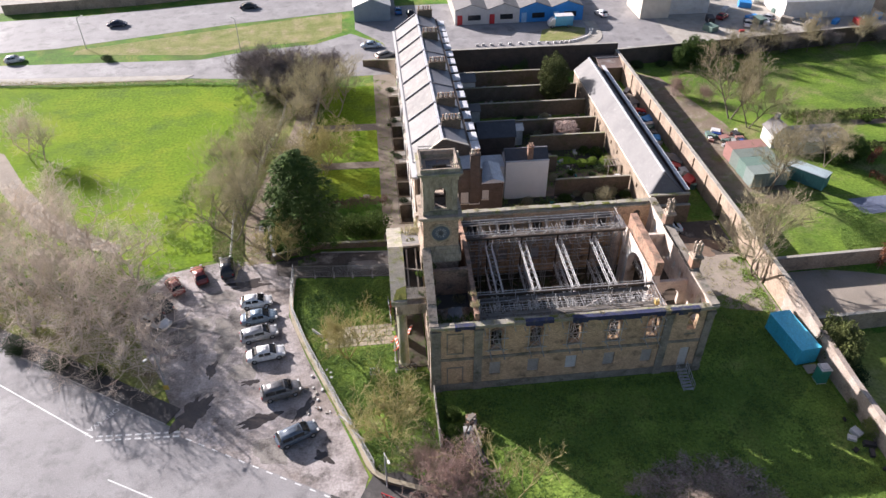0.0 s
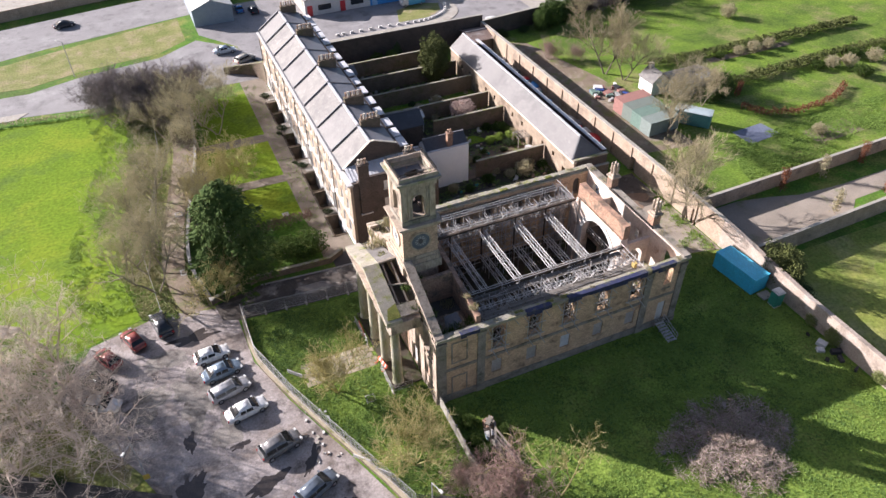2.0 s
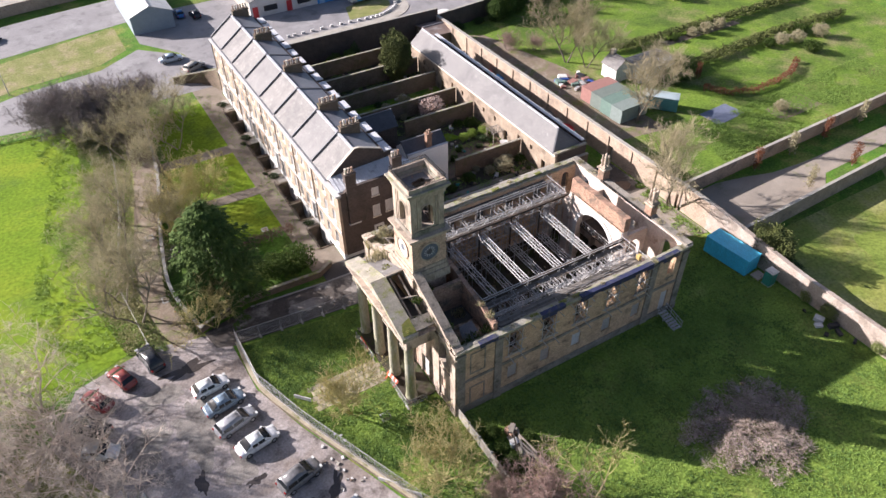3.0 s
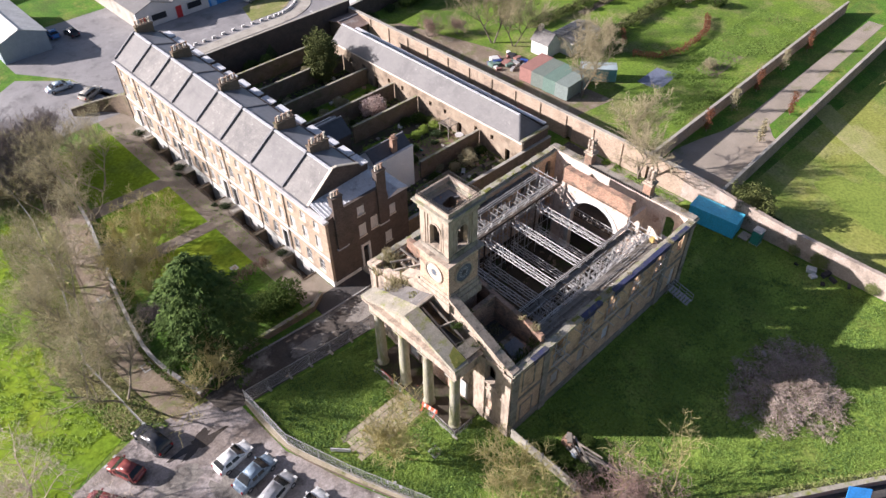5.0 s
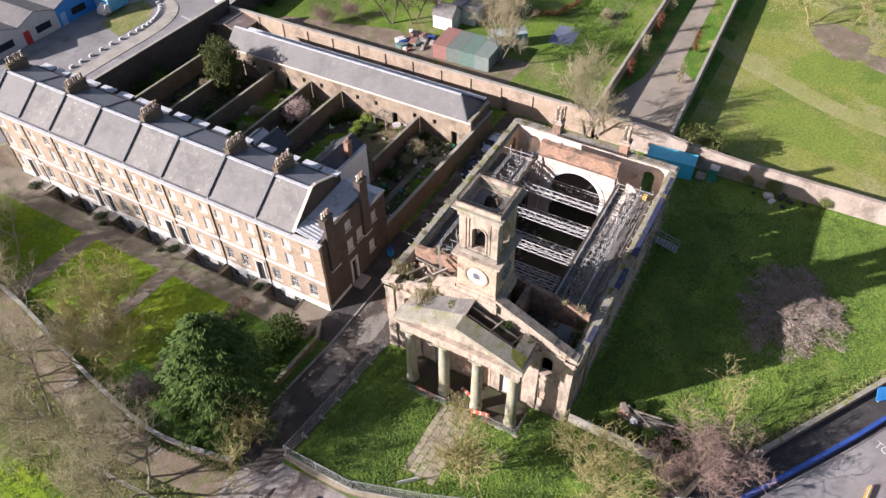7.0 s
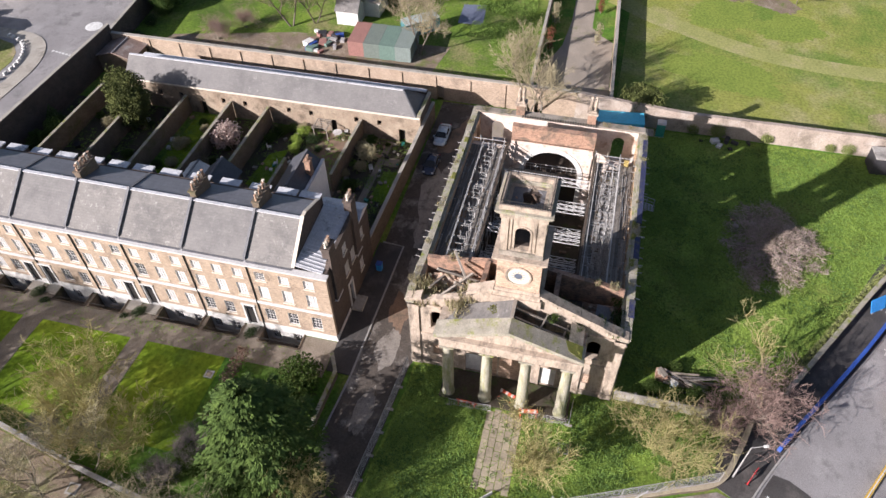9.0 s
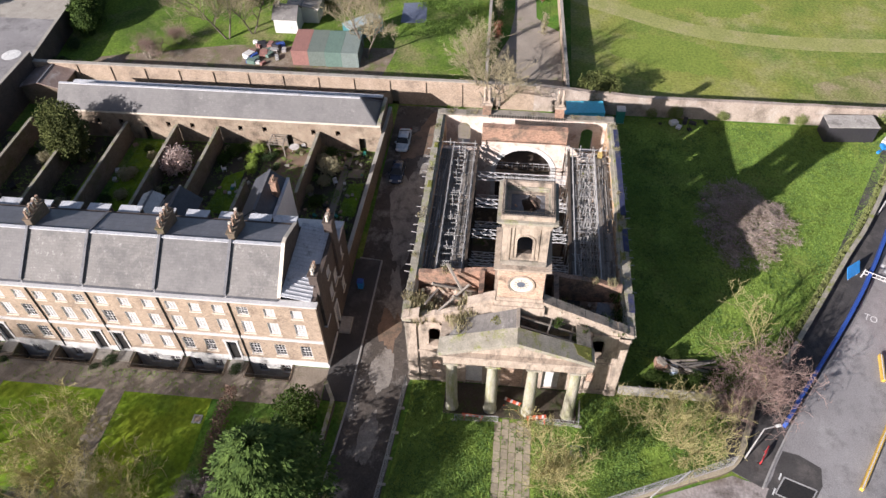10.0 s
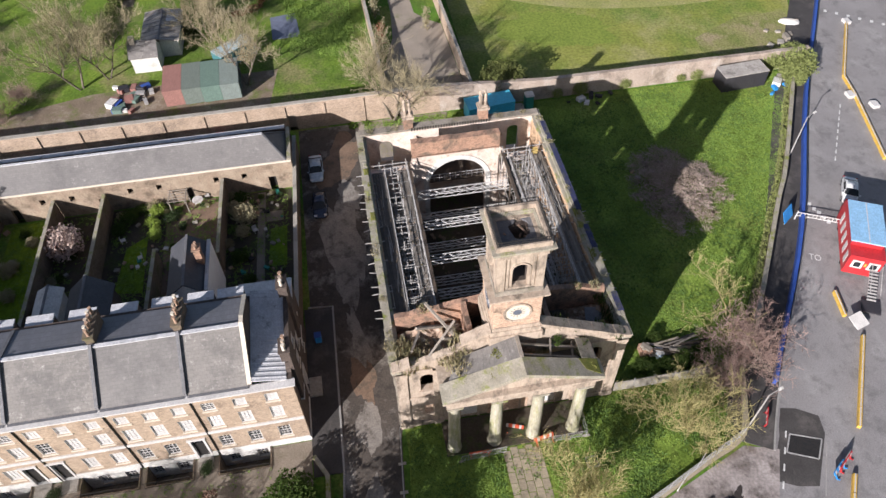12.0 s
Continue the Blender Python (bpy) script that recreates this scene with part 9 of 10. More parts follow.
def van(x, y, turn, label):
    t = thing("van", label, "van", "parked cars")
    p = car_paint("sky_blue_van_paint", (0.10, 0.38, 0.62))
    part("body", Mesh().box(-2.9, 1.2, -1.0, 1.0, 0.45, 2.7), p, t)
    part("roof", Mesh().box(-2.95, 1.25, -1.03, 1.03, 2.703, 2.8), WHITE, t, "white van roof")
    part("cab", loft([[(1.203, -0.98, 0.45), (2.7, -0.9, 0.45), (2.7, 0.9, 0.45), (1.203, 0.98, 0.45)], [(1.203, -0.98, 1.2), (2.75, -0.9, 1.1), (2.75, 0.9, 1.1), (1.203, 0.98, 1.2)], [(1.203, -0.9, 2.1), (1.8, -0.8, 2.1), (1.8, 0.8, 2.1), (1.203, 0.9, 2.1)]]), WHITE, t, "white van cab")
    part("side_panel", Mesh().box(-2.6, 0.9, -1.02, -1.003, 1.1, 2.0), WHITE, t, "white lettering panel shapes")
    tyre, rim = CAR_MESH["hatch"][7:9]
    for sx in (-1.9, 1.9):
        for sy in (-0.92, 0.92):
            w = place("wheel", tyre, t, Matrix.Translation((sx, sy, 0.33)))
            place("rim", rim, w, Matrix.Identity(4))
    t.matrix_basis = pose(x, y, 0.02, 0, 0, turn)


van(42.4, 157.6, 180, "sky blue box van outside the workshops")


# ---- site cabins, containers ----
SLAB_ROOF = mat("stained_slab_roofing", (0.44, 0.41, 0.37), (0.32, 0.295, 0.265), 0.7, 0.8, 0, 0.25, 6.0, (0.15, 0.135, 0.12), 0.45, 0.54)
def cabin(name, x, y, turn, L, W, H, wall_m, roof_m, label, category, ribs=0.45, door=True, group=""):
    t = thing(name, label, category, group)
    m = Mesh().box(-L / 2, L / 2, -W / 2, W / 2, 0.15, H)
    b = part("body", m, wall_m, t)
    part("roof", Mesh().box(-L / 2 - 0.05, L / 2 + 0.05, -W / 2 - 0.05, W / 2 + 0.05, H + 0.003, H + 0.1), roof_m, t)
    n = int(L / ribs)
    for s in (-1, 1):
        for k in range(n + 1):
            xx = -L / 2 + 0.06 + (L - 0.12) * k / n
            y0, y1 = sorted((s * (W / 2 + 0.003), s * (W / 2 + 0.045)))
            part("rib", Mesh().box(xx - 0.05, xx + 0.05, y0, y1, 0.2, H - 0.1), wall_m, b)
    for sx in (-1, 1):
        part("skid", Mesh().box(sx * L * 0.35 - 0.1, sx * L * 0.35 + 0.1, -W / 2, W / 2, 0, 0.147), BLACK_IRON, t)
    if door:
        part("door", Mesh().box(-L * 0.32, -L * 0.32 + 0.9, W / 2 + 0.05, W / 2 + 0.08, 0.25, 2.1), BLACK_IRON, b, "dark open doorway")
    t.matrix_basis = pose(x, y, 0.02, 0, 0, turn)
    return t


blue = cabin("welfare_cabin", 45.7, 54.2, -84, 6.3, 2.5, 2.5, TEAL, TEAL_ROOF, "bright teal blue steel welfare cabin by the boundary wall", "cabin")
part("roof_hatch", Mesh().box(1.7, 2.8, -0.8, 0.8, 2.603, 2.75), STEEL, blue, "grey roof hatch")
for k in range(3):
    part("roof_panel", Mesh().box(-3.0 + k * 1.5, -1.7 + k * 1.5, -1.0, 1.0, 2.603, 2.64), TEAL, blue)
tb = thing("towbar", "pale steel tow frame of the welfare cabin", "towbar", at=(46.2, 49.9, 0))
part("frame", Mesh().box(45.4, 46.9, 49.4, 50.6, 0.35, 0.5), CONCRETE, tb)
part("jack", Mesh().tube((46.2, 49.6, 0.02), (46.2, 49.6, 0.6), 0.06), BLACK_IRON, tb)
wcab = thing("portable_toilet", "green portable toilet with a pale roof", "toilet", at=(46.4, 48.6, 0))
part("body", Mesh().box(45.85, 46.95, 48.05, 49.15, 0.12, 2.1), GREEN_BOX, wcab)
part("roof", Mesh().box(45.8, 47.0, 48.0, 49.2, 2.103, 2.2).box(45.95, 46.85, 48.15, 49.05, 2.203, 2.32), WHITE, wcab)
part("door", Mesh().box(45.80, 45.847, 48.2, 49.0, 0.2, 2.0), GREEN_BOX, wcab)
part("base", Mesh().box(45.8, 47.0, 48.0, 49.2, 0.02, 0.117), WHITE, wcab)
dc = cabin("site_cabin", 45.6, 18.8, -86, 6.4, 2.6, 2.5, DARK_CABIN, SLAB_ROOF, "charcoal site cabin with a rusty pale roof", "cabin", 0.6, False)
part("window", Mesh().box(-0.5, 0.9, -1.38, -1.35, 1.3, 1.7), WHITE, dc, "small white-framed strip window")
for k in range(3):
    part("rust_patch", Mesh().box(-2.6 + k * 2.0, -1.7 + k * 2.1, -0.7, 0.2, 2.603, 2.612), BRICK_GARDEN, dc)
for k, (mm, lab) in enumerate(((MAROON, "faded red steel shipping container in a row"), (paint("dull_grey_green_steel", (0.15, 0.18, 0.155), 0.8), "dull grey-green steel shipping container in a row"), (GREEN_CONT, "green shipping container standing beside another"), (paint("grey_green_steel", (0.20, 0.24, 0.22), 0.7), "grey-green steel shipping container in a row"))):
    box_ = cabin("shipping_container", 59.0, 96.1 - 2.57 * k, 3, 6.06, 2.44, 2.55, mm, mm, lab, "container", 0.5, False, "shipping containers")
    for yy in (-0.62, 0.62):
        leaf = part("door_leaf", Mesh().box(-3.10, -3.033, yy - 0.56, yy + 0.56, 0.25, 2.4), mm, box_)
        for off in (-0.28, 0.28):
            part("lock_bar", Mesh().tube((-3.13, yy + off, 0.3), (-3.13, yy + off, 2.35), 0.03, n=6), STEEL, leaf)
    if k:
        for yy in (-0.75, -0.1, 0.55):
            part("notice_plate", Mesh().box(-3.19, -3.165, yy, yy + 0.32, 0.75 + 0.2 * abs(yy), 1.1 + 0.2 * abs(yy)), WHITE_DIRTY, box_, "small white notice plate")
    for q in range(10):
        part("roof_rib", Mesh().box(-2.7 + 0.58 * q, -2.55 + 0.58 * q, -1.15, 1.15, 2.653, 2.69), mm, box_)
cabin("shipping_container", 65.6, 88.0, -50, 6.0, 2.4, 2.4, paint("teal_dark_steel", (0.05, 0.17, 0.18), 0.7), paint("pale_sheet_roof", (0.36, 0.44, 0.46), 0.6), "dark teal container with a pale sheet roof", "container", 0.5, False, "shipping containers")
bothy = gabled("allotment_bothy", 65.0, 68.4, 98.6, 102.4, 2.5, 4.0, WHITE_DIRTY, SLATE_LICHEN, "small white rendered allotment bothy", "y", "shed")
part("chimney", Mesh().box(66.3, 67.0, 101.4, 102.1, 3.0, 4.9), CREAM, bothy)
lg = gabled("allotment_outbuilding", 68.5, 77.0, 96.0, 101.2, 2.5, 2.85, WHITE_DIRTY, SLAB_ROOF, "long low outbuilding with stained pale slab roof", "x", "shed")
for k in range(8):
    for s_ in (-1, 1):
        part("roof_batten", Mesh().beam((69.0 + 1.1 * k, 98.6 + s_ * 2.8, 2.55), (69.0 + 1.1 * k, 98.6 + s_ * 0.15, 3.04), 0.07, 0.06), LEAD_DARK, lg)
for k in range(3):
    part("skylight", Mesh().extrude([(73.4 + 1.1 * k, 96.3, 2.64), (74.3 + 1.1 * k, 96.3, 2.64), (74.3 + 1.1 * k, 97.9, 2.93), (73.4 + 1.1 * k, 97.9, 2.93)], (0, 0, 0.05)), LEAD, lg, "pale glazed skylight")
area("allotment_sheet", [(69.7, 82.6), (76.0, 82.9), (76.6, 79.0), (69.9, 78.4)], paint("grey_blue_plastic_sheet", (0.15, 0.17, 0.23), 0.6), 0.06, "grey-blue plastic sheet over a vegetable bed")
area("allotment_bed", [(80, 78), (90, 78.5), (90, 74), (80, 74)], EARTH, 0.03, "dug brown vegetable bed")
area("allotment_bed", [(84, 106.6), (104, 106.4), (104, 104.6), (84, 104.8)], EARTH, 0.03, "dug brown vegetable bed beside the hedge")


# junk piles: each piece an object
def junk_pile(name, spots, mats, label, seed, group="junk piles"):
    rnd = random.Random(seed)
    t = thing(name, label, "junk", group, at=(*spots[0][:2], 0))
    for x, y, s in spots:
        a = rnd.uniform(0, 3.14)
        d = Vector((math.cos(a), math.sin(a), 0)) * s * 0.6
        m = Mesh().beam((x - d.x, y - d.y, 0.02 + s * 0.25), (x + d.x, y + d.y, 0.02 + s * 0.3), s * rnd.uniform(0.5, 1), s * rnd.uniform(0.4, 0.7))
        part("junk_piece", m, rnd.choice(mats), t)
    return t


rnd = random.Random(2)
BIN_MATS = [BLUE_SIGN, DARK_CABIN, WHITE_DIRTY, WOOD_GREY, RED_PAINT, GREEN_CONT, STEEL]
junk_pile("junk_pile", [(rnd.uniform(55.8, 61.5), rnd.uniform(99.5, 104.8), rnd.uniform(0.5, 1.3)) for _ in range(34)], [DARK_CABIN, WHITE_DIRTY, WOOD_GREY, MAROON, GREEN_CONT, STEEL, BLUE_HOARD], "heap of coloured bicycles, sacks and scrap", 3)
junk_pile("yard_clutter", [(rnd.uniform(46.6, 47.4), rnd.uniform(88, 122), rnd.uniform(0.9, 1.9)) for _ in range(44)], BIN_MATS + [DARK_CABIN, WOOD_GREY, SLATE], "bins, pallets and scrap stored behind the wall", 4)
junk_pile("fly_tipping", [(46.4, 41.2, 0.9), (45.6, 40.6, 0.7), (46.9, 39.6, 1.0), (46.6, 38.6, 0.8), (46.2, 43.0, 0.4), (45.2, 39.2, 0.5), (47.0, 36.8, 0.6)], [WHITE, DARK_CABIN, WOOD_GREY, BLACK_IRON], "dumped white and dark rubbish by the wall", 5)
junk_pile("fly_tipping", [(44.6, 13.6, 1.2), (43.6, 14.4, 0.8), (45.6, 12.4, 1.0), (42.6, 15.2, 0.5), (44.0, 12.6, 0.6)], [CONCRETE, WHITE_DIRTY, BLUE_SIGN], "dumped pale rubble at the corner of the lawn", 6)
t = thing("timber_stack", "stack of old broken timber and stone beside the church", "timber", at=(6.2, 44.6, 0))
for k in range(26):
    x, y, a = 6.2 + rnd.uniform(-1.0, 0.9), 43.8 + rnd.uniform(-2.0, 1.6), radians(90 + rnd.uniform(-28, 28))
    z, L = 0.12 + 0.035 * k, rnd.uniform(1.0, 2.0)
    d = Vector((math.cos(a), math.sin(a), 0)) * L
    part("plank", Mesh().beam((x - d.x, y - d.y, z), (x + d.x, y + d.y, z + rnd.uniform(-0.1, 0.25)), rnd.uniform(0.12, 0.26), rnd.uniform(0.05, 0.12)), (RUST_IRON, WOOD_GREY, BOARD, BARK)[k % 4], t)
t = thing("stone_crate", "brown crate of salvaged stone beside the timber", "crate", at=(6.4, 46.9, 0))
part("body", Mesh().box(5.9, 7.0, 46.4, 47.5, 0.02, 0.9), BRICK_RED, t)
part("rubble", Mesh().beam((6.0, 46.6, 1.0), (6.8, 47.3, 1.05), 0.5, 0.3).beam((6.2, 47.3, 1.0), (6.8, 46.6, 1.02), 0.3, 0.24), STONE_DARK, t)
t = thing("water_tank", "small pale blue tank among the timber", "tank", at=(5.9, 45.7, 0))
part("body", Mesh().box(5.5, 6.3, 45.4, 46.0, 0.02, 0.75), paint("pale_blue_plastic", (0.45, 0.55, 0.68), 0.5), t)
part("lid", Mesh().box(5.45, 6.35, 45.35, 46.05, 0.753, 0.82), WHITE_DIRTY, t)
junk_pile("garden_pots", [(rnd.uniform(18, 36.4), rnd.uniform(81.8, 88), rnd.uniform(0.2, 0.55)) for _ in range(46)] + [(rnd.uniform(25, 36.4), rnd.uniform(89, 101), rnd.uniform(0.2, 0.5)) for _ in range(30)], [TERRACOTTA, WHITE, CONCRETE, GREEN_BOX, WOOD_GREY, BLACK_IRON], "pots, chairs and tools in the back gardens", 8)
junk_pile("garden_pots", [(rnd.uniform(16, 36), rnd.uniform(102, 132.5), rnd.uniform(0.3, 0.8)) for _ in range(26)], [TERRACOTTA, WHITE_DIRTY, CONCRETE, WOOD_GREY, BLACK_IRON], "pots and benches in the far back gardens", 9)
junk_pile("car_park_rubble", [(rnd.uniform(-11.5, -8.5), rnd.uniform(50, 57), rnd.uniform(0.12, 0.3)) for _ in range(26)], [WHITE_DIRTY, CONCRETE, BRICK_RED], "litter and broken brick beside the car park wall", 10)
junk_pile("far_yard_clutter", [(rnd.uniform(76, 150), rnd.uniform(149, 172), rnd.uniform(0.8, 2.6)) for _ in range(60)], BIN_MATS + [WHITE, WHITE_DIRTY, CONCRETE], "cars, skips and stacked goods in the far yard", 11)
gt_ = thing("garden_table", "round white garden table on bare earth", "table", at=(36.2, 92.0, 0))
part("tabletop", Mesh().lathe(36.2, 92.0, [(0.62, 0.68), (0.66, 0.70), (0.66, 0.74)], 16), WHITE, gt_)
for k in range(3):
    a = k * 2.09
    part("leg", Mesh().tube((36.2 + 0.15 * math.cos(a), 92.0 + 0.15 * math.sin(a), 0.68), (36.2 + 0.45 * math.cos(a), 92.0 + 0.45 * math.sin(a), 0.02), 0.03, n=5), WHITE, gt_)
for k, (x, y, turn) in enumerate(((31.4, 100.2, 20), (28.4, 98.0, 200), (37.0, 91.0, 110), (30.2, 85.2, 300))):
    t = thing("garden_chair", "white plastic garden chair on the grass", "chair", "garden chairs")
    part("seat", Mesh().box(-0.26, 0.26, -0.26, 0.26, 0.40, 0.44), WHITE, t)
    part("backrest", Mesh().box(-0.26, 0.26, 0.24, 0.30, 0.443, 0.88), WHITE, t)
    for sx in (-0.22, 0.22):
        for sy in (-0.22, 0.22):
            part("leg", Mesh().box(sx - 0.025, sx + 0.025, sy - 0.025, sy + 0.025, 0.0, 0.398), WHITE, t)
    t.matrix_basis = pose(x, y, 0.05, 0, 0, turn)
pg = thing("pergola", "weathered timber pergola frame in a back garden", "pergola", at=(36.0, 93.9, 0))
for x in (34.9, 36.7):
    for y in (93.0, 94.9):
        part("post", Mesh().box(x - 0.05, x + 0.05, y - 0.05, y + 0.05, 0.0, 2.0), WOOD_GREY, pg)
for y in (93.0, 94.9):
    part("beam", Mesh().box(34.6, 36.95, y - 0.04, y + 0.04, 2.003, 2.12), WOOD_GREY, pg)
for k in range(5):
    part("rafter", Mesh().box(34.8 + 0.47 * k, 34.86 + 0.47 * k, 92.8, 95.1, 2.123, 2.2), WOOD_GREY, pg)
part_bin = thing("wheelie_bin", "blue bin beside the end house", "bin", at=(13.8, 78.9, 0))
part("body", Mesh().box(13.5, 14.1, 78.6, 79.2, 0.13, 1.1), BLUE_SIGN, part_bin)
part("lid", Mesh().box(13.46, 14.14, 78.56, 79.24, 1.103, 1.17), BLUE_HOARD, part_bin)

# overturned pale hull at the corner of the east field
hl = thing("upturned_boat", "upturned pale boat hull on bare earth", "boat", at=(58.6, 4.5, 0))
prof = [(-1.5, 0.05), (-1.2, 0.7), (-0.4, 1.0), (0.5, 1.0), (1.1, 0.6), (1.5, 0.08)]
secs = []
for u, k in prof:
    secs.append([(58.6 + v * k * 0.9 + u * 0.3, 4.5 + u, 0.02 + h * (0.4 + 0.6 * k)) for v, h in ((-1, 0.0), (-0.8, 0.35), (-0.3, 0.6), (0.3, 0.6), (0.8, 0.35), (1, 0.0))])
part("hull", loft(secs), WHITE_DIRTY, hl, smooth=True)
part("keel", Mesh().beam((58.2, 3.3, 0.62), (59.0, 5.6, 0.62), 0.08, 0.1), WOOD_GREY, hl)
junk_pile("fly_tipping", [(54.5, 7.1, 1.2), (55.4, 6.0, 0.8), (53.6, 8.4, 0.9), (56.4, 7.4, 0.6), (53.2, 10.2, 0.7), (57.0, 9.0, 0.5)], [BLACK_IRON, WOOD_GREY, CONCRETE, STONE_DARK], "dark dumped rubble at the field corner", 15)

# scrub heap on the south lawn
t = thing("brushwood_heap", "low heap of grey-brown brushwood and rubble on the lawn", "heap", at=(29, 34.5, 0))
HX, HY = 28.2, 34.8


def heap_height(x, y):
    """Irregular low mounds; nothing where the ground shows through."""
    u, v = (x - HX) / 7.0, (y - HY) / 5.6
    body = 1.0 - math.hypot(u, v) + 0.3 * noise.noise(Vector((x * 0.33, y * 0.33, 3))) + 0.25 * noise.noise(Vector((x * 0.9, y * 0.9, 8)))
    tail = 0.75 - math.hypot((x - 22.6) / 3.0, (y - 37.4) / 1.7) + 0.5 * noise.noise(Vector((x * 0.5, y * 0.5, 6)))
    return max(0.0, min(1.0, max(body, tail) * 1.6)) * (0.75 + 0.5 * noise.noise(Vector((x * 0.7, y * 0.7, 1))))


def heap_pt(rnd):
    while True:
        x, y = rnd.uniform(18, 37.5), rnd.uniform(28, 41)
        h = heap_height(x, y)
        if h > 0.06 and rnd.random() < 0.25 + h:
            return (x, y, 0.03 + 1.35 * h * rnd.random() ** 0.4)


DEAD_STALK = mat("dead_pinkish_stalks", (0.36, 0.285, 0.235), (0.25, 0.195, 0.16), 0.7, 0.95, 0, 0.0, 6.0, (0.15, 0.11, 0.08), 0.4, 0.52)
DEAD_PALE = mat("pale_dead_stalks", (0.58, 0.49, 0.42), (0.36, 0.29, 0.235), 0.7, 0.95, 0, 0.0, 6.0)
rnd = random.Random(20)
for name, count, material, r_ in (("brushwood", 5200, DEAD_STALK, 0.02), ("pale_stalk", 3600, DEAD_PALE, 0.016)):
    m = Mesh()
    for _ in range(count):
        p = Vector(heap_pt(rnd))
        a = rnd.uniform(0, 6.28)
        m.tube(p, p + Vector((math.cos(a), math.sin(a), rnd.uniform(-0.3, 0.6))) * rnd.uniform(0.25, 0.9), r_, r_ * 0.6, n=3, caps=False)
    part(name, m, material, t, kind="stuff")
part("bramble_tangle", leaves(800, heap_pt, 0.12, 21), mat("dead_bramble", (0.34, 0.26, 0.21), (0.24, 0.18, 0.145), 1.0, 0.95, 0, 0, 6.0, (0.09, 0.12, 0.035), 0.4, 0.54), t, kind="stuff")
part("nettle_regrowth", leaves(1300, lambda r: (lambda q: (q[0] + r.gauss(0, 0.9), q[1] + r.gauss(0, 0.9), 0.05 + q[2] * 0.6))(heap_pt(r)), 0.15, 22), LEAF_BRIGHT, t, "fresh green growth", kind="stuff")
for k in range(34):
    p = heap_pt(rnd)
    part("stone_block", Mesh().beam((p[0], p[1], 0.1), (p[0] + rnd.uniform(-0.6, 0.6), p[1] + rnd.uniform(-0.6, 0.6), 0.1 + p[2] * 0.6), rnd.uniform(0.2, 0.5), rnd.uniform(0.2, 0.45)), (STONE_DARK, CONCRETE, BRICK_GARDEN, STONE)[k % 4], t)

# ---- fences, barriers, signs ----
MESH_M = mat("galvanised_mesh", (0.42, 0.42, 0.41), (0.34, 0.34, 0.33), 2.0, 0.6, 0.2, 0.0, 8.0)


def mesh_panel(L, H):
    m = Mesh()
    for k in range(int(L / 0.16) + 1):
        m.tube((k * 0.16, 0, 0.12), (k * 0.16, 0, H), 0.008, n=3, caps=False)
    for k in range(int(H / 0.2)):
        m.tube((0, 0, 0.15 + k * 0.2), (L, 0, 0.15 + k * 0.2), 0.008, n=3, caps=False)
    f = Mesh().tube((0, 0, 0.1), (0, 0, H), 0.025, n=6).tube((L, 0, 0.1), (L, 0, H), 0.025, n=6).tube((0, 0, H), (L, 0, H), 0.025, n=6).tube((0, 0, 0.12), (L, 0, 0.12), 0.025, n=6)
    return mesh_data("mesh_infill", m, MESH_M), mesh_data("panel_frame", f, STEEL)


PANEL = mesh_panel(3.0, 1.9)
SHORT = mesh_panel(2.2, 1.1)


def fence(pts, panel, L, label, z=0.0, foot=True):
    t = thing("mesh_fence", label, "fence", "mesh fences", at=(*pts[0], 0))
    for a, b in zip(pts, pts[1:]):
        d = Vector(b) - Vector(a)
        n = max(1, round(d.length / L))
        for k in range(n):
            p = Vector(a) + d * k / n
            M = Matrix.Translation((p.x, p.y, z)) @ Matrix.Rotation(math.atan2(d.y, d.x), 4, "Z") @ Matrix.Diagonal((d.length / n / L, 1, 1, 1))
            f = place("panel", panel[1], t, M)
            place("mesh_infill", panel[0], f, Matrix.Identity(4))
            if foot:
                part("foot_block", Mesh().box(p.x - 0.12, p.x + 0.12, p.y - 0.35, p.y + 0.35, z, z + 0.12), CONCRETE, t)
    return t


fence([(-13.7, 73.2), (-13.6, 65.9), (-11.2, 58.8), (-7.5, 50.0), (-3.9, 41.6)], PANEL, 3.0, "galvanised mesh fence on the low car park wall", 0.65, False)
fence([(-13.5, 73.4), (-6.0, 72.7), (1.9, 72.1)], PANEL, 3.0, "temporary mesh fence beside the alley")
fence([(-1.5, 67.0), (-1.3, 62.9)], SHORT, 2.2, "low mesh fence panels before the portico")
fence([(-1.1, 58.9), (-1.1, 55.3), (1.2, 55.2)], SHORT, 2.2, "low mesh fence panels at the portico corner")
fence([(-22.6, 77.5), (-23.6, 90), (-20.5, 104), (-18.4, 118), (-18, 133)], SHORT, 2.2, "low wire fence between path and field", foot=False)
# close-boarded concrete fence from the church corner
t = thing("concrete_fence", "pale concrete panel fence from the church corner", "fence", at=(2.9, 46.5, 0))
for k in range(5):
    y1, y0 = 51.5 - 2.02 * k, 51.5 - 2.02 * (k + 1)
    part("panel", Mesh().box(2.85, 2.95, y0 + 0.07, y1 - 0.07, 0, 1.5), CONCRETE, t)
    part("post", Mesh().box(2.8, 3.0, y0 - 0.06, y0 + 0.06, 0, 1.65), KERB, t)
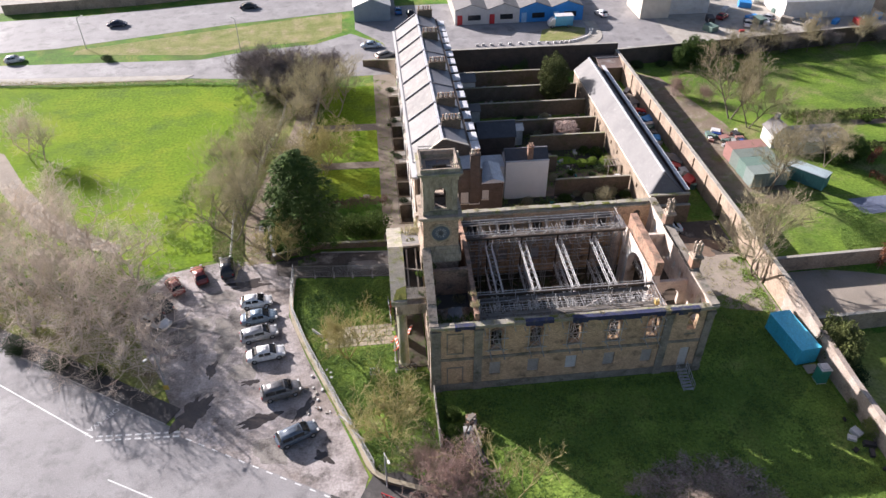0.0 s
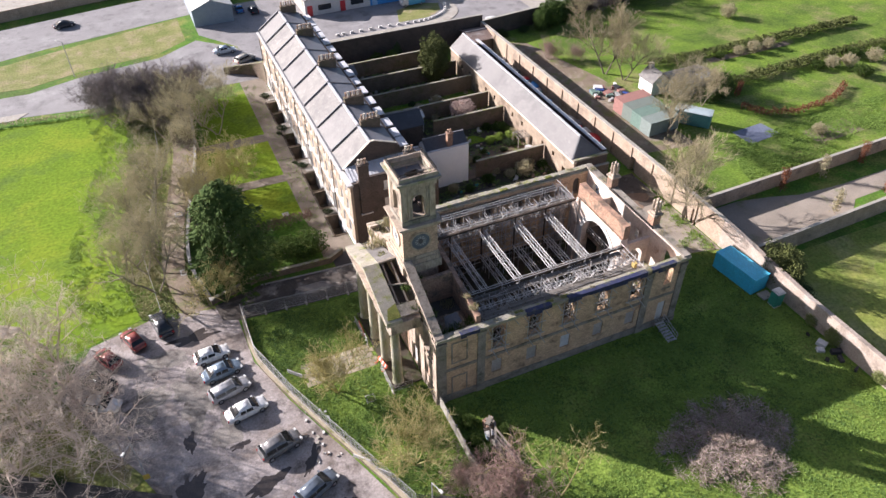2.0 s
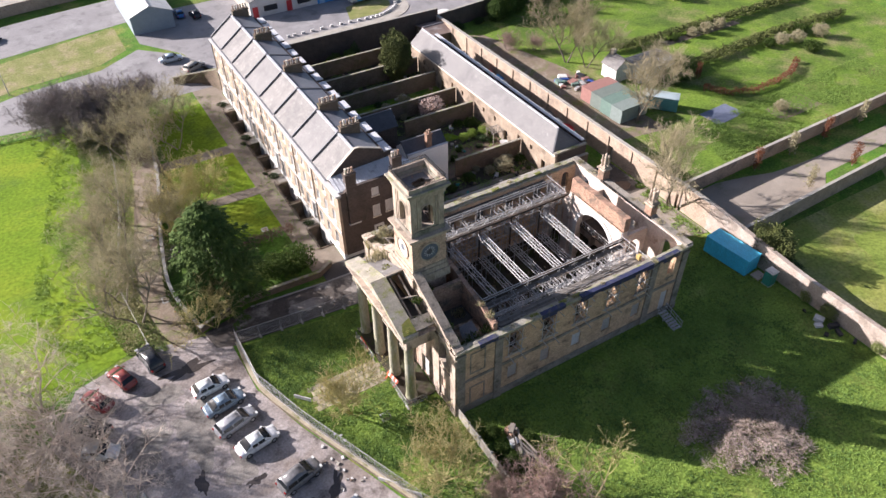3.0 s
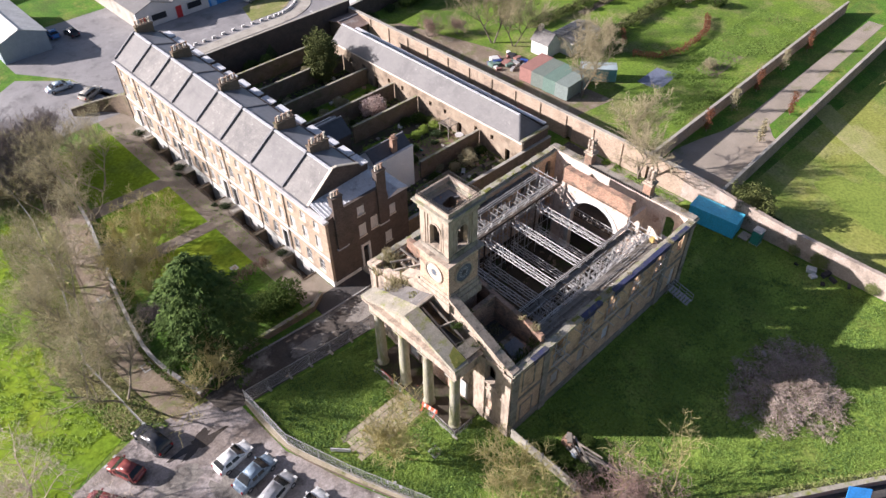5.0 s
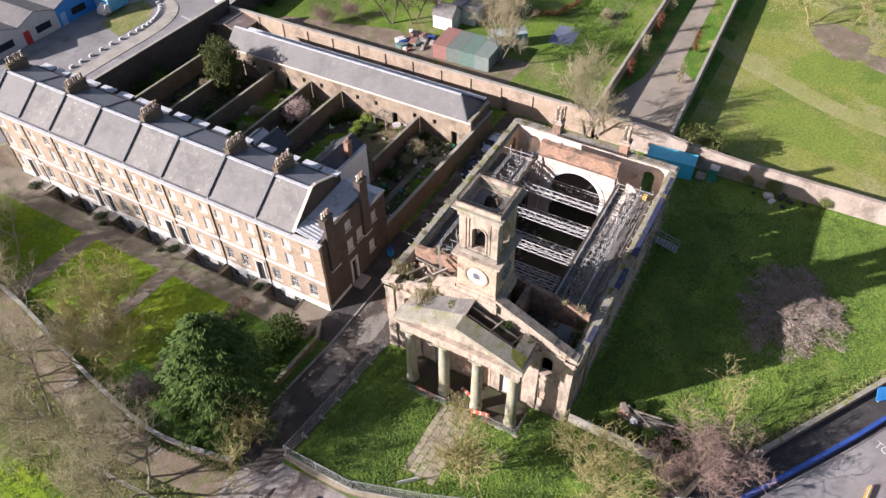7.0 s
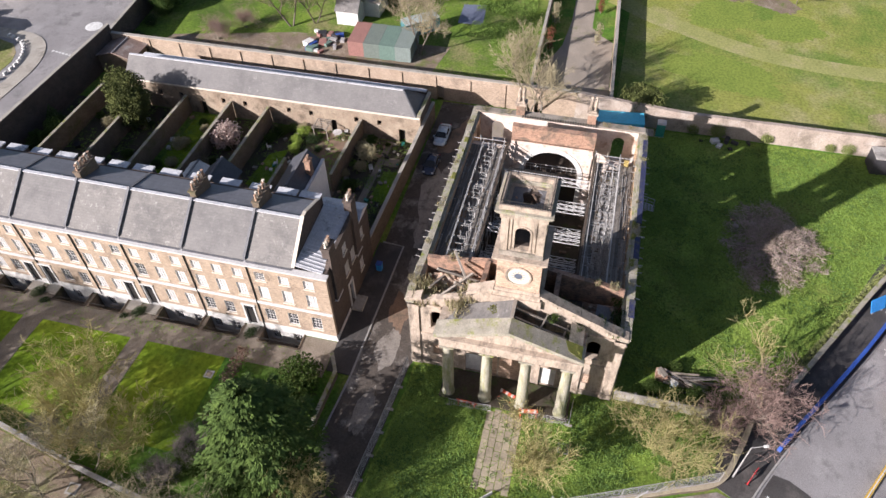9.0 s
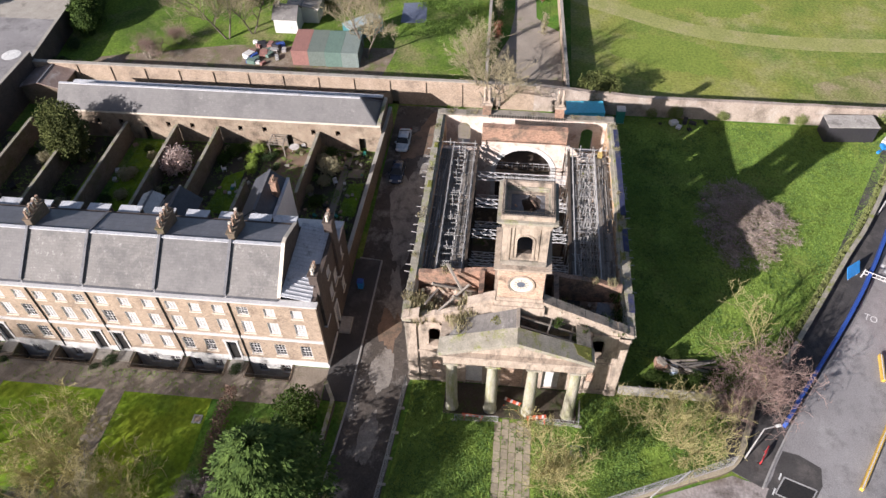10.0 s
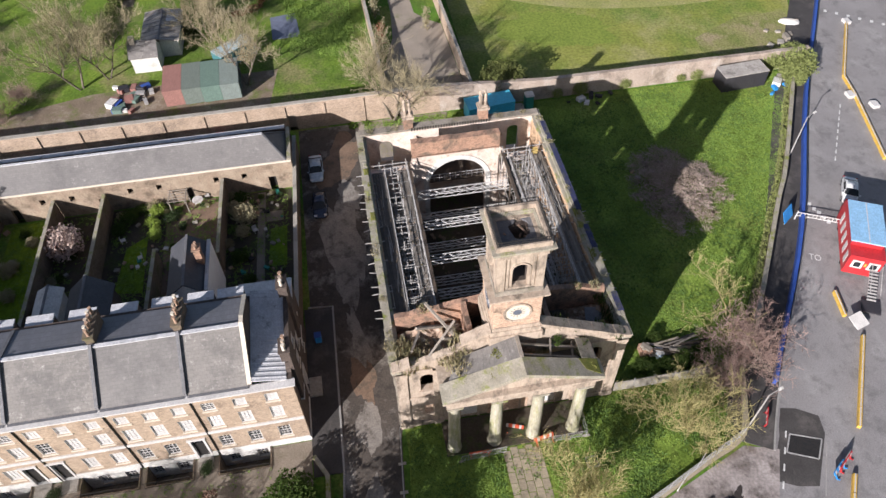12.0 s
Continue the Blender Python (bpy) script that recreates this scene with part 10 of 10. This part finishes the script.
# paving before the portico
pv = thing("paved_path", "worn mossy paving slabs leading to the portico", "path", at=(-5, 61.6, 0), kind="structure")
rnd = random.Random(6)
slab = mesh_data("paving_slab", Mesh().box(0.02, 0.98, 0.02, 0.66, -0.03, 0.045), PAVING)
for i in range(8):
    for j in range(5):
        x, y = -9.4 + i * 1.02 + (0.3 if j % 2 else 0), 59.7 + j * 0.7
        place("paving_slab", slab, pv, Matrix.Translation((x, y, rnd.uniform(-0.01, 0.012))) @ Matrix.Rotation(rnd.uniform(-0.02, 0.02), 4, "Z"))
for x, y, s in ((-18.9, 85.0, 1.2), (-17.9, 98.2, 1.1), (-3.6, 55.5, 1.1), (-3.8, 91.7, 0.9)):
    t = thing("manhole", "square manhole cover in a pale concrete surround", "manhole", "manholes", at=(x, y, 0))
    part("surround", Mesh().box(x - s / 2, x + s / 2, y - s / 2, y - s / 2 + 0.16, 0, 0.07).box(x - s / 2, x + s / 2, y + s / 2 - 0.16, y + s / 2, 0, 0.07).box(x - s / 2, x - s / 2 + 0.16, y - s / 2 + 0.16, y + s / 2 - 0.16, 0, 0.07).box(x + s / 2 - 0.16, x + s / 2, y - s / 2 + 0.16, y + s / 2 - 0.16, 0, 0.07), KERB, t)
    part("cover", Mesh().box(x - s / 2 + 0.16, x + s / 2 - 0.16, y - s / 2 + 0.16, y + s / 2 - 0.16, 0, 0.05), EARTH, t)


def barrier(x, y, turn, L=2.0, label="orange and white plastic road barrier", c=None, lean=0):
    t = thing("road_barrier", label, "barrier", "road barriers")
    part("board", Mesh().box(-L / 2, L / 2, -0.04, 0.04, 0.55, 0.95), c or ORANGE, t)
    for k in range(3):
        part("white_stripe", Mesh().box(-L / 2 + 0.2 + k * 0.6, -L / 2 + 0.42 + k * 0.6, -0.045, 0.045, 0.56, 0.94), WHITE, t)
    for s in (-1, 1):
        part("leg", Mesh().box(s * L * 0.4 - 0.05, s * L * 0.4 + 0.05, -0.25, 0.25, 0.02, 0.1).box(s * L * 0.4 - 0.05, s * L * 0.4 + 0.05, -0.05, 0.05, 0.1, 0.55), c or ORANGE, t)
    t.matrix_basis = pose(x, y, 0.0, lean, 0, turn)
    return t


barrier(-1.25, 65.3, 88, 2.0)
barrier(-1.2, 59.2, 100, 1.9, "orange and white plastic barrier leaning by the portico", None, 35)
barrier(0.2, 61.8, 70, 1.6, "orange plastic barrier lying by the door", None, 70)

# roadside: blue hoarding, sign, barriers
KL = [p for p in KERB_LINE if -1 < p[0] < 66]
t = thing("blue_hoarding", "long low blue water-filled barrier along the kerb", "barrier", at=(*KL[0], 0))
for k, (a, b) in enumerate(zip(KL, KL[1:])):
    part("barrier_run", ribbon_mesh([a, b], 0.6, 0.95, 0.1, 0.95), BLUE_HOARD, t)
sg = thing("site_sign", "bright blue tilted board sign by the road", "sign", at=(20.2, 24.6, 0))
part("board", Mesh().extrude([(19.5, 25.4, 0.5), (20.7, 23.8, 0.5), (21.2, 24.2, 1.9), (20.0, 25.8, 1.9)], (0.06, 0.05, 0)), BLUE_SIGN, sg)
part("post", Mesh().box(19.8, 19.9, 25.1, 25.2, 0.1, 0.6).box(20.6, 20.7, 24.0, 24.1, 0.1, 0.6), STEEL, sg)
gt = thing("barrier_gate", "white lattice barrier gate across the lane", "gate", at=(19.6, 21.8, 0))
for z in (0.7, 1.2):
    rod("rail", (20.4, 23.6, z), (18.2, 19.0, z), gt, 0.05, WHITE)
for k in range(13):
    p = Vector((20.4, 23.6, 0.7)).lerp(Vector((18.2, 19.0, 0.7)), k / 12)
    rod("picket", tuple(p), (p.x, p.y, 1.2), gt, 0.03, WHITE)
rod("post", (20.4, 23.6, 0.02), (20.4, 23.6, 1.4), gt, 0.07, WHITE)
rod("post", (18.2, 19.0, 0.02), (18.2, 19.0, 1.3), gt, 0.07, WHITE)

# red attraction unit on the road
ru = thing("red_display_unit", "red trailer unit with pale blue roof and white painted panels", "trailer")
b = part("body", Mesh().box(-4.2, 4.2, -1.7, 1.7, 0.5, 3.2), RED_PAINT, ru)
part("upper_deck", Mesh().box(-2.6, 3.2, -1.4, 1.7, 3.203, 3.9), RED_PAINT, ru)
part("roof", Mesh().extrude([(-2.8, -1.6, 3.903), (3.4, -1.6, 3.903), (3.4, 1.9, 3.903), (-2.8, 1.9, 3.903)], (0, 0, 0.15)), SKY_ROOF, ru, "pale blue sheet roof")
part("roof_seam", Mesh().box(-2.7, 3.3, 0.05, 0.14, 4.056, 4.08), LEAD, ru)
for k in range(5):
    part("letter_panel", Mesh().box(-3.6 + 1.45 * k, -2.9 + 1.45 * k, 1.703, 1.73, 1.2, 2.6), WHITE, b, "white painted shape")
for yy in (-0.9, 0.7):
    w = part("window", Mesh().box(-4.26, -4.203, yy - 0.55, yy + 0.55, 1.5, 2.6), WHITE, b, "white framed window")
    part("pane", Mesh().box(-4.28, -4.263, yy - 0.32, yy + 0.32, 1.7, 2.4), GLASS, w)
part("end_plate", Mesh().box(-4.25, -4.203, -0.2, 0.0, 1.9, 2.3), YELLOW, b)
part("front_cab", Mesh().box(4.203, 5.6, -1.3, 1.3, 0.5, 2.2), RED_PAINT, ru)
part("cab_screen", Mesh().box(5.61, 5.64, -1.1, 1.1, 1.2, 2.0), CAR_GLASS, ru)
stp = part("steps", Mesh().extrude([(-4.4, -1.6, 1.6), (-4.4, -0.7, 1.6), (-7.4, -0.7, 0.35), (-7.4, -1.6, 0.35)], (0, 0, 0.08)), STEEL, ru, "steel gangway steps")
for k in range(9):
    part("tread", Mesh().box(-4.6 - 0.33 * k - 0.1, -4.6 - 0.33 * k + 0.08, -1.6, -0.7, 1.62 - 0.137 * k, 1.66 - 0.137 * k), DARK_CABIN, stp)
for yy in (-1.65, -0.65):
    rod("handrail", (-4.4, yy, 2.6), (-7.4, yy, 1.35), ru, 0.04, STEEL)
part("platform", Mesh().box(-9.0, -7.42, -2.0, -0.2, 0.2, 0.36), DARK_CABIN, ru)
for sx in (-2.6, 2.6):
    for sy in (-1.5, 1.5):
        w = place("wheel", CAR_MESH["hatch"][7], ru, Matrix.Translation((sx, sy, 0.33)))
ru.matrix_basis = pose(15.0, 19.4, 0.02, 0, 0, -27)
pb = thing("white_board", "white flat board standing on the road", "board", at=(5.6, 24.6, 0))
part("board", Mesh().extrude([(5.2, 23.6, 0.5), (4.7, 25.2, 0.5), (6.0, 25.7, 1.1), (6.5, 24.1, 1.1)], (0, 0, 0.07)), WHITE, pb)
part("stand", Mesh().box(5.5, 5.7, 24.3, 24.9, 0.02, 0.7), STEEL, pb)
for a, b_ in (((-13.6, 36.4), (-8.9, 33.4)), ((-4.9, 30.6), (4.2, 24.8)), ((9.8, 24.7), (6.7, 25.3)), ((27.7, 7.8), (39.9, 4.6)), ((39.9, 4.6), (44.2, 3.8)), ((44.2, 3.8), (56.5, -3.7))):
    t = thing("yellow_barrier", "long low yellow linked road barrier", "barrier", "yellow barriers", at=(*a, 0))
    d = Vector(b_) - Vector(a)
    n = max(1, round(d.length / 2.0))
    for k in range(n):
        p, q = Vector(a) + d * (k / n), Vector(a) + d * ((k + 0.97) / n)
        part("segment", ribbon_mesh([tuple(p), tuple(q)], -0.16, 0.16, 0.02, 0.45), YELLOW, t)
        part("cap", ribbon_mesh([tuple(p), tuple(q)], -0.05, 0.05, 0.453, 0.5), WHITE, t)
barrier(-8.0, 33.6, 125, 2.2, "red and white road barrier on the asphalt", RED_PAINT, 20)
barrier(-8.6, 34.4, 125, 1.8, "blue and white road barrier on the asphalt", BLUE_SIGN, 35)
barrier(-2.6, 38.6, 150, 1.8, "blue and red barrier by the kerb", RED_PAINT)
for x, y in ((56.8, -3.9), (40.2, 5.2), (37.6, 3.2)):
    t = thing("flat_sign", "white flat sign lying by the barrier", "sign", "flat signs", at=(x, y, 0))
    part("plate", Mesh().box(x - 0.6, x + 0.6, y - 0.45, y + 0.45, 0.05, 0.5), WHITE, t)
LANE_A, LANE_B = (38.8, 7.3), (28.2, 14.1)
m = Mesh()
for k in range(9):
    p = Vector((LANE_A[0], LANE_A[1])).lerp(Vector((LANE_B[0], LANE_B[1])), k / 9)
    d = (Vector(LANE_B) - Vector(LANE_A)).normalized() * 0.8
    ribbon_mesh([tuple(p), tuple(p + d)], -0.07, 0.07, 0.005, 0.019, m)
solid("lane_line", m, PAINT_LINE, "broken white lane line", "road marking", kind="structure")
# road works patch
area("road_patch", [(-1.7, 36.6), (-2.0, 35.2), (-3.1, 33.5), (-4.8, 33.8), (-5.4, 34.2), (-9.3, 36.8), (-9.0, 38.6), (-8.3, 40.0), (-5.6, 38.9), (-4.3, 38.0), (-3.4, 37.6)], ASPHALT_DARK, 0.017, "dark fresh asphalt patch", "road")
area("road_trench", [(-4.3, 37.0), (-5.3, 34.4), (-7.0, 35.6), (-5.9, 38.1)], BLACK_IRON, 0.021, "dark framed trench cover in the road", "road")
m = Mesh()
for a, b_ in (((-4.3, 37.0), (-5.3, 34.4)), ((-5.3, 34.4), (-7.0, 35.6)), ((-7.0, 35.6), (-5.9, 38.1)), ((-5.9, 38.1), (-4.3, 37.0))):
    ribbon_mesh([a, b_], -0.06, 0.06, 0.01, 0.05, m)
solid("trench_frame", m, STEEL, "pale steel frame round the trench cover", "road", kind="structure")


def lamp_post(x, y, h, ax, ay, label, bend=True):
    t = thing("street_lamp", label, "street lamp", "street lamps", at=(x, y, 0))
    part("post", Mesh().tube((x, y, 0), (x, y, h), 0.09, 0.055, n=8), STEEL, t)
    if bend:
        part("arm", Mesh().tube((x, y, h), (x + ax, y + ay, h + 0.15), 0.05, 0.04, n=6), STEEL, t)
        part("lantern", Mesh().beam((x + ax, y + ay, h + 0.12), (x + ax * 1.4, y + ay * 1.4, h + 0.16), 0.22, 0.12), WHITE_DIRTY, t)
    return t


lamp_post(30.7, 18.8, 6.0, 0.5, -1.0, "pale steel street lamp beside the road")
lamp_post(-2.8, 40.2, 5.6, 0.3, -1.0, "pale steel street lamp by the car park wall")
l3 = lamp_post(-26.8, 55.2, 6.0, -0.6, -0.9, "grey street lamp with a yellow sign")
part("yellow_sign", Mesh().box(-27.1, -26.5, 55.05, 55.11, 0.3, 1.0), YELLOW, l3, "yellow sign plate")
lamp_post(-30, 152.2, 7.0, -0.8, 0.6, "thin street lamp by the far road")
lamp_post(-64, 157.0, 7.0, 0.8, 0.6, "thin street lamp by the far road")
for x, y in ((-7.6, 49.2), (-10.9, 62.6), (-6.2, 47.0)):
    t = thing("fallen_board", "white board lying against the mesh fence", "board", "fallen boards", at=(x, y, 0))
    part("board", Mesh().beam((x, y, 0.5), (x + 1.3, y - 1.5, 0.6), 0.08, 0.5), WHITE, t)
# mini roundabout, give-way marks and pavement of the workshop yard
BOLLARDS = smooth_line([(21.8, 148.4), (27, 148.4), (33.5, 148.4), (39.2, 148.0), (42.8, 148.2), (45.4, 149.2), (47.8, 151.2), (49.2, 154.6)], 3)
KERB_YARD = smooth_line([(13, 144.2), (24, 144.4), (34, 144.4), (40, 144.4), (44.0, 145.0), (47.6, 146.6), (50.2, 149.4), (51.2, 153.5), (51.4, 160)], 4)
solid("yard_pavement", ribbon_mesh(KERB_YARD, 0.0, 2.6, -0.05, 0.10), CONCRETE, "worn pale pavement round the works yard", "pavement", kind="structure")
area("yard_green", [(36, 149.4), (42.5, 149.4), (45.0, 150.4), (47.2, 152.4), (48.2, 156), (44, 158), (38, 156)], GRASS_DRY, 0.05, "scrubby grass inside the bollards", "ground")
m = Mesh().lathe(55.2, 142.6, [(1.5, 0.005), (1.45, 0.035), (0.6, 0.06)], 20)
solid("mini_roundabout", m, PAINT_LINE, "white painted mini roundabout", "road marking", kind="structure")
for a0 in (20, 140, 260):
    marking("roundabout_arrow", [(55.2 + 2.5 * math.cos(radians(a0 + q)), 142.6 + 2.5 * math.sin(radians(a0 + q))) for q in range(0, 75, 12)], 0.3, "curved white roundabout arrow")
marking("edge_line", [(54.7, 152.0), (55.0, 149.8), (59.1, 148.0), (63.6, 144.6)], 0.18, "white kerb edge line")
m = Mesh()
for k in range(6):
    p = Vector((46.9, 145.0)).lerp(Vector((46.2, 140.8)), k / 6)
    ribbon_mesh([tuple(p), tuple(p + Vector((-0.07, -0.42)))], -0.22, 0.22, 0.005, 0.024, m)
solid("give_way_line", m, PAINT_LINE, "broken white give-way line", "road marking", kind="structure")
# bollards of the workshop yard
t = thing("bollard_row", "curved row of white bollards in the works yard", "bollards", at=(30, 148.4, 0))
q = mesh_data("bollard", Mesh().box(-0.35, 0.35, -0.15, 0.15, 0, 0.45), WHITE_DIRTY)
for k in range(len(BOLLARDS)):
    place("bollard", q, t, Matrix.Translation((*BOLLARDS[k], 0.02)))
# hoarding along the far road
t = thing("timber_hoarding", "brown timber hoarding beyond the main road", "fence", at=(-60, 186, 0))
for a, b in (((-90, 181), (-60, 184)), ((-60, 184), (-25, 191)), ((-25, 191), (5, 195))):
    part("board_run", ribbon_mesh([a, b], 0, 0.15, 0, 2.4), BRICK_WALL, t)
area("far_site", [(-140, 190), (-95, 182), (-60, 186), (5, 197), (5, 260), (-140, 260)], CONCRETE, 0.03, "pale bare construction ground", "ground")
